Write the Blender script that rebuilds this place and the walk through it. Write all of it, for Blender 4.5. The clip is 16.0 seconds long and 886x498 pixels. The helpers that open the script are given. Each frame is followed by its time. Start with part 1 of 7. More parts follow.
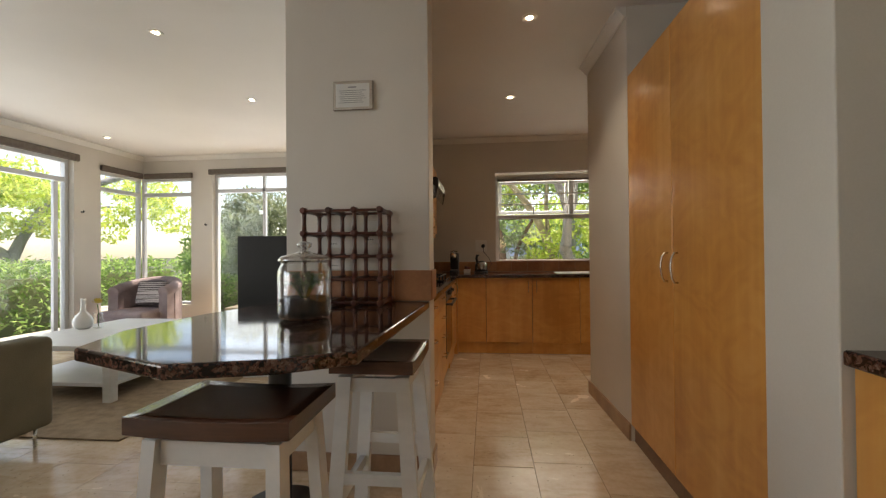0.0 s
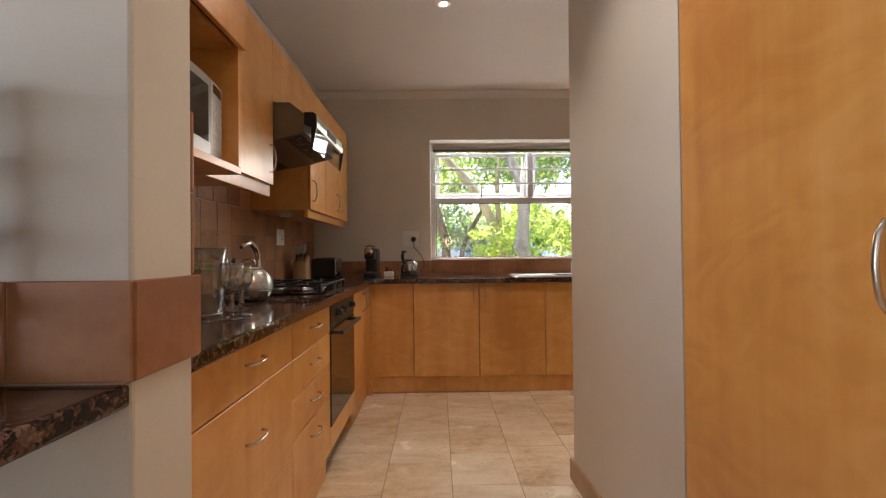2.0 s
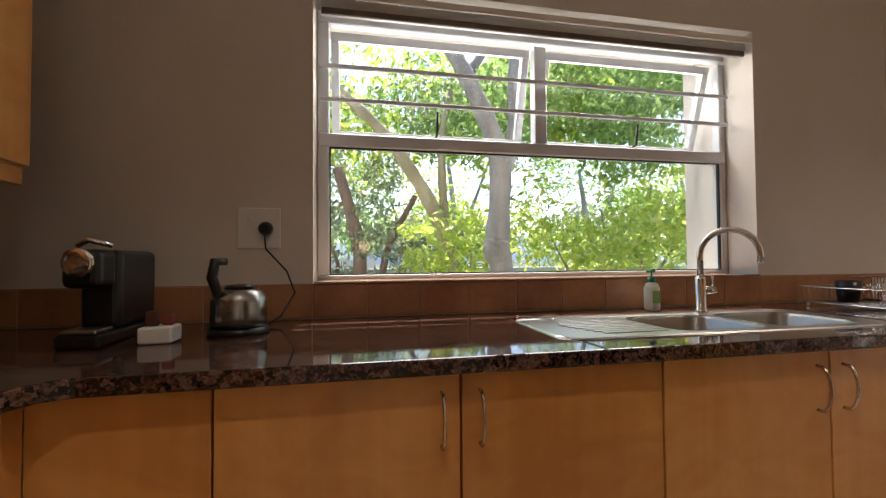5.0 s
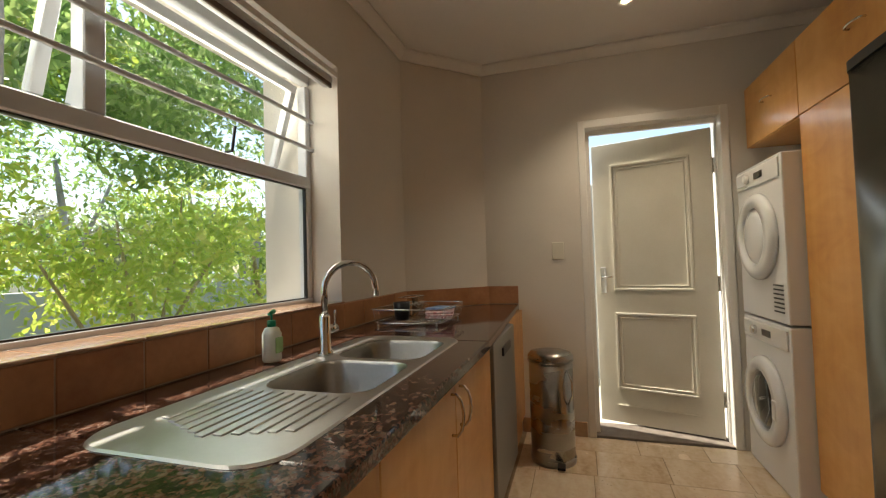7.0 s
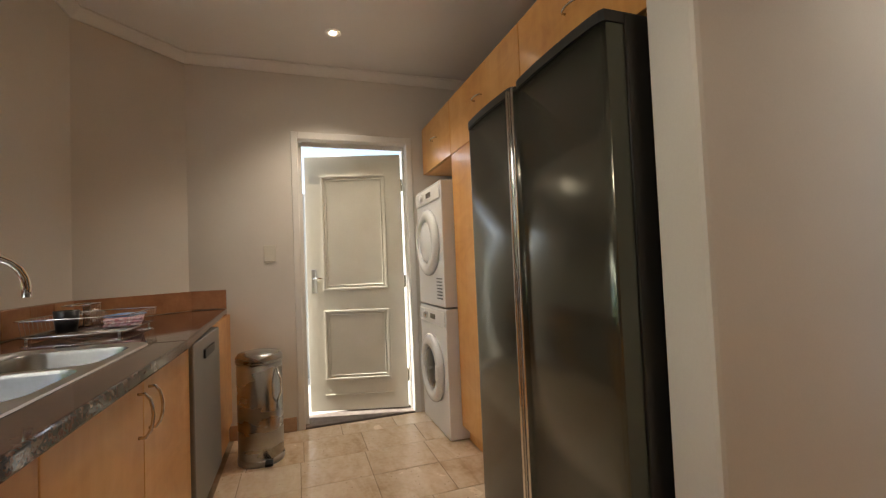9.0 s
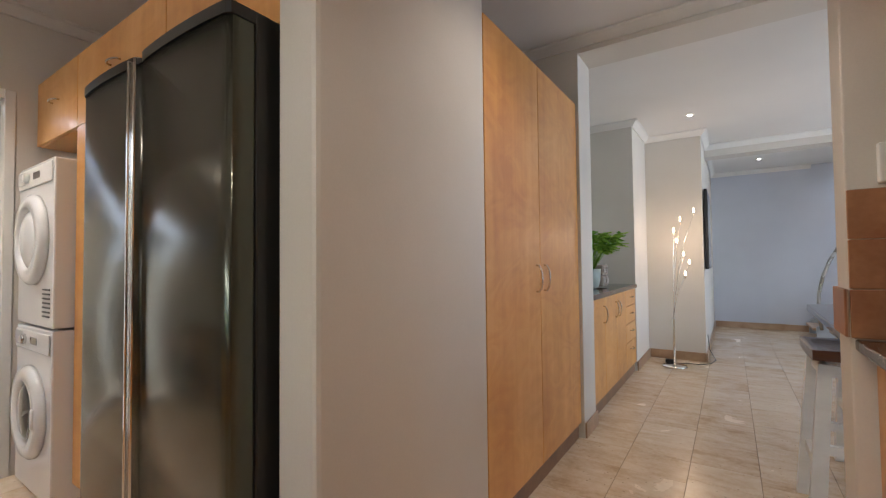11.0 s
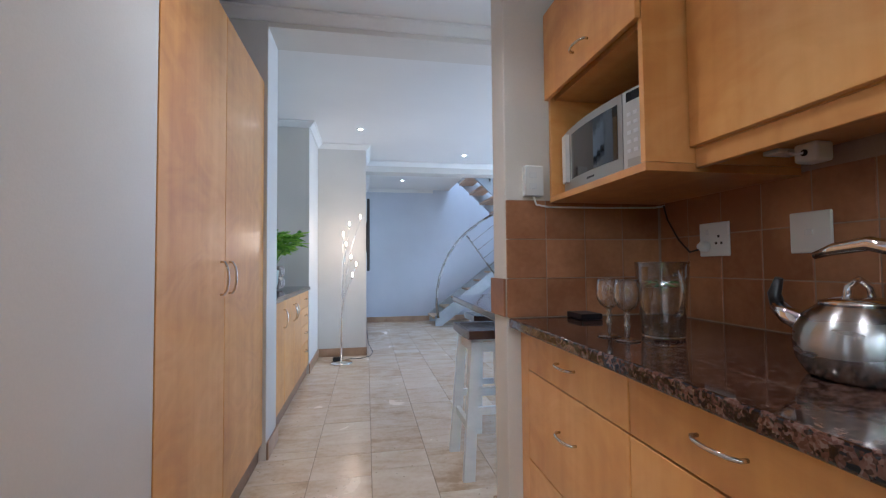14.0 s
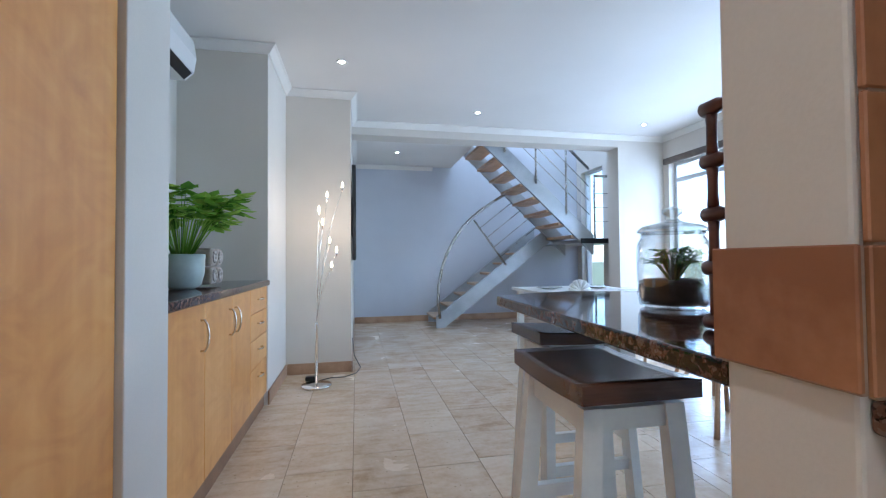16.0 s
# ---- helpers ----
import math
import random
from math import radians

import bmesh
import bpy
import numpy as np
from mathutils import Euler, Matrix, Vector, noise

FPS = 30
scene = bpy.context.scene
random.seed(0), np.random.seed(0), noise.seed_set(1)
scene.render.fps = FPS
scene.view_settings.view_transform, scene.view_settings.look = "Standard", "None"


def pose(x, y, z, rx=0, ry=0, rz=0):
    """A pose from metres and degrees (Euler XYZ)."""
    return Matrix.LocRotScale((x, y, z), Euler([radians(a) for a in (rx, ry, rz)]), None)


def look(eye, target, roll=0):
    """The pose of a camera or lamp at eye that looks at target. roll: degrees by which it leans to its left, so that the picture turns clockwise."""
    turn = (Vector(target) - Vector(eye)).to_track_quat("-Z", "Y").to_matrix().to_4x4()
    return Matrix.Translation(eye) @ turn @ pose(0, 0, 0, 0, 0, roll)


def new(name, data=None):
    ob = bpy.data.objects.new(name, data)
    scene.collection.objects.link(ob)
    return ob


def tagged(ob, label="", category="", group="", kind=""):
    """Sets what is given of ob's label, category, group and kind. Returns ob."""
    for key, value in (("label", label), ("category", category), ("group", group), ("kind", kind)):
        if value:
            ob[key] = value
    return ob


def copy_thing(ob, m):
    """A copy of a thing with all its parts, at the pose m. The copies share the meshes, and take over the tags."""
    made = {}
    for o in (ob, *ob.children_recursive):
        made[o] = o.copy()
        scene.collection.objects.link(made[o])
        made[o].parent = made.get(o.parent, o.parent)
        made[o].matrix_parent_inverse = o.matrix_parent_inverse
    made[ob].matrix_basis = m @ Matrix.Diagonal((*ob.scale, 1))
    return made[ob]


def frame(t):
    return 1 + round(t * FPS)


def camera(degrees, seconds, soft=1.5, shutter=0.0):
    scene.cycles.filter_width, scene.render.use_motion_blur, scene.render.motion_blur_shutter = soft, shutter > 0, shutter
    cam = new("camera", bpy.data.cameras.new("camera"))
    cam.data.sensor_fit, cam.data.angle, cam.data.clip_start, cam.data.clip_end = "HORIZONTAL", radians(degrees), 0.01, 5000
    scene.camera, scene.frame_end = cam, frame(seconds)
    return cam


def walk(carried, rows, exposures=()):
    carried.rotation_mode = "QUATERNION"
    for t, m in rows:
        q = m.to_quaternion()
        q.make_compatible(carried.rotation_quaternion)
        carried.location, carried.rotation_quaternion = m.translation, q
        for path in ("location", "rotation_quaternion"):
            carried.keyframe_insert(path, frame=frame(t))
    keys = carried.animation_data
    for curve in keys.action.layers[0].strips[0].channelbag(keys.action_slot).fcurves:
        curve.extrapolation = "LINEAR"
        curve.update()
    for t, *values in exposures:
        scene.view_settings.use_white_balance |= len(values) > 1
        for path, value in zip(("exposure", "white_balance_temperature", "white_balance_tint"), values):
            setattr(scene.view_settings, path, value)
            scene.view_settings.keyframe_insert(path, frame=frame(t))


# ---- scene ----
cam = camera(91.8, 16.0, soft=1.25)
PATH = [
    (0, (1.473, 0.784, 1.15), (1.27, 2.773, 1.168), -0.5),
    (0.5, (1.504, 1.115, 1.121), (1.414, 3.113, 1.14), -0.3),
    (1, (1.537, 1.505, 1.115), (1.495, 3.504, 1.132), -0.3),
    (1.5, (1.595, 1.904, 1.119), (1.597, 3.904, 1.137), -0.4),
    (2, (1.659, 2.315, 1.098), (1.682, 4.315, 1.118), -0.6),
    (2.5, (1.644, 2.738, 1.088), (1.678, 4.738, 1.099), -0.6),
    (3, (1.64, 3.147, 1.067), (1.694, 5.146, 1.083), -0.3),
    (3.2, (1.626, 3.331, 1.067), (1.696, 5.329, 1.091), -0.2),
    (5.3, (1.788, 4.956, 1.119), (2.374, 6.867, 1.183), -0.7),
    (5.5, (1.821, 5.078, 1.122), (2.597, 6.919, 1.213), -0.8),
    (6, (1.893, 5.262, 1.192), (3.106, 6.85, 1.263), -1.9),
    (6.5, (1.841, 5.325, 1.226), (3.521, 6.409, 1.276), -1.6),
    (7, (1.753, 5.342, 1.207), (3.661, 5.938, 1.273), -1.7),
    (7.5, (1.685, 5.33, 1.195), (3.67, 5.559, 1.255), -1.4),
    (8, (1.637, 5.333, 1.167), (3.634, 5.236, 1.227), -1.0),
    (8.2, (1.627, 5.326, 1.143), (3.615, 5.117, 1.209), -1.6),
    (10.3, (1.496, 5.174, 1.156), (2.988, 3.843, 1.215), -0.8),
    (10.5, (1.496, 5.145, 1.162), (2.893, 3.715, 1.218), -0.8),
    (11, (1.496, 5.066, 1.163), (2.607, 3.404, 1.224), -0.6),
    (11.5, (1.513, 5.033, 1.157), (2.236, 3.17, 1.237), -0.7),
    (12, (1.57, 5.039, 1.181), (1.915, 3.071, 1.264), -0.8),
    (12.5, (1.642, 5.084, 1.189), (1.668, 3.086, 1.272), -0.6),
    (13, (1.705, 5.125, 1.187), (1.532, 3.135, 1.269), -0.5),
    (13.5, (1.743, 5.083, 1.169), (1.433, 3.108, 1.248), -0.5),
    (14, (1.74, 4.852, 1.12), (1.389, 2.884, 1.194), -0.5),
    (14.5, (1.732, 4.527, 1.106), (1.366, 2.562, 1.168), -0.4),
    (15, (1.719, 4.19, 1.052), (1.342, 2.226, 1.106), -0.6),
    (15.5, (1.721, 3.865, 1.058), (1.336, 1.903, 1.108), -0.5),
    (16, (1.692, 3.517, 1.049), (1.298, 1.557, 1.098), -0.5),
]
EXPOSURES = [(0, 1.05, 7300, 14), (1, 1.48, 7200, 16), (1.5, 1.9, 7200, 18), (2.2, 1.9, 6000, 17), (3, 1.7, 5300, 14), (5.5, 1.3, 6700, 17), (6, 1.2, 6900, 13), (7, 1.1, 7000, 8), (8, 1.4, 6700, 9), (10.5, 1.6, 6200, 14), (11.5, 1.95, 5600, 15), (12.5, 1.97, 5050, 16), (14.5, 2.05, 4850, 10), (16, 1.9, 4900, 9)]
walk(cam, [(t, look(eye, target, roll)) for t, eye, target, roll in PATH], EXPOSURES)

# ---- light ----
world = bpy.data.worlds.new("sky")
scene.world = world
world.use_nodes = True
wn = world.node_tree
sky = wn.nodes.new("ShaderNodeTexSky")
sky.sky_type, sky.sun_disc = "NISHITA", False
SUN_EL, SUN_AZ = radians(60), radians(14)
sky.sun_elevation, sky.sun_rotation = SUN_EL, SUN_AZ
wn.nodes["Background"].inputs["Strength"].default_value = 0.15
wn.links.new(sky.outputs["Color"], wn.nodes["Background"].inputs["Color"])


def lamp(name, kind, where, energy, color=(1, 1, 1), **more):
    data = bpy.data.lights.new(name, kind)
    data.energy, data.color = energy, color
    for key, value in more.items():
        if key == "size":
            if kind == "AREA":
                data.shape = "RECTANGLE"
                data.size, data.size_y = value
            else:
                data.shadow_soft_size = value
        if key == "angle":
            data.angle = value
        if key == "spot":
            data.spot_size, data.spot_blend = value
    ob = new(name, data)
    ob.matrix_world = where
    return ob


sun_way = Vector((math.sin(SUN_AZ) * math.cos(SUN_EL), math.cos(SUN_AZ) * math.cos(SUN_EL), math.sin(SUN_EL)))
lamp("sun", "SUN", look(sun_way * 30, (0, 0, 0)), 5.0, (1, 0.95, 0.86), angle=radians(0.6))
KITCHEN_LAMP = 20
DAY = (0.80, 0.90, 1.0)
lamp("daylight_kitchen_window", "AREA", look((2.6, 6.72, 2.02), (2.6, 5.2, 1.35)), 6.5, (1.0, 0.95, 0.84), size=(1.9, 0.28))
lamp("daylight_back_door", "AREA", look((5.25, 4.9, 1.2), (3, 4.9, 1.1)), 5, (1.0, 0.97, 0.9), size=(0.8, 1.9))
lamp("daylight_living_west", "AREA", look((-4.0, 4.4, 1.3), (0, 4.4, 1.2)), 18, DAY, size=(2.6, 2.1))
lamp("daylight_living_north", "AREA", look((-1.6, 7.15, 1.3), (-1.6, 4, 1.2)), 11, DAY, size=(2.0, 2.1))
lamp("daylight_dining", "AREA", look((-2.6, 0.0, 1.3), (2, 0.0, 1.2)), 29, DAY, size=(2.6, 2.1))
lamp("daylight_stairwell", "AREA", look((-0.9, -2.8, 5.0), (-0.9, -2.8, 0)), 20, DAY, size=(2.0, 1.5))

# ---- materials ----
def nodes_of(name):
    m = bpy.data.materials.new(name)
    m.use_nodes = True
    return m, m.node_tree.nodes, m.node_tree.links, m.node_tree.nodes["Principled BSDF"]


def ramp(n, stops):
    r = n.new("ShaderNodeValToRGB")
    while len(r.color_ramp.elements) < len(stops):
        r.color_ramp.elements.new(0.5)
    for e, (p, c) in zip(r.color_ramp.elements, stops):
        e.position, e.color = p, (*c, 1)
    return r


def surface(name, dark, light, rough=0.5, scale=(3, 3, 3), grain=40, bump=0.1, metal=0.0, coat=0.0, vary=0.0, detail=5, spread=(0.3, 0.7), world_space=True):
    """A surface that wanders between two colours at a large and a small scale, with a fine relief."""
    m, n, l, p = nodes_of(name)
    if world_space:
        geo = n.new("ShaderNodeNewGeometry")
        src = geo.outputs["Position"]
    else:
        tc = n.new("ShaderNodeTexCoord")
        src = tc.outputs["Object"]
    mp = n.new("ShaderNodeMapping")
    mp.inputs["Scale"].default_value = scale
    l.new(src, mp.inputs["Vector"])
    a = n.new("ShaderNodeTexNoise")
    a.inputs["Scale"].default_value, a.inputs["Detail"].default_value = 1.0, detail
    l.new(mp.outputs[0], a.inputs["Vector"])
    b = n.new("ShaderNodeTexNoise")
    b.inputs["Scale"].default_value, b.inputs["Detail"].default_value = grain, 3
    l.new(src, b.inputs["Vector"])
    r = ramp(n, [(spread[0], dark), (spread[1], light)])
    mix = n.new("ShaderNodeMath")
    mix.operation = "MULTIPLY_ADD"
    mix.inputs[1].default_value, mix.inputs[2].default_value = 0.25, -0.125
    l.new(b.outputs["Fac"], mix.inputs[0])
    add = n.new("ShaderNodeMath")
    l.new(a.outputs["Fac"], add.inputs[0])
    l.new(mix.outputs[0], add.inputs[1])
    fac = add.outputs[0]
    if vary:
        info = n.new("ShaderNodeObjectInfo")
        vm = n.new("ShaderNodeMath")
        vm.operation = "MULTIPLY_ADD"
        vm.inputs[1].default_value, vm.inputs[2].default_value = vary, -vary / 2
        l.new(info.outputs["Random"], vm.inputs[0])
        ad = n.new("ShaderNodeMath")
        l.new(fac, ad.inputs[0])
        l.new(vm.outputs[0], ad.inputs[1])
        fac = ad.outputs[0]
    l.new(fac, r.inputs[0])
    l.new(r.outputs[0], p.inputs["Base Color"])
    rr = n.new("ShaderNodeMath")
    rr.operation = "MULTIPLY_ADD"
    rr.inputs[1].default_value, rr.inputs[2].default_value = 0.2, max(rough - 0.1, 0.02)
    l.new(a.outputs["Fac"], rr.inputs[0])
    l.new(rr.outputs[0], p.inputs["Roughness"])
    p.inputs["Metallic"].default_value = metal
    p.inputs["Coat Weight"].default_value = coat
    p.inputs["Coat Roughness"].default_value = 0.12
    if bump:
        bm_ = n.new("ShaderNodeBump")
        bm_.inputs["Strength"].default_value, bm_.inputs["Distance"].default_value = bump, 0.004
        l.new(b.outputs["Fac"], bm_.inputs["Height"])
        l.new(bm_.outputs[0], p.inputs["Normal"])
    return m


def plain(name, color, rough=0.4, metal=0.0, emit=0.0, glow=None, coat=0.0):
    m, n, l, p = nodes_of(name)
    p.inputs["Base Color"].default_value = (*color, 1)
    p.inputs["Roughness"].default_value, p.inputs["Metallic"].default_value = rough, metal
    p.inputs["Coat Weight"].default_value = coat
    if emit:
        p.inputs["Emission Color"].default_value = (*(glow or color), 1)
        p.inputs["Emission Strength"].default_value = emit
    return m


def glassy(name, color=(1, 1, 1), thin=True, rough=0.0, gloss=0.035, edge=4.0):
    m, n, l, p = nodes_of(name)
    if thin:
        out = n["Material Output"]
        tr, gl, mx, fr = n.new("ShaderNodeBsdfTransparent"), n.new("ShaderNodeBsdfGlossy"), n.new("ShaderNodeMixShader"), n.new("ShaderNodeLayerWeight")
        tr.inputs[0].default_value = (*color, 1)
        gl.inputs["Roughness"].default_value = rough
        fr.inputs["Blend"].default_value = 0.5
        pw, ml = n.new("ShaderNodeMath"), n.new("ShaderNodeMath")
        pw.operation, pw.inputs[1].default_value = "POWER", edge
        ml.operation, ml.inputs[1].default_value, ml.inputs[2].default_value = "MULTIPLY_ADD", 0.8, gloss
        l.new(fr.outputs["Facing"], pw.inputs[0])
        l.new(pw.outputs[0], ml.inputs[0])
        l.new(ml.outputs[0], mx.inputs[0])
        l.new(tr.outputs[0], mx.inputs[1])
        l.new(gl.outputs[0], mx.inputs[2])
        l.new(mx.outputs[0], out.inputs[0])
    else:
        p.inputs["Base Color"].default_value = (*color, 1)
        p.inputs["Transmission Weight"].default_value, p.inputs["Roughness"].default_value = 1.0, rough
    return m


def math_node(n, l, op, a, b, c=None):
    """One arithmetic node between sockets or numbers."""
    q = n.new("ShaderNodeMath")
    q.operation = op
    for i, v in enumerate((a, b, c)):
        if isinstance(v, (int, float)):
            q.inputs[i].default_value = v
        elif v is not None:
            l.new(v, q.inputs[i])
    return q.outputs[0]


def granite_material():
    """Dark polished granite: crystals of brown, rust and grey in a near-black ground, with a few pale ones."""
    m, n, l, p = nodes_of("polished_brown_granite")
    geo = n.new("ShaderNodeNewGeometry")
    warp = n.new("ShaderNodeTexNoise")
    warp.inputs["Scale"].default_value, warp.inputs["Detail"].default_value = 60, 3
    l.new(geo.outputs["Position"], warp.inputs["Vector"])
    push = n.new("ShaderNodeVectorMath")
    push.operation = "MULTIPLY_ADD"
    push.inputs[1].default_value = (0.009, 0.009, 0.009)
    l.new(warp.outputs["Color"], push.inputs[0])
    l.new(geo.outputs["Position"], push.inputs[2])
    tones = []
    for scale in (80, 190):
        v = n.new("ShaderNodeTexVoronoi")
        v.inputs["Scale"].default_value = scale
        l.new(push.outputs[0], v.inputs["Vector"])
        sep = n.new("ShaderNodeSeparateColor")
        l.new(v.outputs["Color"], sep.inputs[0])
        tones.append(sep.outputs[0])
    cloud = n.new("ShaderNodeTexNoise")
    cloud.inputs["Scale"].default_value, cloud.inputs["Detail"].default_value = 7, 4
    l.new(geo.outputs["Position"], cloud.inputs["Vector"])
    mixed = math_node(n, l, "MULTIPLY_ADD", tones[0], 0.55, math_node(n, l, "MULTIPLY", tones[1], 0.45))
    fac = math_node(n, l, "MULTIPLY_ADD", cloud.outputs["Fac"], 0.5, math_node(n, l, "SUBTRACT", mixed, 0.25))
    r1 = ramp(n, [(0.33, (0.008, 0.006, 0.006)), (0.44, (0.030, 0.015, 0.011)), (0.57, (0.095, 0.040, 0.026)), (0.72, (0.13, 0.066, 0.045)), (0.90, (0.17, 0.115, 0.09))])
    l.new(fac, r1.inputs[0])
    l.new(r1.outputs[0], p.inputs["Base Color"])
    p.inputs["Roughness"].default_value = 0.06
    return m


def veneer_material(name, dark, mid, light, along="z"):
    """Satin-varnished maple: faint fine grain, soft broad clouds, curly flecks across the grain and a tone of its own for each board."""
    m, n, l, p = nodes_of(name)
    geo, info = n.new("ShaderNodeNewGeometry"), n.new("ShaderNodeObjectInfo")
    shift = n.new("ShaderNodeVectorMath")
    shift.operation = "ADD"
    l.new(geo.outputs["Position"], shift.inputs[0])
    l.new(math_node(n, l, "MULTIPLY", info.outputs["Random"], 9.0), shift.inputs[1])

    def noise(scale3, scale, detail, distort=0.0):
        mp = n.new("ShaderNodeMapping")
        mp.inputs["Scale"].default_value = scale3
        l.new(shift.outputs[0], mp.inputs["Vector"])
        t = n.new("ShaderNodeTexNoise")
        t.inputs["Scale"].default_value, t.inputs["Detail"].default_value, t.inputs["Distortion"].default_value = scale, detail, distort
        l.new(mp.outputs[0], t.inputs["Vector"])
        return t.outputs["Fac"]

    grain3 = {"z": (14, 14, 0.5), "x": (0.5, 14, 14), "y": (14, 0.5, 14)}[along]
    band3 = {"z": (1, 1, 0.18), "x": (0.18, 1, 1), "y": (1, 0.18, 1)}[along]
    curl3 = {"z": (1, 1, 1.7), "x": (1.7, 1, 1), "y": (1, 1.7, 1)}[along]
    grain = noise(grain3, 2.2, 4, 0.2)
    bands = noise(band3, 4.5, 2, 0.3)
    clouds = noise((1, 1, 1), 1.6, 2, 0.8)
    curl = noise(curl3, 3.4, 4, 2.6)
    fac = math_node(n, l, "MULTIPLY_ADD", bands, 0.36, math_node(n, l, "MULTIPLY", clouds, 0.24))
    fac = math_node(n, l, "MULTIPLY_ADD", grain, 0.14, fac)
    fac = math_node(n, l, "MULTIPLY_ADD", curl, 0.26, fac)
    fac = math_node(n, l, "MULTIPLY_ADD", info.outputs["Random"], 0.07, math_node(n, l, "SUBTRACT", fac, 0.035))
    r = ramp(n, [(0.36, dark), (0.50, mid), (0.64, light)])
    l.new(fac, r.inputs[0])
    l.new(r.outputs[0], p.inputs["Base Color"])
    p.inputs["Roughness"].default_value, p.inputs["Coat Weight"].default_value, p.inputs["Coat Roughness"].default_value = 0.34, 0.3, 0.16
    bm_ = n.new("ShaderNodeBump")
    bm_.inputs["Strength"].default_value, bm_.inputs["Distance"].default_value = 0.04, 0.002
    l.new(grain, bm_.inputs["Height"])
    l.new(bm_.outputs[0], p.inputs["Normal"])
    return m


def travertine_material():
    """Honed travertine: each tile has its own warm tone, soft clouds, darker veins and stains, and small filled pits."""
    m, n, l, p = nodes_of("travertine")
    geo, info = n.new("ShaderNodeNewGeometry"), n.new("ShaderNodeObjectInfo")
    shift = n.new("ShaderNodeVectorMath")
    shift.operation = "ADD"
    l.new(geo.outputs["Position"], shift.inputs[0])
    l.new(math_node(n, l, "MULTIPLY", info.outputs["Random"], 11.0), shift.inputs[1])

    def noise(scale, detail, distort=0.0, source=None):
        t = n.new("ShaderNodeTexNoise")
        t.inputs["Scale"].default_value, t.inputs["Detail"].default_value, t.inputs["Distortion"].default_value = scale, detail, distort
        l.new(source or shift.outputs[0], t.inputs["Vector"])
        return t.outputs["Fac"]

    mp = n.new("ShaderNodeMapping")
    mp.inputs["Scale"].default_value = (1, 3.5, 1)
    l.new(shift.outputs[0], mp.inputs["Vector"])
    cloud, vein, fine = noise(3.2, 5, 0.9), noise(2.6, 6, 1.4, mp.outputs[0]), noise(38, 4)
    fac = math_node(n, l, "MULTIPLY_ADD", cloud, 0.42, math_node(n, l, "MULTIPLY", vein, 0.38))
    fac = math_node(n, l, "MULTIPLY_ADD", fine, 0.20, fac)
    fac = math_node(n, l, "MULTIPLY_ADD", info.outputs["Random"], 0.12, math_node(n, l, "SUBTRACT", fac, 0.06))
    r = ramp(n, [(0.31, (0.48, 0.335, 0.20)), (0.42, (0.64, 0.485, 0.325)), (0.52, (0.72, 0.58, 0.42)), (0.66, (0.80, 0.69, 0.54))])
    l.new(fac, r.inputs[0])
    pits = n.new("ShaderNodeTexVoronoi")
    pits.inputs["Scale"].default_value = 26
    l.new(shift.outputs[0], pits.inputs["Vector"])
    spot = math_node(n, l, "MULTIPLY", math_node(n, l, "LESS_THAN", pits.outputs["Distance"], 0.13), math_node(n, l, "GREATER_THAN", cloud, 0.55))
    mix = n.new("ShaderNodeMix")
    mix.data_type = "RGBA"
    mix.inputs["B"].default_value = (0.26, 0.16, 0.085, 1)
    l.new(math_node(n, l, "MULTIPLY", spot, 0.5), mix.inputs["Factor"])
    l.new(r.outputs[0], mix.inputs["A"])
    l.new(mix.outputs["Result"], p.inputs["Base Color"])
    l.new(math_node(n, l, "MULTIPLY_ADD", cloud, 0.25, 0.10), p.inputs["Roughness"])
    p.inputs["Coat Weight"].default_value, p.inputs["Coat Roughness"].default_value = 0.06, 0.15
    bm_ = n.new("ShaderNodeBump")
    bm_.inputs["Strength"].default_value, bm_.inputs["Distance"].default_value = 0.03, 0.003
    l.new(cloud, bm_.inputs["Height"])
    l.new(bm_.outputs[0], p.inputs["Normal"])
    return m


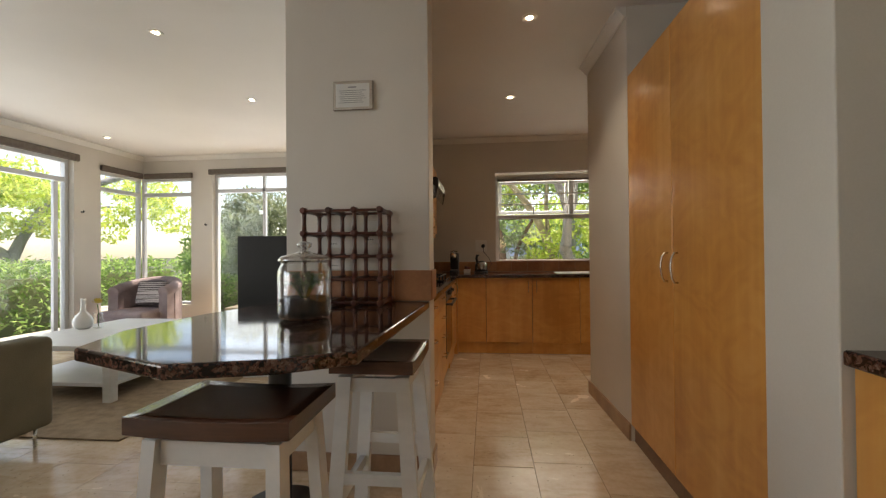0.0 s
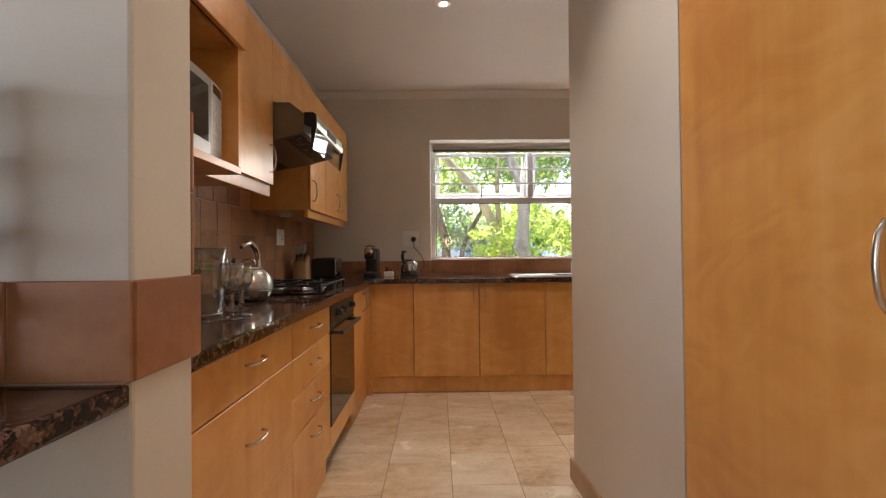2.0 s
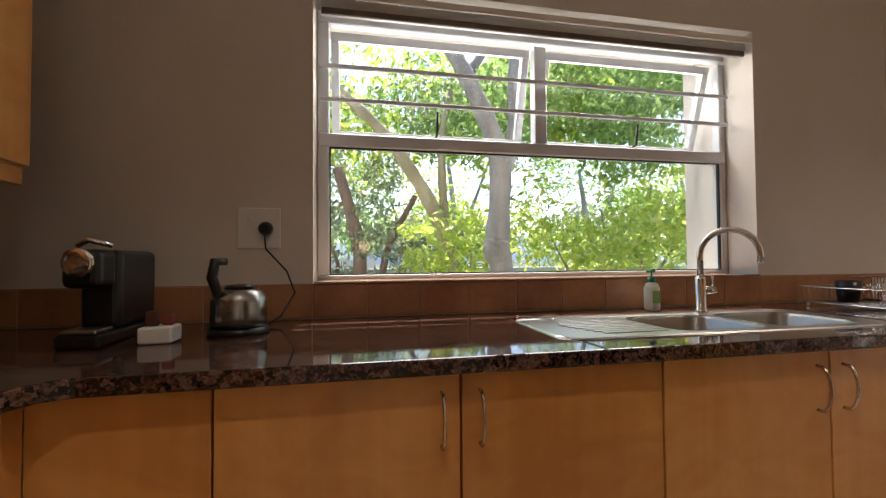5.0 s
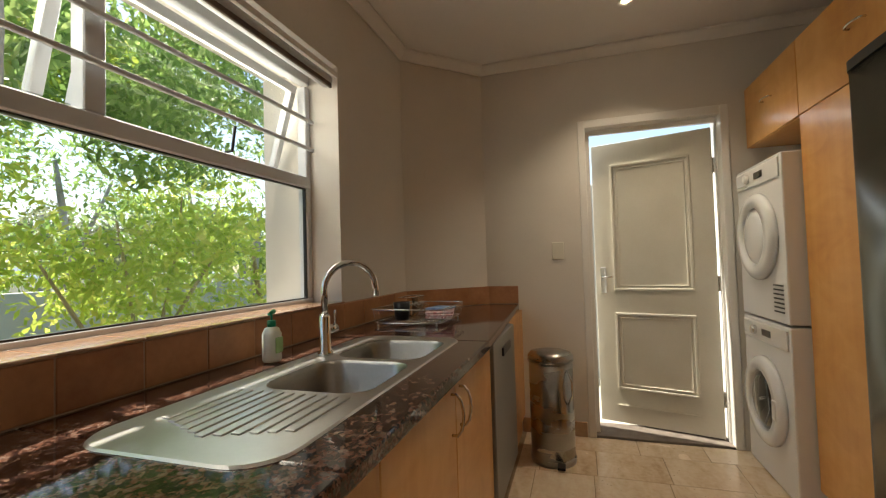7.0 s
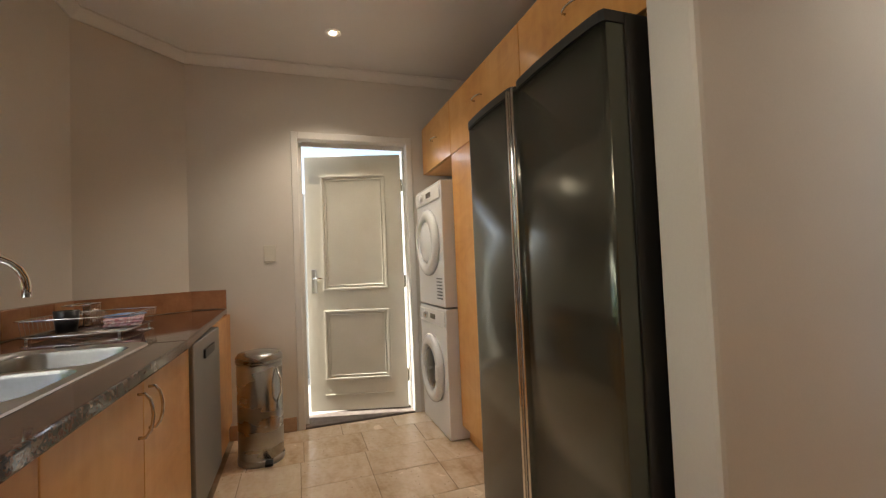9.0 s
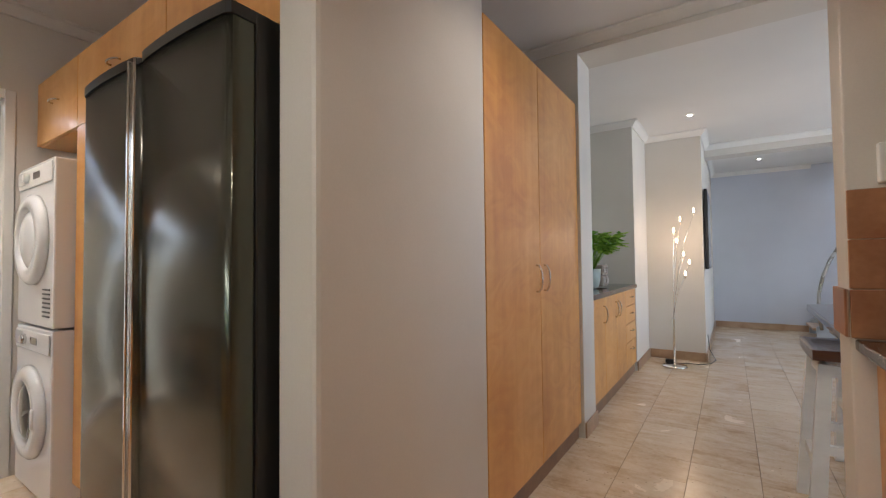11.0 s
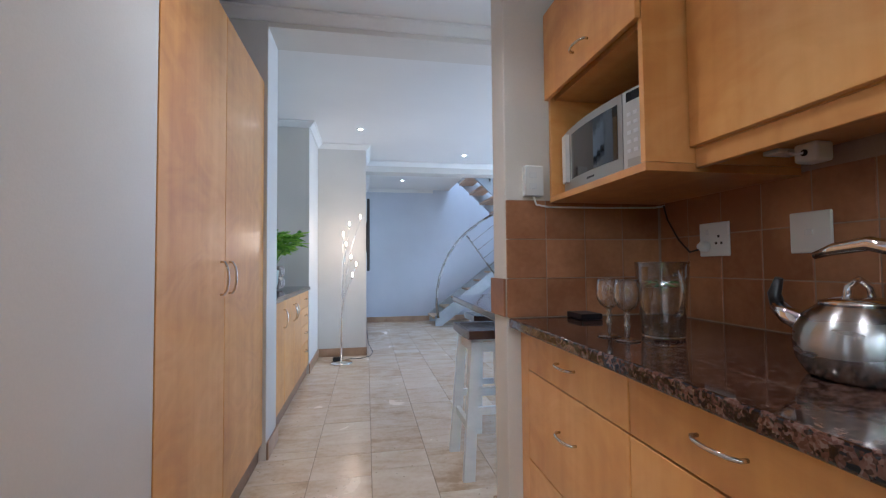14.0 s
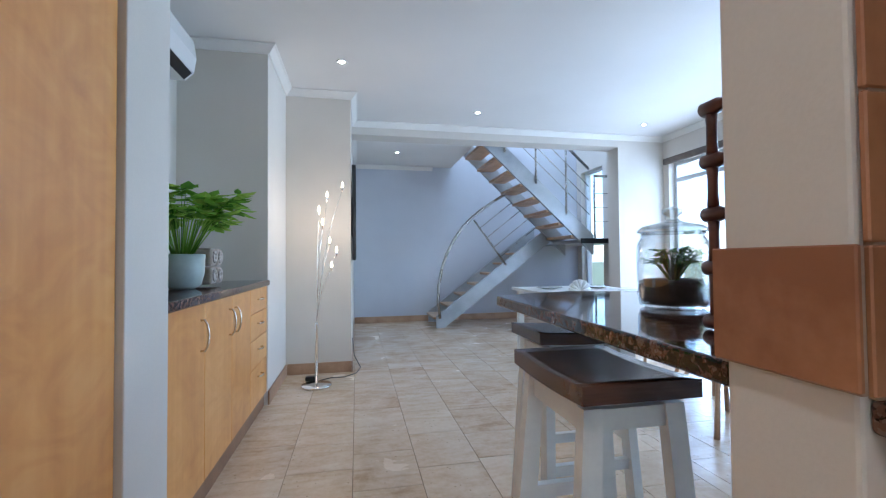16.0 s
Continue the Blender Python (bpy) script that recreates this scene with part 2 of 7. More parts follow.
def wood_material(name, dark, mid, light, rough=0.35, coat=0.15, along="z", figure=0.55):
    m, n, l, p = nodes_of(name)
    geo, info = n.new("ShaderNodeNewGeometry"), n.new("ShaderNodeObjectInfo")
    sh = n.new("ShaderNodeVectorMath")
    sh.operation = "ADD"
    cx = n.new("ShaderNodeMath")
    cx.operation = "MULTIPLY"
    cx.inputs[1].default_value = 7.0
    l.new(info.outputs["Random"], cx.inputs[0])
    l.new(geo.outputs["Position"], sh.inputs[0])
    l.new(cx.outputs[0], sh.inputs[1])
    streak = {"z": (9, 9, 0.7), "x": (0.7, 9, 9), "y": (9, 0.7, 9)}[along]
    mp = n.new("ShaderNodeMapping")
    mp.inputs["Scale"].default_value = streak
    l.new(sh.outputs[0], mp.inputs["Vector"])
    a = n.new("ShaderNodeTexNoise")
    a.inputs["Scale"].default_value, a.inputs["Detail"].default_value, a.inputs["Distortion"].default_value = 1.0, 5, 0.6
    l.new(mp.outputs[0], a.inputs["Vector"])
    big = n.new("ShaderNodeTexNoise")
    big.inputs["Scale"].default_value, big.inputs["Detail"].default_value, big.inputs["Distortion"].default_value = 2.2, 3, 1.5
    l.new(sh.outputs[0], big.inputs["Vector"])
    fine = n.new("ShaderNodeTexNoise")
    fine.inputs["Scale"].default_value = 16
    l.new(mp.outputs[0], fine.inputs["Vector"])
    add = n.new("ShaderNodeMath")
    add.operation = "MULTIPLY_ADD"
    add.inputs[1].default_value = figure
    l.new(big.outputs["Fac"], add.inputs[0])
    ms = n.new("ShaderNodeMath")
    ms.operation = "MULTIPLY_ADD"
    ms.inputs[1].default_value, ms.inputs[2].default_value = 1 - figure, 0
    l.new(a.outputs["Fac"], ms.inputs[0])
    l.new(ms.outputs[0], add.inputs[2])
    f2 = n.new("ShaderNodeMath")
    f2.operation = "MULTIPLY_ADD"
    f2.inputs[1].default_value = 0.12
    l.new(fine.outputs["Fac"], f2.inputs[0])
    l.new(add.outputs[0], f2.inputs[2])
    r = ramp(n, [(0.42, dark), (0.55, mid), (0.67, light)])
    l.new(f2.outputs[0], r.inputs[0])
    l.new(r.outputs[0], p.inputs["Base Color"])
    p.inputs["Roughness"].default_value, p.inputs["Coat Weight"].default_value, p.inputs["Coat Roughness"].default_value = rough, coat, 0.15
    return m


M_WALL = surface("warm_white_paint", (0.62, 0.58, 0.52), (0.70, 0.66, 0.60), 0.6, (1.2, 1.2, 1.2), 160, 0.08)
M_CEIL = surface("ceiling_paint", (0.74, 0.72, 0.69), (0.80, 0.78, 0.75), 0.55, (1, 1, 1), 120, 0.05)
M_TRIM = surface("white_trim_paint", (0.74, 0.72, 0.68), (0.80, 0.78, 0.74), 0.4, (4, 4, 4), 60, 0.03)
M_MAPLE = veneer_material("varnished_maple_veneer", (0.56, 0.235, 0.055), (0.69, 0.33, 0.085), (0.79, 0.43, 0.14))
# base carcasses darkened so the gaps between fronts read as shade lines
M_GAP_SHADE = plain("gap_shade_board", (0.16, 0.06, 0.025), 0.7)
M_MAPLE_H = veneer_material("varnished_maple_rail", (0.46, 0.19, 0.045), (0.62, 0.295, 0.08), (0.72, 0.39, 0.13), along="y")
M_GRANITE = granite_material()
M_TRAV = travertine_material()
M_GROUT = surface("sand_grout", (0.22, 0.15, 0.09), (0.34, 0.25, 0.16), 0.9, (9, 9, 9), 200, 0.3)
M_TERRA = surface("terracotta_tile", (0.28, 0.11, 0.045), (0.46, 0.22, 0.10), 0.50, (5, 5, 5), 45, 0.2, vary=0.30, detail=6, coat=0.06)
M_TGROUT = surface("pale_tile_grout", (0.34, 0.24, 0.17), (0.42, 0.31, 0.23), 0.9, (9, 9, 9), 200, 0.3)
M_KETTLE = surface("spun_steel", (0.42, 0.41, 0.39), (0.50, 0.49, 0.47), 0.27, (3, 3, 20), 90, 0.0, metal=1.0)
kn = M_KETTLE.node_tree
tg = kn.nodes.new("ShaderNodeTangent")
tg.direction_type, tg.axis = "RADIAL", "Z"
kn.nodes["Principled BSDF"].inputs["Anisotropic"].default_value = 0.8
kn.nodes["Principled BSDF"].inputs["Anisotropic Rotation"].default_value = 0.25
kn.links.new(tg.outputs[0], kn.nodes["Principled BSDF"].inputs["Tangent"])
M_STEEL = surface("brushed_steel", (0.34, 0.335, 0.32), (0.44, 0.43, 0.41), 0.27, (3, 3, 9), 90, 0.05, metal=1.0)
M_CHROME = plain("polished_chrome", (0.75, 0.74, 0.72), 0.08, 1.0)
M_NICKEL = plain("satin_nickel", (0.62, 0.58, 0.52), 0.25, 1.0)
M_BLACK = plain("black_plastic", (0.012, 0.012, 0.013), 0.35)
M_BGLASS = plain("black_glass", (0.008, 0.008, 0.01), 0.06, coat=0.5)
M_IRON = plain("cast_iron", (0.015, 0.015, 0.016), 0.45, 0.3)
M_WHITE = plain("white_enamel", (0.78, 0.78, 0.77), 0.22, coat=0.3)
M_PLASTIC = plain("white_plastic", (0.76, 0.75, 0.72), 0.35)
M_ALU = plain("white_aluminium", (0.62, 0.64, 0.66), 0.35)
M_PANE = glassy("window_glass")
M_CLEAR = glassy("clear_glass", (0.96, 0.98, 0.97), gloss=0.06)
M_DARKWOOD = wood_material("dark_stained_wood", (0.018, 0.008, 0.005), (0.05, 0.02, 0.012), (0.10, 0.042, 0.024), 0.25, 0.3, along="x")
M_REDWOOD = wood_material("mahogany_stain", (0.05, 0.014, 0.009), (0.10, 0.03, 0.018), (0.15, 0.05, 0.03), 0.3, 0.3, along="y")
M_FRIDGE = surface("dark_steel_laminate", (0.095, 0.10, 0.08), (0.115, 0.12, 0.098), 0.21, (1, 1, 1), 80, 0.02, metal=0.8)
M_FSIDE = plain("black_fridge_side", (0.02, 0.02, 0.018), 0.4)
M_DOOR = surface("cream_door_paint", (0.58, 0.55, 0.46), (0.66, 0.63, 0.54), 0.4, (3, 3, 3), 90, 0.05)
M_BLUE = surface("pale_blue_wall_paint", (0.52, 0.54, 0.60), (0.60, 0.62, 0.68), 0.6, (1, 1, 1), 160, 0.08)
M_BLIND = surface("taupe_blind_fabric", (0.12, 0.095, 0.08), (0.18, 0.15, 0.125), 0.8, (20, 20, 20), 200, 0.3)
M_STAIR = surface("grey_painted_steel", (0.34, 0.36, 0.38), (0.44, 0.46, 0.48), 0.35, (5, 5, 5), 50, 0.05, metal=0.4)
M_BASE = surface("travertine_skirting", (0.31, 0.18, 0.10), (0.48, 0.32, 0.20), 0.35, (6, 6, 6), 45, 0.12, vary=0.2)
M_PLINTH = surface("brown_plinth_tile", (0.16, 0.08, 0.045), (0.28, 0.16, 0.09), 0.4, (6, 6, 6), 45, 0.1)
M_WHITEWOOD = surface("white_painted_wood", (0.66, 0.66, 0.64), (0.74, 0.74, 0.72), 0.4, (6, 6, 20), 60, 0.1)


# ---- mesh helpers ----
def box(bm, x0, x1, y0, y1, z0, z1, r=0.0, seg=2):
    vs = [bm.verts.new((x, y, z)) for x in (x0, x1) for y in (y0, y1) for z in (z0, z1)]
    fs = [bm.faces.new([vs[i] for i in q]) for q in ((0, 1, 3, 2), (4, 6, 7, 5), (0, 4, 5, 1), (2, 3, 7, 6), (0, 2, 6, 4), (1, 5, 7, 3))]
    if r:
        es = list({e for f in fs for e in f.edges})
        bmesh.ops.bevel(bm, geom=es, offset=r, segments=seg, affect="EDGES", profile=0.5)
    return bm


def cube(*a, r=0.0, seg=2):
    return box(bmesh.new(), *a, r=r, seg=seg)


def prism(pts, z0, z1, bm=None, axis="z"):
    """A straight body over a polygon, drawn in the plane across the axis."""
    bm = bm or bmesh.new()
    place = {"z": lambda a, b, c: (a, b, c), "x": lambda a, b, c: (c, a, b), "y": lambda a, b, c: (a, c, b)}[axis]
    lo, hi = [bm.verts.new(place(a, b, z0)) for a, b in pts], [bm.verts.new(place(a, b, z1)) for a, b in pts]
    fs = [bm.faces.new(lo[::-1]), bm.faces.new(hi)]
    k = len(pts)
    fs += [bm.faces.new((lo[i], lo[(i + 1) % k], hi[(i + 1) % k], hi[i])) for i in range(k)]
    bmesh.ops.recalc_face_normals(bm, faces=fs)
    return bm


def tube(path, r, bm=None, seg=8, closed=False):
    """A round bar along a path; r may be a number or one radius a point."""
    bm = bm or bmesh.new()
    path = [Vector(p) for p in path]
    rs = r if isinstance(r, (list, tuple)) else [r] * len(path)
    rings, up = [], None
    for i, p in enumerate(path):
        a, b = path[i - 1] if i or closed else p, path[(i + 1) % len(path)] if i < len(path) - 1 or closed else p
        d = (b - a).normalized()
        side = d.orthogonal().normalized() if up is None else (up - d * up.dot(d)).normalized()
        up = side
        other = d.cross(side)
        rings.append([bm.verts.new(p + (side * math.cos(t) + other * math.sin(t)) * rs[i]) for t in (math.tau * k / seg for k in range(seg))])
    n = len(rings)
    for i in range(n if closed else n - 1):
        a, b = rings[i], rings[(i + 1) % n]
        for k in range(seg):
            bm.faces.new((a[k], a[(k + 1) % seg], b[(k + 1) % seg], b[k])).smooth = True
    if not closed:
        bm.faces.new(rings[0][::-1]), bm.faces.new(rings[-1])
    return bm


def lathe(profile, at=(0, 0, 0), bm=None, seg=24, caps=True):
    """A turned body: (radius, height) from bottom to top."""
    bm = bm or bmesh.new()
    rings = []
    for r, z in profile:
        rings.append([bm.verts.new((at[0] + max(r, 1e-4) * math.cos(t), at[1] + max(r, 1e-4) * math.sin(t), at[2] + z)) for t in (math.tau * k / seg for k in range(seg))])
    for a, b in zip(rings, rings[1:]):
        for k in range(seg):
            bm.faces.new((a[k], a[(k + 1) % seg], b[(k + 1) % seg], b[k])).smooth = True
    if caps:
        bm.faces.new(rings[0][::-1]), bm.faces.new(rings[-1])
    return bm


def turned(bm, m):
    bmesh.ops.transform(bm, matrix=m, verts=bm.verts)
    return bm


def solid(name, bm, material, label="", category="", group="", kind=""):
    """A top-level mesh with its parts drawn at their place in the world; its origin goes to its base."""
    xs = [v.co for v in bm.verts]
    lo = Vector([min(v[i] for v in xs) for i in range(3)])
    hi = Vector([max(v[i] for v in xs) for i in range(3)])
    o = Vector(((lo.x + hi.x) / 2, (lo.y + hi.y) / 2, lo.z))
    if kind == "structure":
        o = Vector((0, 0, 0))
    bmesh.ops.translate(bm, verts=bm.verts, vec=-o)
    me = bpy.data.meshes.new(name)
    bm.to_mesh(me)
    bm.free()
    me.materials.append(material)
    ob = new(name, me)
    ob.location = o
    return tagged(ob, label, category, group, kind)


def thing(name, at, label, category, group=""):
    ob = new(name)
    ob.location = at
    ob.empty_display_size = 0.1
    return tagged(ob, label, category, group)


def base_of(ob):
    p = Vector((0, 0, 0))
    while ob:
        p += ob.location
        ob = ob.parent
    return p


def part(name, bm, material, parent, label=""):
    """One mesh under a thing or a part, drawn at its place in the world."""
    o = base_of(parent)
    bmesh.ops.translate(bm, verts=bm.verts, vec=-o)
    me = bpy.data.meshes.new(name)
    bm.to_mesh(me)
    bm.free()
    me.materials.append(material)
    ob = new(name, me)
    ob.parent = parent
    return tagged(ob, label)


def wall(name, bm, label, material=None):
    return solid(name, bm, material or M_WALL, label, "wall", kind="structure")


def wall_along(axis, at0, at1, a0, a1, z0, z1, holes=()):
    """A wall with openings (from, to, bottom, top) along x or y, between the planes at0 and at1."""
    bm = bmesh.new()

    def b(u0, u1, w0, w1):
        if u1 - u0 > 1e-4 and w1 - w0 > 1e-4:
            box(bm, *((u0, u1, at0, at1) if axis == "x" else (at0, at1, u0, u1)), w0, w1)

    u = a0
    for h0, h1, lo, hi in sorted(holes):
        b(u, h0, z0, z1)
        b(h0, h1, z0, lo)
        b(h0, h1, hi, z1)
        u = h1
    b(u, a1, z0, z1)
    return bm


# ---- the house ----
KL, NIB, FRONT, TOP, CEIL = 0.46, 2.335, 1.12, 0.90, 2.65
WIN = (1.59, 3.60, 1.03, 2.19)
wall("wall_kitchen_window", wall_along("x", 6.44, 6.88, KL, 4.41, -0.1, CEIL, [WIN]), "warm white plastered kitchen wall round a wide window")
wall("wall_angled", prism([(4.41, 6.44), (4.86, 5.98), (5.06, 5.98), (5.06, 6.88), (4.41, 6.88)], -0.1, CEIL), "short angled warm white wall in the kitchen corner")
wall("wall_back_door", wall_along("y", 4.86, 5.06, 3.56, 5.98, -0.1, CEIL, [(4.44, 5.27, -0.1, 2.115)]), "warm white end wall round the back door")
wall("wall_behind_fridge", wall_along("x", 3.46, 3.56, 2.95, 5.06, -0.1, CEIL), "plastered wall behind the fridge and laundry cabinets")
wall("wall_nib", prism([(NIB, 3.50), (2.44, 3.50), (2.44, 4.395), (2.318, 4.395), (2.307, 4.391), (2.303, 4.38)], -0.1, CEIL), "narrow warm white wall end beside the fridge")
wall("wall_nib_back", cube(2.44, 2.95, 3.50, 3.56, -0.1, CEIL), "plastered wall behind the tall cupboard")
wall("wall_kitchen_side", cube(0.40, KL, 3.16, 6.85, -0.1, CEIL), "plastered wall behind the hob counter")
wall("pillar", cube(0.40, 1.178, 2.995, 3.16, -0.1, CEIL, r=0.006), "smooth white wall end between bar and kitchen")
wall("wall_tall_unit_jamb", cube(NIB - 0.02, 2.95, 1.91, 2.19, -0.1, CEIL, r=0.004), "white painted jamb beside the tall cupboard")
wall("wall_niche_back", cube(2.95, 3.07, 0.164, 3.46, -0.1, CEIL), "pale green-white niche wall above the sideboard")
wall("wall_niche_side", cube(NIB, 3.07, -0.658, 0.164, -0.1, CEIL), "white wall block that closes the sideboard niche")
wall("wall_screen", cube(1.746, NIB, -4.0, -0.658, -0.1, CEIL), "white wall block with the wall-mounted screen")
wall("wall_stair_back", cube(-2.53, 1.746, -4.0, -3.8, -0.1, 5.4), "pale blue-grey wall behind the steel staircase", M_BLUE)
wall("wall_stair_front_jamb", cube(-2.33, -1.66, -1.75, -1.5, -0.1, CEIL), "white wall beside the opening to the staircase")
wall("beam_stair", cube(-1.66, 1.746, -1.75, -1.5, 2.5, CEIL), "white beam over the opening to the staircase")
wall("beam_kitchen", cube(-2.33, NIB - 0.02, 1.91, 2.19, 2.555, CEIL), "white beam over the way into the kitchen")
wall("wall_dining_window", wall_along("y", -2.53, -2.33, -3.8, 2.2, -0.1, CEIL, [(-3.65, -2.95, 0.3, 2.6), (-1.40, 1.50, 0.05, 2.29)]), "white dining room wall round a wide glazed opening")
wall("wall_stair_side_upper", cube(-2.53, -2.33, -3.8, -1.5, CEIL, 5.4), "white upper stairwell wall")
wall("wall_stair_front_upper", cube(-2.33, 0.35, -1.75, -1.55, 2.8, 5.4), "white upper stairwell wall")
wall("wall_stair_end_upper", cube(0.35, 0.55, -3.8, -1.55, 2.8, 5.4), "white upper stairwell wall")
wall("wall_living_step", cube(-3.75, -2.53, 2.0, 2.2, -0.1, CEIL), "white wall where the living room widens")
wall("wall_living_west", wall_along("y", -3.95, -3.75, 2.0, 7.05, -0.1, CEIL, [(3.0, 5.74, 0.0, 2.38), (6.12, 7.05, 0.40, 2.33)]), "white living room wall with a sliding door and a corner window")
wall("wall_living_north", wall_along("x", 6.85, 7.05, -3.75, KL, -0.1, CEIL, [(-3.75, -2.97, 0.40, 2.33), (-2.63, -0.6, 0.0, 2.37)]), "white living room wall with a garden door")
for nm, a in (("ceiling_kitchen_and_living", (-3.95, 5.06, 2.2, 7.05)), ("ceiling_dining", (-2.53, 3.07, -1.75, 2.2)), ("ceiling_stair_room", (0.07, 1.746, -3.8, -1.75)), ("ceiling_stairwell", (-2.53, 0.55, -4.0, -1.55))):
    z = 5.4 if nm == "ceiling_stairwell" else CEIL
    solid(nm, cube(*a, z, z + 0.15), M_CEIL, "smooth matt white ceiling", "ceiling", kind="structure")
floor_bm = cube(-3.95, 5.06, -4.0, 7.05, -0.2, -0.0035)
solid("floor", floor_bm, M_GROUT, "sandy grout bed under the travertine floor tiles", "floor", kind="structure")


def cornice(points, name="cornice"):
    """A stepped cornice along a line of wall faces; the room lies to the left of the way."""
    bm = bmesh.new()
    prof = [(0, 0), (0.012, 0), (0.02, 0.012), (0.05, 0.045), (0.062, 0.05), (0.062, 0.062), (0, 0.062)]
    pts = [Vector(p) for p in points]
    rings = []
    for i, p in enumerate(pts):
        ds = []
        if i:
            ds.append((p - pts[i - 1]).normalized())
        if i < len(pts) - 1:
            ds.append((pts[i + 1] - p).normalized())
        ns = [Vector((-d.y, d.x)) for d in ds]
        n = sum(ns, Vector((0, 0)))
        n = n / max(n.dot(ns[0]), 0.2)
        rings.append([bm.verts.new((p.x + n.x * a, p.y + n.y * a, CEIL - 0.0635 + b)) for a, b in prof])
    k = len(prof)
    for a, b in zip(rings, rings[1:]):
        for j in range(k):
            bm.faces.new((a[j], a[(j + 1) % k], b[(j + 1) % k], b[j]))
    bm.faces.new(rings[0]), bm.faces.new(rings[-1][::-1])
    bmesh.ops.recalc_face_normals(bm, faces=bm.faces)
    return solid(name, bm, M_TRIM, "slim white plaster cornice under the ceiling", "cornice", kind="structure")


E = 0.001
cornice([(4.86 - E, 3.57), (4.86 - E, 5.98), (4.41, 6.44 - E), (KL + E, 6.44 - E), (KL + E, 3.16 + E), (1.16, 3.16 + E)])
cornice([(2.95, 2.19 + E), (-2.3, 2.19 + E)][::-1])
cornice([(NIB - E, 3.5), (2.302, 4.38)])
cornice([(1.746 - E, -1.499), (1.746 - E, -0.658 + E), (NIB - E, -0.658 + E), (NIB - E, 0.164 + E), (2.95 - E, 0.164 + E), (2.95 - E, 1.91 - E)])
cornice([(-2.33 + E, 1.9), (-2.33 + E, -1.5 + E), (1.744, -1.5 + E)])
cornice([(0.39, 6.85 - E), (-3.75 + E, 6.85 - E), (-3.75 + E, 2.21)])
cornice([(0.40, 3.0), (0.40 - E, 6.84)])
cornice([(0.4, -3.8 + E), (1.746 - E, -3.8 + E), (1.746 - E, -1.76)])


def skirting(x0, x1, y0, y1, z=0.1):
    return solid("baseboard", cube(x0, x1, y0, y1, 0.0, z, r=0.003, seg=1), M_BASE, "travertine tile skirting along the wall foot", "baseboard", kind="structure")


wall_foot = prism([(NIB, 3.50), (NIB - 0.013, 3.50), (2.289, 4.405), (2.44, 4.405), (2.44, 4.396), (2.302, 4.396)], 0.0, 0.1)
solid("baseboard", wall_foot, M_BASE, "travertine tile skirting round the wall end", "baseboard", kind="structure")
skirting(NIB - 0.034, NIB - 0.022, 1.90, 2.19)
skirting(NIB - 0.034, 2.38, 1.897, 1.909)
skirting(NIB - 0.014, NIB - E, -0.645, 0.164)
skirting(1.746, NIB - 0.014, -0.657, -0.645)
skirting(1.734, 1.745, -3.78, -0.645)
skirting(-2.3, 1.73, -3.799, -3.786)
skirting(-2.3, -1.65, -1.499, -1.487)
skirting(1.179, 1.191, 2.995, 3.15)
skirting(0.42, 1.191, 2.982, 2.994)
skirting(4.847, 4.859, 5.32, 5.755)
skirting(-3.749, -3.737, 5.76, 6.84)
skirting(-2.95, -2.65, 6.837, 6.849)


# ---- kitchen joinery ----
def bow_handle(a, b, out, parent, material=None, r=0.0045):
    """A bow handle from a to b that stands out along the way out."""
    a, b, out = Vector(a), Vector(b), Vector(out)
    pts = [a, a + out * 0.5, a.lerp(b, 0.14) + out * 0.85, a.lerp(b, 0.32) + out, a.lerp(b, 0.5) + out * 1.06, a.lerp(b, 0.68) + out, a.lerp(b, 0.86) + out * 0.85, b + out * 0.5, b]
    return part("handle", tube(pts, r, seg=8), material or M_NICKEL, parent, "satin nickel bow handle")


def front(axis, plane, out, u0, u1, z0, z1, parent, material=None, name="door", label="flat maple veneer door"):
    """A door or drawer front, 18 mm thick, whose visible face lies at the plane."""
    g, back = 0.0026, plane - out * 0.018
    lo, hi = sorted((plane, back))
    a = (u0 + g, u1 - g, lo, hi) if axis == "x" else (lo, hi, u0 + g, u1 - g)
    return part(name, cube(*a, z0 + g, z1 - g, r=0.0015, seg=1), material or M_MAPLE, parent, label)


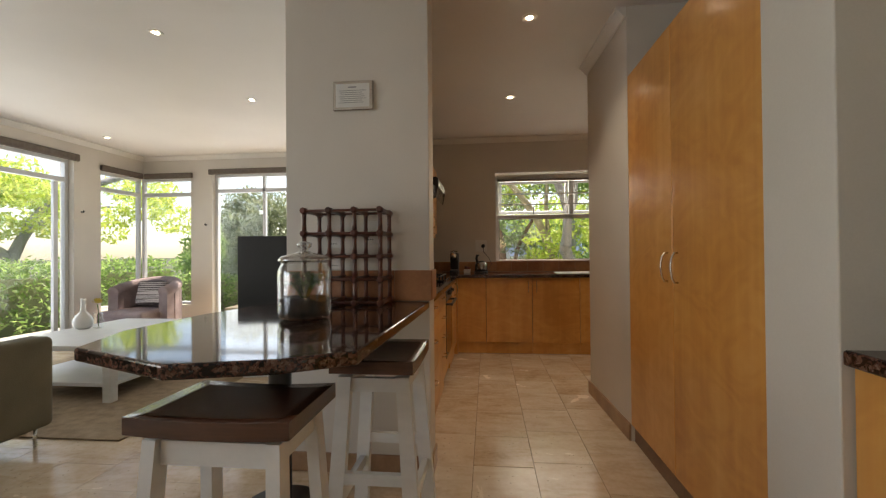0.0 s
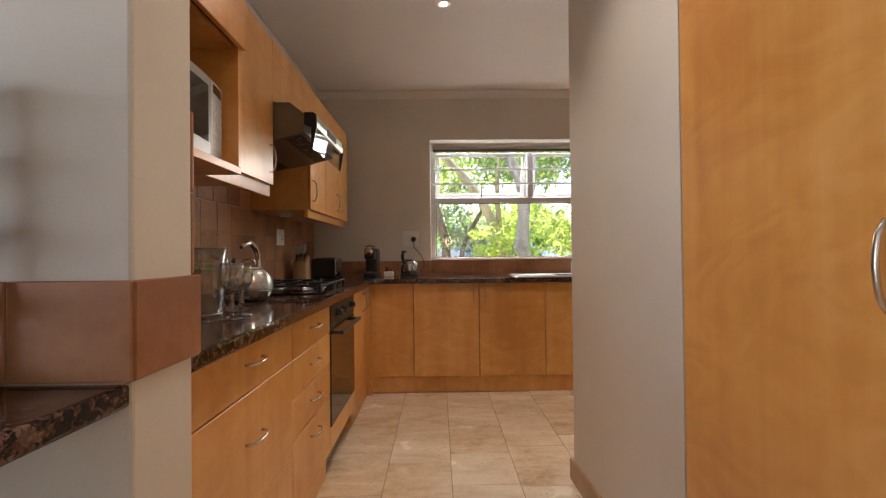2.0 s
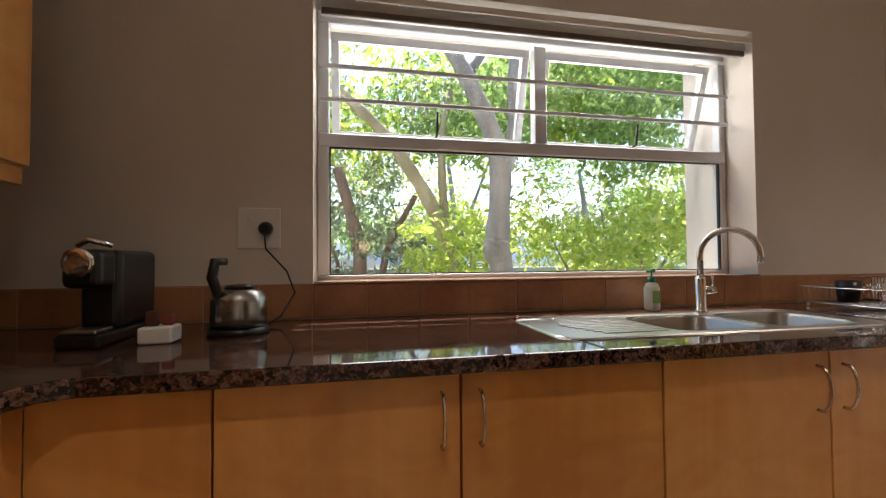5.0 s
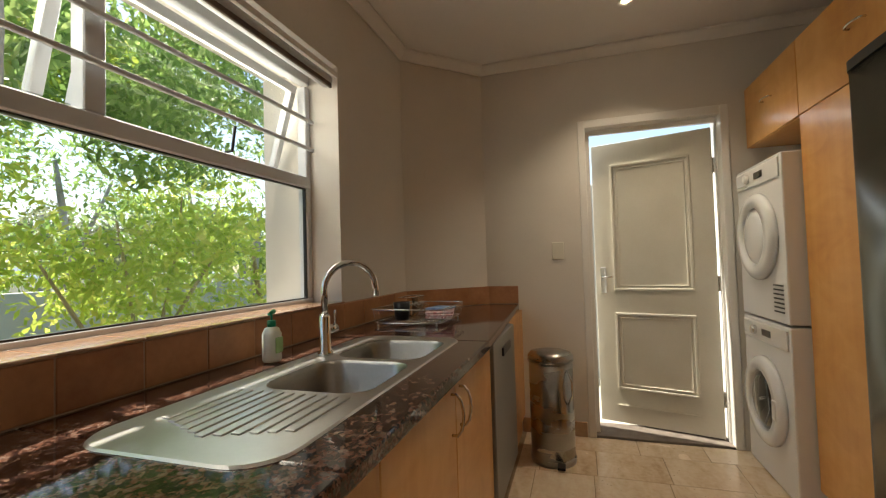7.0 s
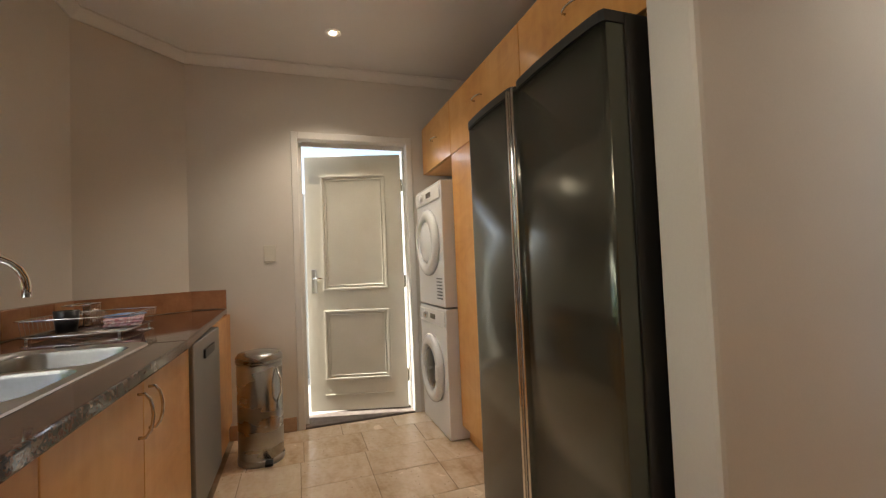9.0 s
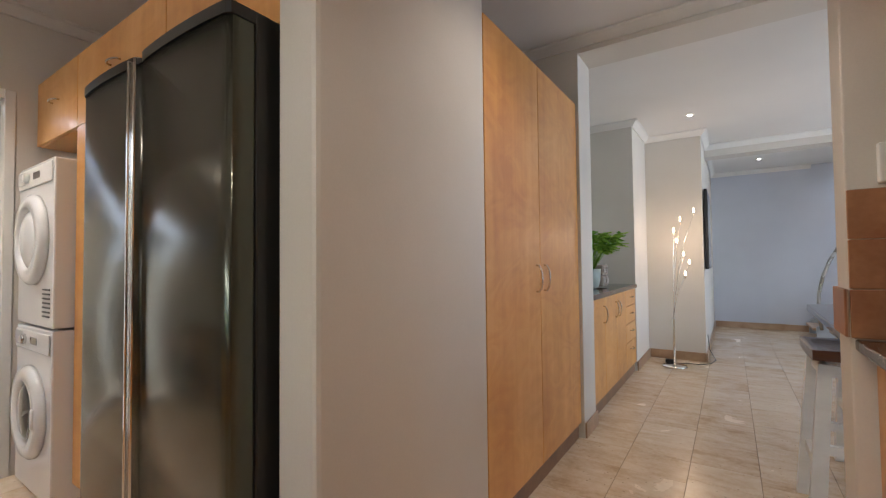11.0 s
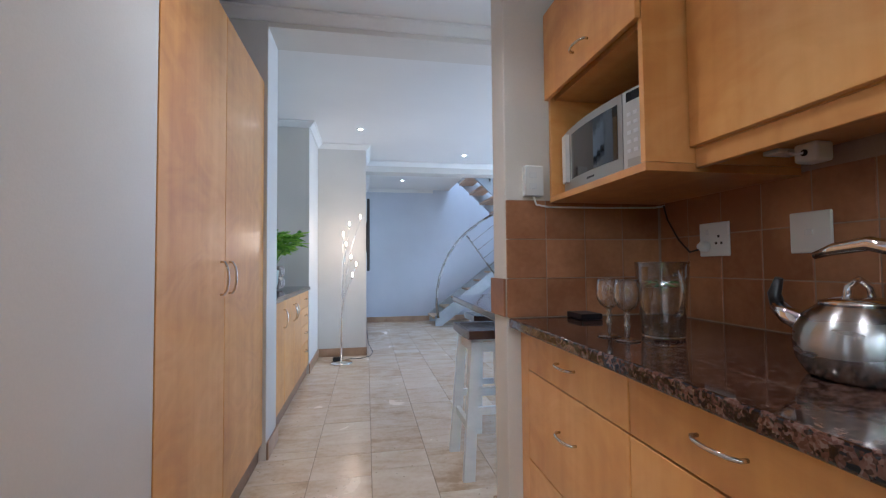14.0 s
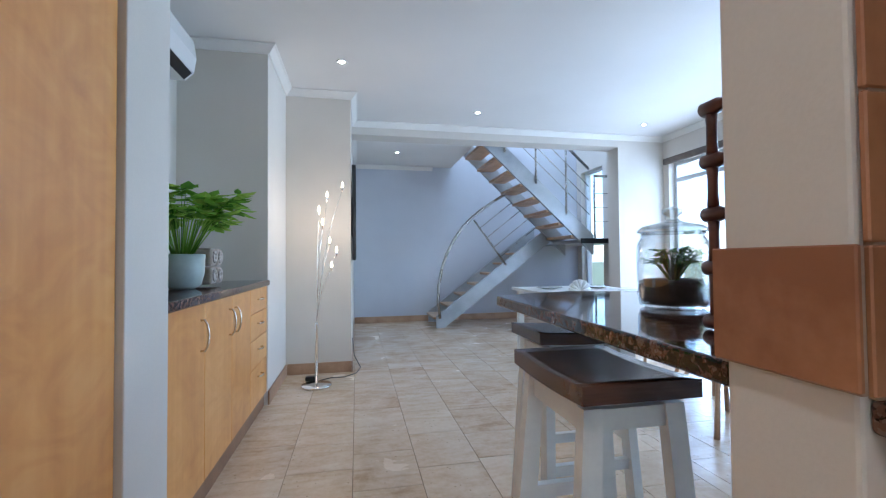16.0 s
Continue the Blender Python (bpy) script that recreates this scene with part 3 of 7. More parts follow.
def base_unit(u0, u1, axis, plane, out, depth, doors, label, group="fitted base cabinets", zt=0.862, zb=0.125, fronts_wood=None):
    """doors: (from, to, bottom, top, handle), where handle is v-left, v-right, h or none."""
    back = plane - out * depth
    lo, hi = sorted((back, plane - out * 0.020))
    mid = (u0 + u1) / 2
    at = (mid, plane - out * depth / 2, 0) if axis == "x" else (plane - out * depth / 2, mid, 0)
    cab = thing("base_cabinet", at, label, "kitchen cabinet", group)
    a = (u0 + 0.0005, u1 - 0.0005, lo, hi) if axis == "x" else (lo, hi, u0 + 0.0005, u1 - 0.0005)
    part("carcass", cube(*a, zb, zt), M_GAP_SHADE, cab, "board carcass coloured dark brown as shade in the door gaps")
    k0, k1 = sorted((back, plane - out * 0.024))
    a = (u0 + 0.0005, u1 - 0.0005, k0, k1) if axis == "x" else (k0, k1, u0 + 0.0005, u1 - 0.0005)
    part("plinth", cube(*a, 0.0, zb - 0.001), M_MAPLE, cab, "recessed maple plinth")
    P = lambda u, d, z: (u, plane + out * d, z) if axis == "x" else (plane + out * d, u, z)
    reach = 0.035 if doors[0][4] in ("hi", "lo") else 0.028
    O = (0, out * reach, 0) if axis == "x" else (out * reach, 0, 0)
    for d0, d1, b, t, h in doors:
        f = front(axis, plane, out, d0, d1, b, t, cab, fronts_wood, "drawer_front" if h == "h" else "door", "flat maple veneer drawer front" if h == "h" else "flat maple veneer door")
        if h in ("lo", "hi"):
            u = d0 + 0.045 if h == "lo" else d1 - 0.045
            bow_handle(P(u, 0, t - 0.045), P(u, 0, t - 0.165), O, f)
        elif h == "h":
            u = (d0 + d1) / 2
            zz = t - (0.14 if t - b > 0.3 else min(0.07, (t - b) / 2))
            bow_handle(P(u - 0.055, 0, zz), P(u + 0.055, 0, zz), O, f)
    return cab


# counter under the window
for u0, u1, ds in (
    (1.13, 1.46, [(1.13, 1.46, 0.125, 0.862, "none")]),
    (1.46, 1.98, [(1.46, 1.98, 0.125, 0.862, "hi")]),
    (1.98, 2.505, [(1.98, 2.505, 0.125, 0.862, "lo")]),
):
    base_unit(u0, u1, "x", 5.715, -1, 0.70, ds, "maple veneer base cabinet under the window counter")
base_unit(2.505, 3.575, "x", 5.715, -1, 0.70, [(2.505, 3.03, 0.125, 0.862, "hi"), (3.03, 3.575, 0.125, 0.862, "lo")], "two-door maple sink cabinet under the steel sink", zt=0.70)
base_unit(4.20, 4.858, "x", 5.735, -1, 0.24, [(4.20, 4.858, 0.125, 0.862, "none")], "maple end panel cabinet beside the dishwasher")
# counter along the hob wall
z3 = [0.125, 0.385, 0.655, 0.862]
wide_unit = base_unit(3.165, 3.90, "y", FRONT, 1, 0.64, [(3.245, 3.90, 0.125, 0.37, "h"), (3.245, 3.90, 0.37, 0.71, "h"), (3.245, 3.90, 0.71, 0.862, "h")], "wide maple drawer cabinet with three deep drawers", "fitted drawer cabinets")
part("filler_panel", cube(FRONT - 0.019, FRONT - 0.001, 3.166, 3.2445, 0.125, 0.861, r=0.001, seg=1), M_MAPLE, wide_unit)
base_unit(3.90, 4.447, "y", FRONT, 1, 0.64, [(3.90, 4.447, 0.125, 0.41, "h"), (3.90, 4.447, 0.41, 0.56, "h"), (3.90, 4.447, 0.56, 0.71, "h"), (3.90, 4.447, 0.71, 0.862, "h")], "narrow maple drawer cabinet with four drawers", "fitted drawer cabinets")
base_unit(5.05, 5.69, "y", FRONT, 1, 0.64, [(5.05, 5.40, 0.125, 0.862, "hi"), (5.40, 5.69, 0.125, 0.862, "lo")], "maple corner cabinet with a pair of narrow doors")

# oven under the hob
oven = thing("oven", (0.8, 4.75, 0.125), "built-in black glass oven with a towel-bar handle under the hob", "oven")
part("body", cube(0.52, FRONT - 0.022, 4.452, 5.046, 0.125, 0.86), M_BLACK, oven)
part("drawer_panel", cube(FRONT - 0.02, FRONT, 4.452, 5.046, 0.127, 0.235, r=0.0015, seg=1), M_MAPLE, oven, "maple panel under the oven")
part("door", cube(FRONT - 0.021, FRONT + 0.004, 4.456, 5.042, 0.24, 0.725, r=0.004), M_BGLASS, oven, "black glass oven door")
part("control_panel", cube(FRONT - 0.021, FRONT + 0.003, 4.456, 5.042, 0.73, 0.858, r=0.003), M_BLACK, oven)
part("handle", cube(FRONT + 0.035, FRONT + 0.055, 4.50, 5.0, 0.69, 0.712, r=0.006), M_BLACK, oven, "black bar handle")
for y in (4.52, 4.98):
    part("handle_post", cube(FRONT + 0.004, FRONT + 0.037, y - 0.01, y + 0.01, 0.692, 0.71), M_BLACK, oven)
for y in (4.58, 4.70, 4.92):
    knob = turned(lathe([(0.021, 0), (0.021, 0.006), (0.017, 0.012), (0.015, 0.03), (0.008, 0.032)], seg=16), Matrix.Translation((FRONT + 0.003, y, 0.795)) @ pose(0, 0, 0, 0, 90, 0))
    part("knob", knob, M_BLACK, oven)

# worktops
NOSE = 0.018


def slab(pts, name, label, z0=0.862, z1=TOP, material=None):
    bm = prism(pts, z0, z1)
    es = [e for e in bm.edges if abs(e.verts[0].co.z - e.verts[1].co.z) < 1e-6]
    bmesh.ops.bevel(bm, geom=es, offset=0.007, segments=3, affect="EDGES", profile=0.5)
    return solid(name, bm, material or M_GRANITE, label, "worktop")


slab([(KL + 0.002, 3.162), (1.166, 3.162), (1.166, 5.62), (1.19, 5.665), (1.235, 5.682), (2.33, 5.682), (2.33, 6.437), (KL + 0.002, 6.437)], "granite_worktop", "polished brown-black granite worktop round the hob corner")
slab([(2.331, 5.682), (3.40, 5.682), (3.40, 5.815), (2.331, 5.815)], "granite_worktop", "narrow polished granite strip before the sink")
slab([(2.331, 6.225), (3.40, 6.225), (3.40, 6.437), (2.331, 6.437)], "granite_worktop", "polished granite strip behind the sink")
slab([(3.401, 5.682), (4.858, 5.755), (4.858, 5.978), (4.408, 6.437), (3.401, 6.437)], "granite_worktop", "polished granite worktop over the dishwasher")
bar = [(0.402, 2.993), (1.174, 2.993), (1.16, 2.5), (1.14, 1.86), (0.97, 1.76), (0.73, 1.695), (0.35, 1.85), (0.26, 2.1), (0.28, 2.5)]
slab(bar, "breakfast_bar_top", "polished brown granite breakfast bar with a faceted end")
solid("bar_column", lathe([(0.17, 0), (0.17, 0.012), (0.05, 0.016), (0.05, 0.845), (0.11, 0.848), (0.11, 0.861)], (0.53, 2.66, 0.0)), M_BLACK, "black steel column under the breakfast bar", "table leg")


# tiled splashbacks: every tile is a piece of the wall
def tiles_on(owner, axis, plane, out, us, zs, mat, thick=0.008, proud=0.0015):
    made = {}
    for i, (u0, u1) in enumerate(zip(us, us[1:])):
        for j, (z0, z1) in enumerate(zip(zs, zs[1:])):
            key = (round(u1 - u0, 4), round(z1 - z0, 4))
            if key not in made:
                w, h = key[0] / 2 - 0.0018, key[1] / 2 - 0.0018
                lo, hi = sorted((0, out * thick))
                a = (-w, w, lo, hi) if axis == "x" else (lo, hi, -w, w)
                bm = cube(*a, -h, h, r=0.002, seg=1)
                me = bpy.data.meshes.new("tile")
                bm.to_mesh(me)
                bm.free()
                me.materials.append(mat)
                made[key] = me
            ob = new("tile", made[key])
            u, z, d = (u0 + u1) / 2, (z0 + z1) / 2, plane + out * (0.003 + random.uniform(0, proud))
            ob.location = (u, d, z) if axis == "x" else (d, u, z)
            ob.parent = owner


def run(a, b, step):
    k = max(1, round((b - a) / step))
    return [a + (b - a) * i / k for i in range(k + 1)]


LATER = []
back1 = solid("splashback", cube(KL + 0.0005, KL + 0.0095, 3.163, 6.436, TOP, 1.88), M_TGROUT, "terracotta tiled splashback behind the hob", "splashback", kind="structure")
LATER.append((back1, "y", KL, 1, run(3.17, 6.43, 0.163), [0.902 + 0.1615 * i for i in range(4)]))
LATER.append((back1, "y", KL, 1, run(4.445, 5.055, 0.155), [1.3865 + 0.1615 * i for i in range(4)]))
back2 = solid("splashback", cube(KL + 0.01, 1.168, 3.1605, 3.1695, TOP, 1.385), M_TGROUT, "terracotta tiles on the kitchen side of the pillar", "splashback", kind="structure")
LATER.append((back2, "x", 3.1605, 1, run(0.48, 1.178, 0.165), [0.902, 1.0615, 1.223, 1.385]))
back3 = solid("splashback", cube(1.1785, 1.1875, 2.99, 3.168, TOP + 0.005, 1.06), M_TGROUT, "terracotta tile on the pillar end", "splashback", kind="structure")
LATER.append((back3, "y", 1.1785, 1, [2.984, 3.171], [0.905, 1.063]))
back4 = solid("splashback", cube(0.41, 1.176, 2.9855, 2.9945, TOP, 1.06), M_TGROUT, "low terracotta tile band behind the breakfast bar", "splashback", kind="structure")
LATER.append((back4, "x", 2.9945, -1, run(0.41, 1.188, 0.20), [0.902, 1.063]))
back5 = solid("splashback", cube(0.47, 4.405, 6.4305, 6.4395, TOP, 1.03), M_TGROUT, "low terracotta tile band under the kitchen window", "splashback", kind="structure")
LATER.append((back5, "x", 6.4395, -1, run(0.47, 1.59, 0.2) + run(1.59, 3.6, 0.2)[1:] + run(3.6, 4.4, 0.2)[1:], [0.902, 1.028]))
back6 = solid("splashback", cube(4.8505, 4.8595, 5.755, 5.975, TOP, 1.03), M_TGROUT, "low terracotta tile band on the end wall", "splashback", kind="structure")
LATER.append((back6, "y", 4.8595, -1, [5.755, 5.972], [0.902, 1.028]))
angled = prism([(4.406, 6.434), (4.856, 5.974), (4.848, 5.966), (4.398, 6.426)], TOP + 0.002, 1.028)
solid("splashback", angled, M_TERRA, "low terracotta tile band on the angled wall", "splashback", kind="structure")
M_SEALED = surface("sealed_terracotta", (0.30, 0.17, 0.10), (0.46, 0.29, 0.19), 0.22, (5, 5, 5), 45, 0.1, vary=0.2, coat=0.8)
sill = solid("window_sill", cube(1.592, 3.598, 6.436, 6.598, 1.0305, 1.0335), M_TGROUT, "terracotta tiled kitchen window sill", "window sill", kind="structure")
for k in range(10):
    part("tile", cube(1.593 + 0.2004 * k, 1.791 + 0.2004 * k, 6.422, 6.597, 1.0285, 1.0365, r=0.002, seg=1), M_SEALED, sill)


# wall cabinets
def wall_unit(y0, y1, x1, z0, z1, doors, label, rail=0.0):
    cab = thing("wall_cabinet", ((KL + x1) / 2, (y0 + y1) / 2, z0), label, "kitchen cabinet", "fitted wall cabinets")
    part("carcass", cube(KL + 0.013, x1 - 0.02, y0 + 0.0005, y1 - 0.0005, z0 + rail, z1), M_MAPLE, cab)
    if rail:
        part("light_rail", cube(x1 - 0.04, x1 - 0.018, y0 + 0.001, y1 - 0.001, z0, z0 + rail - 0.001, r=0.002, seg=1), M_MAPLE_H, cab, "maple light rail under the doors")
    for d0, d1, b, t, h in doors:
        f = front("y", x1, 1, d0, d1, b, t, cab)
        u = d0 + 0.045 if h == "lo" else d1 - 0.045
        if h == "h":
            bow_handle((x1, (d0 + d1) / 2 - 0.05, b + 0.06), (x1, (d0 + d1) / 2 + 0.05, b + 0.06), (0.028, 0, 0), f)
        elif h != "none":
            bow_handle((x1, u, b + 0.06), (x1, u, b + 0.19), (0.028, 0, 0), f)
    return cab


wall_unit(3.80, 4.442, 0.85, 1.385, 2.17, [(3.80, 4.442, 1.44, 2.17, "hi")], "maple wall cabinet beside the extractor hood", 0.055)
wall_unit(5.055, 6.17, 0.85, 1.335, 2.17, [(5.055, 5.43, 1.385, 2.17, "lo"), (5.43, 5.80, 1.385, 2.17, "hi"), (5.80, 6.17, 1.385, 2.17, "lo")], "three-door maple wall cabinet in the window corner", 0.05)
wall_unit(4.442, 5.055, 0.85, 1.86, 2.17, [(4.442, 5.055, 1.86, 2.17, "none")], "short maple cabinet above the extractor hood")
MX = 0.985
mwc = thing("microwave_cabinet", (0.8, 3.48, 1.385), "maple wall cabinet with an open microwave shelf", "kitchen cabinet", "fitted wall cabinets")
part("side_panel", cube(KL + 0.013, MX, 3.175, 3.195, 1.40, 2.17, r=0.001, seg=1), M_MAPLE, mwc)
part("side_panel", cube(KL + 0.013, MX, 3.778, 3.798, 1.40, 2.17, r=0.001, seg=1), M_MAPLE, mwc)
part("shelf", cube(KL + 0.013, MX, 3.175, 3.798, 1.375, 1.399, r=0.001, seg=1), M_MAPLE_H, mwc)
part("shelf", cube(KL + 0.013, MX - 0.02, 3.196, 3.777, 1.80, 1.82), M_MAPLE_H, mwc)
part("back_panel", cube(KL + 0.013, KL + 0.02, 3.196, 3.777, 1.40, 1.80), M_MAPLE, mwc)
part("top_panel", cube(KL + 0.013, MX, 3.196, 3.777, 2.15, 2.17), M_MAPLE_H, mwc)
lift = front("y", MX + 0.019, 1, 3.175, 3.798, 1.80, 2.17, mwc)
bow_handle((MX + 0.019, 3.44, 1.88), (MX + 0.019, 3.54, 1.88), (0.028, 0, 0), lift)

# tall cupboard on the other side
tall = thing("tall_cupboard", (2.64, 2.845, 0), "floor-to-head-height maple cupboard with two doors beside the passage", "cupboard")
part("carcass", cube(NIB + 0.018, 2.945, 2.195, 3.492, 0.10, 2.20), M_MAPLE, tall)
part("plinth", cube(NIB + 0.018, 2.94, 2.2, 3.49, 0.0, 0.099), M_PLINTH, tall, "brown plinth")
for d0, d1, h in ((2.197, 2.885, "hi"), (2.885, 3.495, "lo")):
    f = front("y", NIB - 0.001, -1, d0, d1, 0.10, 2.215, tall)
    u = d1 - 0.055 if h == "hi" else d0 + 0.055
    bow_handle((NIB - 0.001, u, 1.005), (NIB - 0.001, u, 1.14), (-0.03, 0, 0), f, r=0.005)

# fridge wall
FY = 4.31
fridge = thing("fridge", (2.93, 4.0, 0), "tall two-door dark steel fridge freezer with a chrome edge handle", "fridge")
part("body", cube(2.472, 3.425, 3.60, 4.44, 0.02, 1.80, r=0.006), M_FSIDE, fridge, "black fridge body")
for x0, x1 in ((2.475, 2.955), (2.985, 3.422)):
    arc = [(x0 + (x1 - x0) * k / 32, 4.500 + 0.010 * (1 - (2 * k / 32 - 1) ** 2) + 0.008 * (1 - abs(2 * k / 32 - 1) ** 24)) for k in range(33)]
    fd = prism([(x0, 4.445), *arc, (x1, 4.445)], 0.06, 1.765)
    for face in fd.faces:
        face.smooth = abs(face.normal.z) < 0.5 and face.normal.y > 0.3
    part("door", fd, M_FRIDGE, fridge, "dark brushed steel door")
    part("top_trim", prism([(x0, 4.40), *[(a, b + 0.004) for a, b in arc], (x1, 4.40)], 1.769, 1.80), M_FSIDE, fridge, "dark curved trim along the door top")
part("edge_trim", cube(2.957, 2.983, 4.45, 4.516, 0.06, 1.79, r=0.004), M_CHROME, fridge)
for x in (2.948, 2.992):
    part("handle", cube(x - 0.006, x + 0.006, 4.5, 4.53, 0.07, 1.78, r=0.003), M_CHROME, fridge, "long chrome edge handle")
larder = thing("broom_cupboard", (3.8, 3.95, 0), "tall narrow maple cupboard between fridge and washing machine", "cupboard")
part("carcass", cube(3.43, 4.196, 3.58, FY - 0.02, 0.10, 1.86), M_MAPLE, larder)
part("plinth", cube(3.40, 4.196, 3.58, FY - 0.05, 0, 0.099), M_MAPLE, larder)
f = front("x", FY, 1, 3.43, 4.196, 0.10, 1.86, larder)
bow_handle((3.64, FY, 0.99), (3.64, FY, 1.13), (0, 0.03, 0), f)
for i, (x0, x1, zb) in enumerate(((2.45, 3.26, 1.86), (3.26, 4.198, 1.86), (4.2, 4.855, 1.86))):
    top = thing("over_cabinet", ((x0 + x1) / 2, 4.0, zb), "shallow maple cabinet above the fridge wall", "kitchen cabinet", "cabinets over the fridge wall")
    part("carcass", cube(x0 + 0.001, x1 - 0.001, 3.58, FY - 0.02, zb + 0.001, 2.23), M_MAPLE, top)
    f = front("x", FY, 1, x0, x1, zb, 2.23, top)
    m = (x0 + x1) / 2
    bow_handle((m - 0.05, FY, zb + 0.2), (m + 0.05, FY, zb + 0.2), (0, 0.028, 0), f)


def laundry(z, name, label, washer):
    x0, x1, yf, h = 4.205, 4.80, 4.39, 0.85
    ob = thing(name, ((x0 + x1) / 2, 4.1, z), label, "washing machine" if washer else "tumble dryer")
    part("body", cube(x0, x1, 3.82, yf, z + 0.008, z + h - 0.002, r=0.008), M_WHITE, ob)
    cx, cz = (x0 + x1) / 2, z + (0.42 if washer else 0.45)
    ring = turned(lathe([(0.235, 0), (0.235, 0.02), (0.215, 0.038), (0.165, 0.040), (0.155, 0.02), (0.155, 0.0)], seg=36), Matrix.Translation((cx, yf + 0.001, cz)) @ pose(0, 0, 0, -90, 0, 0))
    d = part("door", ring, M_WHITE, ob, "round white door ring")
    disc = turned(lathe([(0.153, 0.0), (0.150, 0.02), (0.11, 0.036), (0.01, 0.042)], seg=32), Matrix.Translation((cx, yf + 0.002, cz)) @ pose(0, 0, 0, -90, 0, 0))
    part("door_glass" if washer else "door_panel", disc, M_BGLASS if washer else M_WHITE, d, "dark bulging door glass" if washer else "white bulging door")
    part("control_strip", cube(x0 + 0.02, x1 - 0.02, yf + 0.0005, yf + 0.008, z + 0.73, z + 0.83, r=0.003, seg=1), M_PLASTIC, ob, "pale control strip")
    part("display", cube(x0 + 0.2, x0 + 0.31, yf + 0.009, yf + 0.0105, z + 0.765, z + 0.80), M_BGLASS, ob, "dark display")
    kn = turned(lathe([(0.026, 0), (0.024, 0.018), (0.018, 0.022)], seg=20), Matrix.Translation((x0 + 0.40, yf + 0.009, z + 0.782)) @ pose(0, 0, 0, -90, 0, 0))
    part("knob", kn, M_CHROME if washer else M_PLASTIC, ob)
    part("drawer_front", cube(x1 - 0.16, x1 - 0.03, yf + 0.009, yf + 0.013, z + 0.75, z + 0.82, r=0.002, seg=1), M_WHITE, ob)
    if not washer:
        for i in range(7):
            part("vent_slat", cube(x0 + 0.04, x0 + 0.15, yf + 0.001, yf + 0.004, z + 0.06 + i * 0.022, z + 0.068 + i * 0.022), M_IRON, ob)
    else:
        part("door_catch", cube(cx - 0.20, cx - 0.16, yf + 0.03, yf + 0.046, cz - 0.05, cz + 0.05, r=0.006), M_PLASTIC, ob)
    return ob


laundry(0.0, "washing_machine", "white front-loading washing machine with a dark glass door under the dryer", True)
laundry(0.851, "tumble_dryer", "white tumble dryer stacked on the washing machine", False)

# dishwasher
dw = thing("dishwasher", (3.89, 6.0, 0.1), "silver-grey dishwasher under the granite counter", "dishwasher")
part("body", cube(3.58, 4.195, 5.75, 6.30, 0.1, 0.858), M_FSIDE, dw)
part("door", cube(3.583, 4.192, 5.70, 5.748, 0.13, 0.855, r=0.006), plain("silver_grey_lacquer", (0.26, 0.26, 0.25), 0.4, 0.4), dw, "silver-grey door")
part("handle", cube(3.78, 4.0, 5.69, 5.699, 0.76, 0.80, r=0.003), M_BLACK, dw)
part("plinth", cube(3.583, 4.192, 5.77, 5.79, 0.0, 0.125), M_BLACK, dw)

solid("filler_post", cube(1.072, 1.135, 5.66, 5.712, 0.0, 0.862, r=0.002, seg=1), M_MAPLE, "narrow maple filler post in the corner between the counters", "filler panel")


# ---- windows and doors ----
def pane(parent, a, name="pane"):
    ob = part(name, cube(*a), M_PANE, parent, "clear window glass")
    ob.visible_shadow = False
    return ob


def frame_bars(parent, bars, material=None):
    for a in bars:
        part("frame_bar", cube(*a, r=0.004, seg=1), material or M_ALU, parent)


kw = solid("window_kitchen", cube(1.592, 3.598, 6.60, 6.65, 1.036, 1.054, r=0.003), M_ALU, "white aluminium kitchen window with two top-hung sashes", "window", kind="structure")
frame_bars(kw, [(1.592, 3.598, 6.60, 6.65, 2.12, 2.17), (1.592, 1.64, 6.60, 6.65, 1.055, 2.119), (3.562, 3.598, 6.60, 6.65, 1.055, 2.104), (1.60, 3.59, 6.595, 6.655, 1.595, 1.65), (2.56, 2.62, 6.598, 6.652, 1.651, 2.104)])
pane(kw, (1.641, 3.561, 6.622, 6.628, 1.055, 1.594))
for a in ((1.641, 3.561, 6.606, 6.6215, 1.055, 1.060), (1.641, 3.561, 6.606, 6.6215, 1.589, 1.594), (1.641, 1.646, 6.606, 6.6215, 1.0605, 1.5885), (3.556, 3.561, 6.606, 6.6215, 1.0605, 1.5885)):
    part("glazing_seal", cube(*a), M_BLACK, kw, "black rubber glazing seal")
for x0, x1 in ((1.645, 2.555), (2.625, 3.545)):
    hinge = Vector(((x0 + x1) / 2, 6.64, 2.10))
    sash = thing("tilted_casement", hinge, "open top-hung white window sash", "window", "kitchen casements")
    m = Matrix.Translation(hinge) @ pose(0, 0, 0, 17, 0, 0) @ Matrix.Translation(-hinge)
    for a in ((x0, x1, 6.63, 6.665, 1.655, 1.69), (x0, x1, 6.63, 6.665, 2.065, 2.10), (x0, x0 + 0.035, 6.63, 6.665, 1.691, 2.064), (x1 - 0.035, x1, 6.63, 6.665, 1.691, 2.064)):
        part("sash_bar", turned(cube(*a, r=0.003, seg=1), m), M_ALU, sash)
    g = part("pane", turned(cube(x0 + 0.036, x1 - 0.036, 6.645, 6.650, 1.691, 2.064), m), M_PANE, sash, "clear window glass")
    g.visible_shadow = False
    part("stay", tube([((x0 + x1) / 2, 6.655, 1.66), ((x0 + x1) / 2, 6.60, 1.665), ((x0 + x1) / 2, 6.585, 1.76)], 0.006), M_BLACK, sash, "black casement stay")
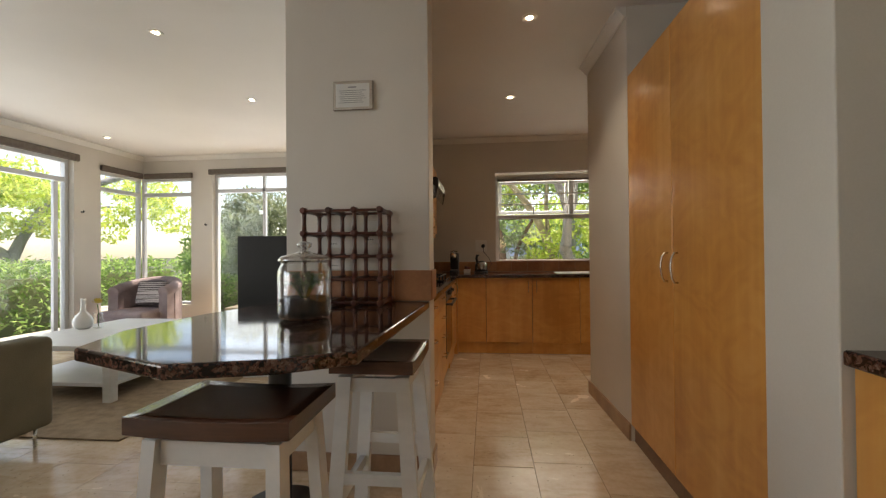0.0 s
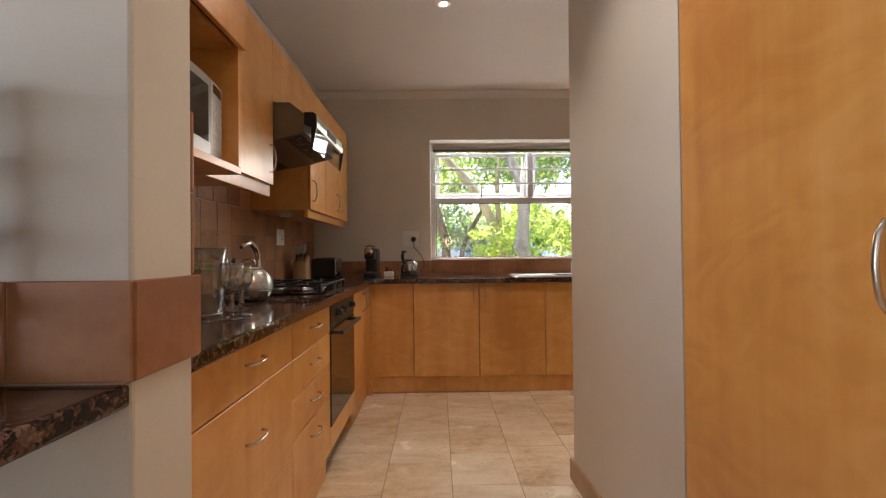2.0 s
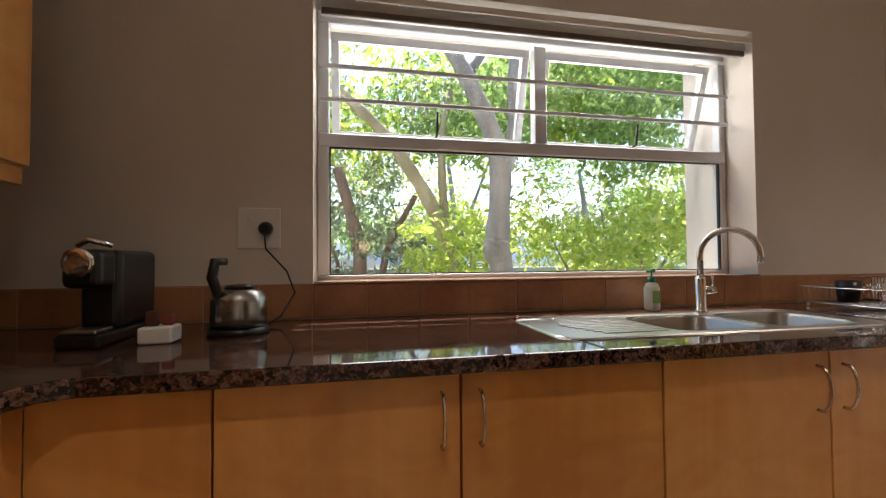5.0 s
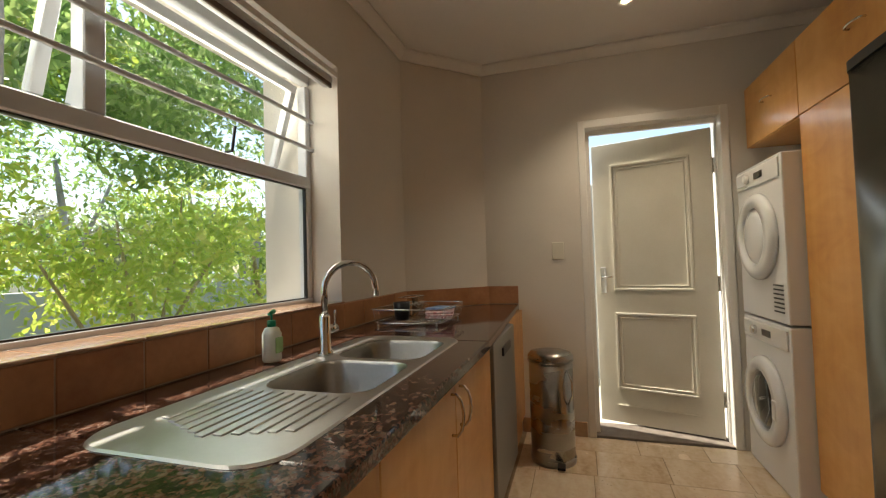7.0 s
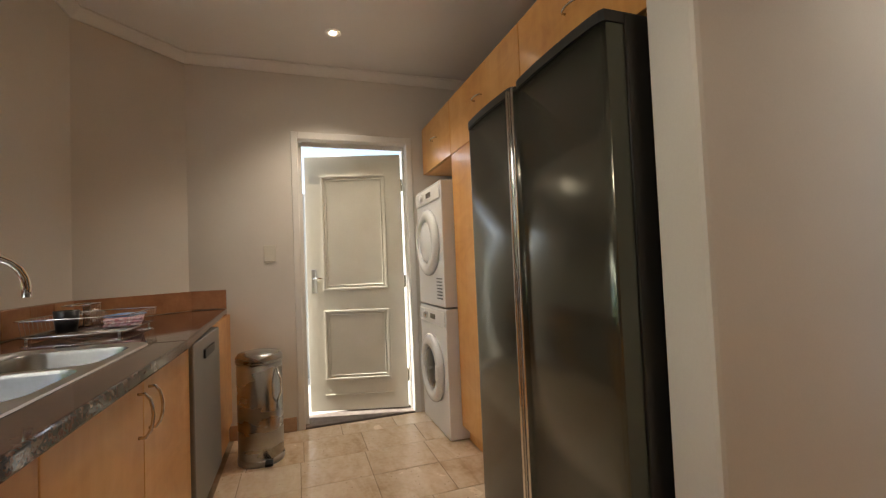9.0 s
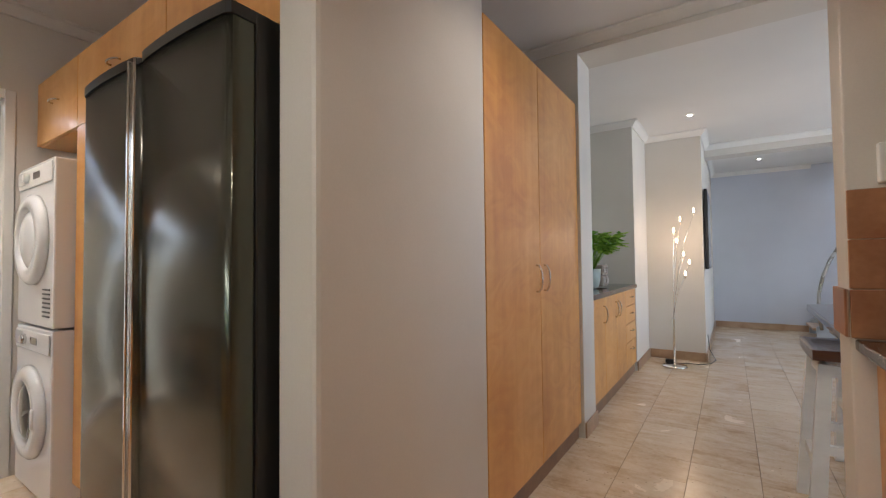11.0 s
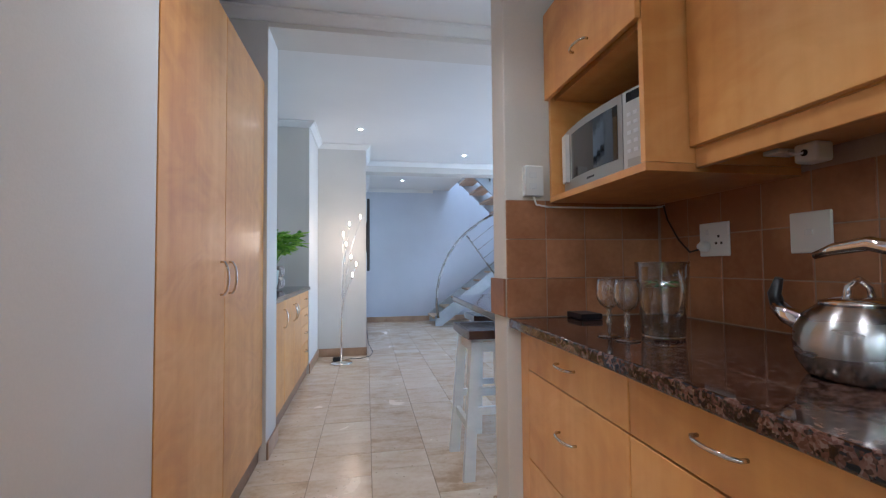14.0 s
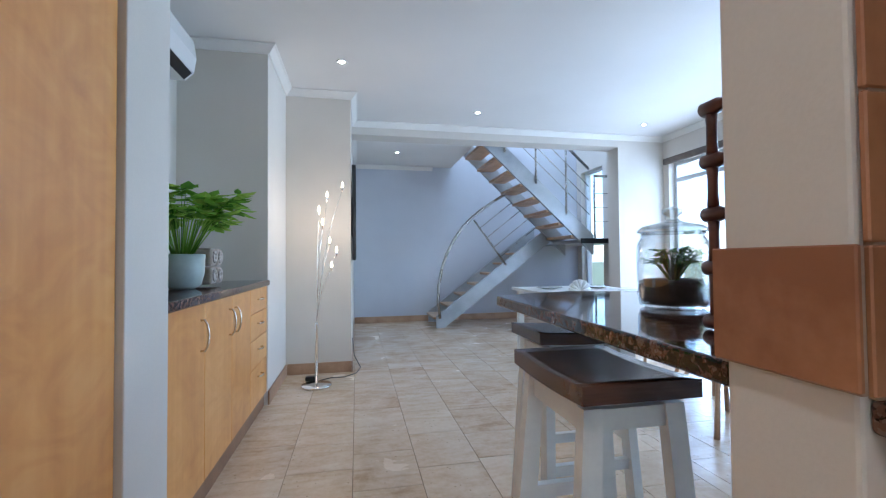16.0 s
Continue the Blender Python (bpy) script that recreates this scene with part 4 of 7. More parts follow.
for z in (1.785, 1.925):
    bar_ = solid("burglar_bar", cube(1.60, 3.59, 6.570, 6.582, z - 0.009, z + 0.009, r=0.003, seg=1), M_ALU, "white horizontal burglar bar across the kitchen window", "window bar", "kitchen burglar bars")
kb = thing("roller_blind", (2.6, 6.50, 2.10), "rolled-up pale roller blind at the kitchen window head", "blind")
part("roll", turned(lathe([(0.033, 0), (0.033, 1.96)], seg=20), Matrix.Translation((1.615, 6.485, 2.118)) @ pose(0, 0, 0, 0, 90, 0)), M_ALU, kb)
part("hem_bar", cube(1.62, 3.57, 6.452, 6.464, 2.075, 2.10, r=0.003, seg=1), M_BLIND, kb)
part("valance", cube(1.60, 3.59, 6.43, 6.436, 2.13, 2.155), M_TRIM, kb)

# back door
bd = solid("door_back_frame", cube(4.852, 5.07, 5.262, 5.31, 0, 2.16, r=0.004, seg=1), M_TRIM, "white painted back door frame", "door frame", kind="structure")
part("frame_post", cube(4.852, 5.07, 4.40, 4.448, 0, 2.16, r=0.004, seg=1), M_TRIM, bd)
part("frame_head", cube(4.852, 5.07, 4.448, 5.262, 2.107, 2.16, r=0.004, seg=1), M_TRIM, bd)
part("door_stop", cube(4.93, 4.96, 5.235, 5.2615, 0, 2.10), M_TRIM, bd)
part("door_stop", cube(4.93, 4.96, 4.4485, 4.46, 0, 2.10), M_TRIM, bd)
part("door_stop", cube(4.93, 4.96, 4.461, 5.234, 2.075, 2.106), M_TRIM, bd)
part("threshold", cube(4.865, 5.12, 4.449, 5.261, -0.012, 0.012, r=0.003, seg=1), M_BLIND, bd, "dark door sill")
leaf = thing("back_door", (4.975, 4.47, 0.02), "cream two-panel back door standing ajar to the yard", "door")
W, Hd = 0.77, 2.03


def moulding(u0, u1, z0, z1):
    bm = bmesh.new()
    for k, (i, w, d) in enumerate(((0, 0.018, 0.013), (0.032, 0.009, 0.009))):
        a0, a1, b0, b1 = u0 + i, u1 - i, z0 + i, z1 - i
        box(bm, -0.0201 - d, -0.0201, a0, a1, b0, b0 + w, r=0.002, seg=1)
        box(bm, -0.0201 - d, -0.0201, a0, a1, b1 - w, b1, r=0.002, seg=1)
        box(bm, -0.0202 - d, -0.0201, a0, a0 + w, b0 + w, b1 - w, r=0.002, seg=1)
        box(bm, -0.0202 - d, -0.0201, a1 - w, a1, b0 + w, b1 - w, r=0.002, seg=1)
    return bm


def at_leaf(bm):
    return turned(bm, Matrix.Translation(leaf.location))


part("door_leaf", at_leaf(cube(-0.02, 0.02, 0, W, 0, Hd, r=0.002, seg=1)), M_DOOR, leaf)
part("panel_moulding", at_leaf(moulding(0.13, W - 0.13, 0.95, Hd - 0.16)), M_DOOR, leaf)
part("panel_moulding", at_leaf(moulding(0.13, W - 0.13, 0.24, 0.79)), M_DOOR, leaf)
part("weather_bar", at_leaf(cube(-0.028, -0.0202, 0.12, W - 0.12, 0.12, 0.128)), M_DOOR, leaf)
lk = part("lock_plate", at_leaf(cube(-0.025, -0.0202, W - 0.075, W - 0.035, 0.93, 1.12, r=0.002, seg=1)), M_CHROME, leaf, "chrome lock plate")
part("lever", at_leaf(tube([(-0.024, W - 0.055, 1.05), (-0.055, W - 0.055, 1.05), (-0.058, W - 0.13, 1.05)], 0.007)), M_CHROME, leaf, "chrome door lever")
for z in (0.25, 1.0, 1.78):
    part("hinge", at_leaf(tube([(0.0, -0.006, z - 0.05), (0.0, -0.006, z + 0.05)], 0.008)), M_NICKEL, leaf)
leaf.rotation_euler = (0, 0, radians(-16))


def glazed(name, axis, plane, u0, u1, z0, z1, mulls, transoms, label):
    """A framed window of thin bars in a wall opening."""
    t = 0.045
    A = (lambda a0, a1, b0, b1: (a0, a1, plane - 0.03, plane + 0.03, b0, b1)) if axis == "x" else (lambda a0, a1, b0, b1: (plane - 0.03, plane + 0.03, a0, a1, b0, b1))
    G = (lambda a0, a1, b0, b1: (a0, a1, plane - 0.003, plane + 0.003, b0, b1)) if axis == "x" else (lambda a0, a1, b0, b1: (plane - 0.003, plane + 0.003, a0, a1, b0, b1))
    ob = solid(name, cube(*A(u0, u1, z0, z0 + t), r=0.004, seg=1), M_ALU, label, "window", kind="structure")
    part("frame_bar", cube(*A(u0, u1, z1 - t, z1), r=0.004, seg=1), M_ALU, ob)
    us = [u0, *mulls, u1]
    for u in us:
        a = min(max(u, u0 + t / 2), u1 - t / 2)
        part("frame_bar", cube(*A(a - t / 2, a + t / 2, z0 + t, z1 - t), r=0.004, seg=1), M_ALU, ob)
    zs = [z0 + t, *transoms, z1 - t]
    for z in transoms:
        part("transom", cube(*A(u0 + t, u1 - t, z - 0.028, z + 0.028), r=0.004, seg=1), M_ALU, ob)
    for a, b in zip(us, us[1:]):
        for c, d in zip(zs, zs[1:]):
            pane(ob, G(a + t / 2 + 0.001, b - t / 2 - 0.001, c + 0.001, d - 0.001))
    return ob


glazed("window_living_west", "y", -3.86, 3.0, 5.74, 0.0, 2.38, [4.4], [2.12], "white aluminium sliding garden door in the living room")
glazed("window_corner_west", "y", -3.86, 6.12, 6.90, 0.40, 2.33, [], [2.08], "white aluminium corner window")
glazed("window_corner_north", "x", 6.94, -3.83, -2.97, 0.40, 2.33, [], [2.08], "white aluminium corner window")
glazed("window_living_north", "x", 6.95, -2.63, -0.6, 0.0, 2.37, [-1.85], [2.12], "white aluminium garden door")
glazed("window_dining", "y", -2.44, -1.40, 1.50, 0.05, 2.29, [-0.45, 0.5], [2.06], "white aluminium dining room glazing")
glazed("window_stair", "y", -2.44, -3.65, -2.95, 0.3, 2.6, [], [], "narrow stairwell window")
wl = bpy.data.objects["window_living_west"]
for k in range(2):
    part("sliding_stile", cube(-3.925 + 0.065 * k, -3.885 + 0.065 * k, 5.60 - 0.055 * k, 5.655 - 0.055 * k, 0.05, 2.08, r=0.003, seg=1), M_ALU, wl, "stacked sliding door stile")
for nm, a in (("west", (-3.745, -3.70, 2.98, 5.78, 2.36, 2.45)), ("corner_west", (-3.745, -3.70, 6.1, 6.8, 2.31, 2.39)), ("corner_north", (-3.70, -2.93, 6.795, 6.84, 2.31, 2.39)), ("north", (-2.66, -0.55, 6.795, 6.84, 2.35, 2.43)), ("dining", (-2.325, -2.28, -1.45, 1.55, 2.27, 2.35))):
    solid("window_blind", cube(*a, r=0.01), M_BLIND, "rolled-up taupe blind at the window head", "blind", "living room blinds")

# ---- outside ----
M_GRASS = surface("garden_ground", (0.03, 0.045, 0.018), (0.09, 0.10, 0.045), 0.9, (0.6, 0.6, 0.6), 12, 0.6)
M_PAVE = surface("pale_patio_paving", (0.38, 0.34, 0.28), (0.50, 0.46, 0.40), 0.8, (1, 1, 1), 30, 0.3)
M_RENDER = surface("pale_garden_wall_render", (0.44, 0.45, 0.43), (0.56, 0.57, 0.55), 0.8, (1, 1, 1), 60, 0.3)
M_BARK = surface("grey_bark", (0.20, 0.195, 0.18), (0.42, 0.41, 0.385), 0.85, (6, 6, 2), 40, 0.8)


def leaf_material(name, a, b, c):
    m, n, l, p = nodes_of(name)
    geo = n.new("ShaderNodeNewGeometry")
    r = ramp(n, [(0.0, a), (0.5, b), (1.0, c)])
    l.new(geo.outputs["Random Per Island"], r.inputs[0])
    l.new(r.outputs[0], p.inputs["Base Color"])
    p.inputs["Roughness"].default_value = 0.45
    tr, mx, out = n.new("ShaderNodeBsdfTranslucent"), n.new("ShaderNodeMixShader"), n["Material Output"]
    l.new(r.outputs[0], tr.inputs[0])
    mx.inputs[0].default_value = 0.65
    l.new(p.outputs[0], mx.inputs[1])
    l.new(tr.outputs[0], mx.inputs[2])
    l.new(mx.outputs[0], out.inputs[0])
    return m


M_LEAF = leaf_material("green_leaves", (0.16, 0.27, 0.08), (0.27, 0.42, 0.12), (0.42, 0.54, 0.20))
M_LEAFY = leaf_material("yellow_green_leaves", (0.38, 0.52, 0.09), (0.55, 0.68, 0.13), (0.74, 0.74, 0.20))
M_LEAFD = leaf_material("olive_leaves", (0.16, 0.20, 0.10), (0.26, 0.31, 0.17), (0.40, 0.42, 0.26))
solid("ground", cube(-160, 160, -120, 200, -0.6, -0.22), M_GRASS, "garden ground that runs to the horizon", "ground", kind="structure")


def leaf_cloud(rng, blobs, count, size, bm_name, material, parent, droop=0.3):
    """Many small bent leaves in uneven clumps: (x, y, z, radius, flatten)."""
    vol = np.array([b[3] ** 2 for b in blobs])
    pick = rng.choice(len(blobs), count, p=vol / vol.sum())
    B = np.array(blobs)[pick]
    d = rng.normal(size=(count, 3))
    d /= np.linalg.norm(d, axis=1)[:, None]
    rad = B[:, 3] * rng.uniform(0.45, 1.05, count) ** 0.6
    c = B[:, :3] + d * rad[:, None] * np.stack([np.ones(count), np.ones(count), B[:, 4]], 1)
    u = rng.normal(size=(count, 3))
    u[:, 2] -= droop
    u /= np.linalg.norm(u, axis=1)[:, None]
    w = np.cross(u, rng.normal(size=(count, 3)))
    w /= np.linalg.norm(w, axis=1)[:, None]
    s = size * rng.uniform(0.6, 1.4, count)[:, None]
    o = base_of(parent)
    q = np.stack([c - u * s, c + w * s * 0.36, c + u * s, c - w * s * 0.36], 1).reshape(-1, 3) - np.array(o)
    me = bpy.data.meshes.new(bm_name)
    idx = np.arange(count * 4).reshape(-1, 4)
    me.from_pydata(q.tolist(), [], idx.tolist())
    me.materials.append(material)
    ob = new(bm_name, me)
    ob.parent = parent
    return tagged(ob, kind="stuff")


def tree(at, limbs, blobs, count, size, material, label, seed, bark=None, name="tree"):
    rng = np.random.default_rng(seed)
    t = thing(name, at, label, "tree")
    bm = bmesh.new()
    for pts, r0, r1 in limbs:
        k = len(pts)
        # a smooth bent way through the points
        fine = []
        for i in range(k - 1):
            p0, p1, p2, p3 = (Vector(pts[max(i - 1, 0)]), Vector(pts[i]), Vector(pts[i + 1]), Vector(pts[min(i + 2, k - 1)]))
            for s in (0, 0.25, 0.5, 0.75):
                fine.append(0.5 * (2 * p1 + (p2 - p0) * s + (2 * p0 - 5 * p1 + 4 * p2 - p3) * s * s + (3 * p1 - p0 - 3 * p2 + p3) * s ** 3))
        fine.append(Vector(pts[-1]))
        n = len(fine)
        tube([Vector(at) + p for p in fine], [(r0 + (r1 - r0) * i / (n - 1)) * (1 + 0.08 * math.sin(i * 2.3)) for i in range(n)], bm, seg=9)
    part("trunk", bm, bark or M_BARK, t)
    leaf_cloud(rng, [(at[0] + x, at[1] + y, at[2] + z, r, f) for x, y, z, r, f in blobs], count, size, "crown", material, t)
    return t


def ring_blobs(rng, n, cx, cy, cz, sx, sy, sz, r0, r1):
    return [(cx + rng.uniform(-sx, sx), cy + rng.uniform(-sy, sy), cz + rng.uniform(-sz, sz), rng.uniform(r0, r1), rng.uniform(0.5, 0.9)) for _ in range(n)]


GZ = -0.22
rng0 = np.random.default_rng(5)
tree((2.70, 7.5, GZ), [([(0.03, 0, 0), (0.01, 0, 1.2), (-0.02, 0, 1.415), (0.013, 0.02, 1.95), (-0.05, 0.04, 2.23), (-0.21, 0.1, 2.62), (-0.34, 0.2, 2.89), (-0.7, 0.5, 3.4)], 0.092, 0.045), ([(0.02, 0.02, 1.9), (0.12, 0.05, 2.17), (0.18, 0.15, 2.81), (0.4, 0.4, 3.4)], 0.055, 0.035), ([(-0.2, 0.1, 2.6), (-0.02, 0.2, 2.9), (0.05, 0.3, 3.3)], 0.04, 0.02), ([(-0.02, 0, 1.36), (-0.035, -0.02, 1.41), (-0.03, -0.02, 1.46)], 0.09, 0.085)],
     ring_blobs(rng0, 26, 0.8, 2.2, 3.7, 3.2, 1.3, 0.9, 0.5, 0.95) + ring_blobs(rng0, 9, 1.6, 1.0, 2.75, 1.4, 0.4, 0.45, 0.3, 0.5), 22000, 0.055, M_LEAF, "grey-barked garden tree with a forked trunk and spreading green crown", 11)
tree((2.62, 8.65, GZ), [([(0.06, 0, 0), (0.02, 0, 1.17), (-0.15, 0, 1.77), (-0.45, 0.05, 2.29), (-0.70, 0.1, 2.61), (-1.1, 0.2, 3.0)], 0.085, 0.045), ([(0.0, 0.03, 1.3), (-0.05, 0.06, 1.8), (-0.06, 0.1, 2.42), (0.05, 0.2, 3.0)], 0.05, 0.03)],
     ring_blobs(rng0, 22, -0.3, 1.6, 3.4, 2.2, 0.9, 0.8, 0.4, 0.8), 5500, 0.055, M_LEAFY, "slender leaning tree with yellowish bark and light foliage", 12, surface("yellowish_bark", (0.30, 0.25, 0.13), (0.50, 0.44, 0.27), 0.85, (5, 5, 2), 40, 0.7))
tree((-0.3, 11.6, GZ), [([(0, 0, 0), (0.1, 0, 1.0), (-0.2, 0, 2.4)], 0.09, 0.05), ([(0.1, 0, 0.4), (0.5, 0, 1.3), (0.9, 0.1, 2.3)], 0.06, 0.03)],
     ring_blobs(rng0, 24, 0.4, 0, 1.7, 1.5, 0.8, 1.2, 0.3, 0.6), 6500, 0.05, M_LEAFD, "olive-grey shrubby tree with tangled branches", 13)
M_TWIG = surface("tawny_twig_bark", (0.30, 0.24, 0.13), (0.52, 0.43, 0.26), 0.85, (6, 6, 2), 40, 0.6)
tree((4.7, 9.15, GZ), [([(0, 0, 0), (0.1, 0, 0.6), (0.5, 0, 1.2), (1.0, 0, 1.8)], 0.032, 0.012), ([(0, 0, 0.2), (-0.4, 0, 0.8), (-0.8, 0, 1.5)], 0.028, 0.01), ([(0, 0, 0.3), (0.05, 0.2, 1.0), (-0.1, 0.2, 1.9)], 0.028, 0.01), ([(0.05, 0, 0.5), (0.4, 0.1, 1.5), (0.5, 0.1, 2.2)], 0.022, 0.01)],
     ring_blobs(rng0, 26, 0.1, 0.2, 1.65, 1.5, 0.8, 0.6, 0.25, 0.5), 3400, 0.05, M_LEAFY, "bushy golden-green shrub with many bare lower stems", 14, M_TWIG)
tree((6.6, 8.9, GZ), [([(0, 0, 0), (0.1, 0, 0.8), (0.3, 0, 1.6)], 0.06, 0.03), ([(0, 0, 0.1), (-0.5, 0.1, 0.9), (-0.8, 0, 1.7)], 0.05, 0.02), ([(0, 0, 0.2), (0.5, -0.1, 0.9), (0.9, 0, 1.6)], 0.045, 0.02)],
     ring_blobs(rng0, 30, 0, 0, 1.7, 1.9, 0.7, 0.75, 0.25, 0.5), 3400, 0.055, M_LEAFY, "thin light green shrub by the garden wall", 15, M_TWIG)
tree((1.75, 9.8, GZ), [([(0, 0, 0), (-0.05, 0, 0.7), (0.05, 0.05, 1.4), (-0.2, 0, 2.4)], 0.12, 0.06), ([(0, 0, 0.2), (-0.35, 0, 0.75), (-0.85, 0, 1.3)], 0.1, 0.06), ([(0, 0, 0.3), (0.3, 0.1, 0.8), (0.35, 0.1, 1.4), (0.7, 0, 2.1)], 0.07, 0.03), ([(0, 0, 0.9), (-0.4, 0.1, 1.3), (-0.5, 0, 1.9), (-1.0, 0, 2.3)], 0.05, 0.02), ([(-0.3, 0, 0.7), (-0.8, 0, 0.8), (-1.2, 0.1, 1.2)], 0.045, 0.015), ([(-0.3, 0, 0.8), (-0.2, 0, 1.3), (-0.45, 0, 1.8)], 0.03, 0.012)],
     ring_blobs(rng0, 26, -0.4, 0.4, 1.9, 1.4, 0.6, 1.2, 0.25, 0.5), 7000, 0.045, M_LEAFD, "old brown-barked shrubby tree with tangled grey-green twigs", 16, surface("brown_bark", (0.16, 0.10, 0.07), (0.34, 0.23, 0.16), 0.85, (6, 6, 2), 40, 0.8))
tree((2.75, 8.9, GZ), [([(0, 0, 0), (0.05, 0, 0.5), (0.1, 0, 1.1)], 0.03, 0.012)],
     ring_blobs(rng0, 16, 0, 0, 0.95, 0.5, 0.3, 0.45, 0.2, 0.32), 900, 0.055, M_LEAFY, "low bright green leafy bush under the garden trees", 17)
tree((2.48, 8.15, GZ), [([(0, 0, 0), (0.04, 0, 0.6), (-0.05, 0.02, 1.2)], 0.02, 0.008), ([(0, 0, 0.2), (0.12, 0, 0.8), (0.2, 0, 1.4)], 0.014, 0.006), ([(0, 0, 0.3), (-0.15, 0, 0.8), (-0.22, 0, 1.3)], 0.012, 0.005)],
     ring_blobs(rng0, 16, 0, 0, 1.25, 0.32, 0.2, 0.42, 0.1, 0.2), 700, 0.045, M_LEAFY, "slim bright green bush between the two leaning trunks", 19)
tree((8.8, 11.5, GZ), [([(0, 0, 0), (0, 0, 1.2), (0.2, 0, 2.6)], 0.1, 0.05)],
     ring_blobs(rng0, 24, 0, 0, 2.0, 2.2, 1.0, 1.1, 0.35, 0.7), 1500, 0.07, M_LEAF, "green garden tree beyond the shrubs", 18)
for x, y, h, mat_, seed in ((-3.5, 17.5, 4.6, 0, 40), (0.8, 16.5, 5.0, 1, 41), (4.6, 17.5, 5.4, 0, 42), (8.6, 16.8, 4.8, 1, 43), (12.8, 17.5, 5.0, 0, 44)):
    tree((x, y, GZ), [([(0, 0, 0), (0.15, 0, h * 0.4), (-0.1, 0, h * 0.85)], 0.13, 0.05), ([(0.1, 0, h * 0.3), (0.8, 0, h * 0.6), (1.2, 0, h * 0.8)], 0.07, 0.03)], ring_blobs(rng0, 26, 0, 0, h * 0.62, 1.9, 0.9, h * 0.33, 0.4, 0.9), 3200, 0.085, (M_LEAFY, M_LEAF)[mat_], "leafy garden tree beyond the wall", seed)
hill = bmesh.new()
rh = np.random.default_rng(3)
hx = np.linspace(-90, 150, 49)
hz = 5 + 6 * np.sin(hx * 0.031 + 0.6) + 2.4 * np.sin(hx * 0.11) + rh.uniform(0, 0.9, 49)
lo_ = [hill.verts.new((float(x), 150, -1)) for x in hx]
hi_ = [hill.verts.new((float(x), 158, float(max(z, 1.5)))) for x, z in zip(hx, hz)]
bk_ = [hill.verts.new((float(x), 175, -1)) for x in hx]
for i in range(48):
    hill.faces.new((lo_[i], lo_[i + 1], hi_[i + 1], hi_[i]))
    hill.faces.new((hi_[i], hi_[i + 1], bk_[i + 1], bk_[i]))
solid("hills", hill, surface("hazy_blue_hills", (0.36, 0.42, 0.54), (0.46, 0.52, 0.62), 0.95, (0.1, 0.1, 0.2), 1, 0.1), "hazy blue hills on the horizon", "hills", kind="structure")
solid("garden_wall", cube(-1.5, 16, 13.2, 13.45, -0.5, 0.95, r=0.01), M_RENDER, "low pale rendered garden wall behind the shrubs", "garden wall", kind="structure")
for i, (x, y, r, h) in enumerate(((-2, 26, 4.0, 3.2), (6, 28, 5, 3.5), (14, 27, 5, 4), (-12, 24, 3.5, 2.4), (-9, 34, 5, 4), (22, 24, 5, 4))):
    tree((x, y, GZ), [([(0, 0, 0), (0.2, 0, h * 0.5), (0, 0, h)], 0.25, 0.1)], ring_blobs(rng0, 14, 0, 0, h * 0.75, r, 1.5, h * 0.35, 0.8, 1.6), 5000, 0.17, (M_LEAFD, M_LEAF)[i % 2], "large rounded tree in the distance", 30 + i)


def hedge(x0, x1, y0, y1, h, count, label, seed):
    rng = np.random.default_rng(seed)
    t = thing("hedge", ((x0 + x1) / 2, (y0 + y1) / 2, GZ), label, "hedge")
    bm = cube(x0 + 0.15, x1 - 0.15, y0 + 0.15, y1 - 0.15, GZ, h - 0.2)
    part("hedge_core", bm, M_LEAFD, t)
    blobs = []
    nx, ny = max(1, int((x1 - x0) / 0.5)), max(1, int((y1 - y0) / 0.5))
    for i in range(nx):
        for j in range(ny):
            for z in np.arange(GZ + 0.2, h - 0.1, 0.4):
                blobs.append((x0 + (i + 0.5) * (x1 - x0) / nx, y0 + (j + 0.5) * (y1 - y0) / ny, z, 0.38 + rng.uniform(-0.04, 0.06), 0.9))
    leaf_cloud(rng, blobs, count, 0.05, "hedge_leaves", M_LEAF, t)


hedge(-6.9, -5.9, 1.0, 10.5, 0.98, 30000, "clipped bright green garden hedge outside the living room", 21)
hedge(-5.8, -3.2, 9.6, 10.6, 0.75, 12000, "clipped bright green garden hedge outside the corner window", 22)
tree((-8.6, 8.6, GZ), [([(0, 0, 0), (0.1, 0.3, 1.4), (0.5, 0.8, 2.6), (1.0, 2.2, 3.4)], 0.14, 0.07), ([(0.1, 0.3, 1.3), (-0.2, -0.8, 2.2), (0.3, -2.0, 2.9)], 0.10, 0.04), ([(0.3, 0.6, 2.0), (0.2, 1.6, 2.5), (0, 3, 2.7)], 0.07, 0.03)],
     ring_blobs(rng0, 30, 0.3, 0, 2.6, 1.4, 3.4, 0.7, 0.35, 0.75), 15000, 0.06, M_LEAFY, "wide garden tree with dark bent limbs beyond the hedge", 23)
tree((-4.4, 11.2, GZ), [([(0, 0, 0), (0, 0, 1.5), (0.1, 0, 2.8)], 0.07, 0.03)], ring_blobs(rng0, 28, 0, 0, 1.7, 0.75, 0.5, 1.1, 0.3, 0.5), 13000, 0.05, M_LEAFD, "upright leafy shrub outside the corner window", 24)
tree((-10.5, 5.6, GZ), [([(0, 0, 0), (0, 0.2, 1.5), (0, 0.4, 3)], 0.12, 0.06)], ring_blobs(rng0, 20, 0, 0, 2.0, 1.4, 2.0, 1.2, 0.5, 0.9), 9000, 0.08, M_LEAFY, "light green tree beyond the hedge", 25)
solid("patio", cube(-5.6, 0.3, 7.05, 9.3, -0.3, -0.04), M_PAVE, "pale paved patio outside the garden door", "patio", kind="structure")
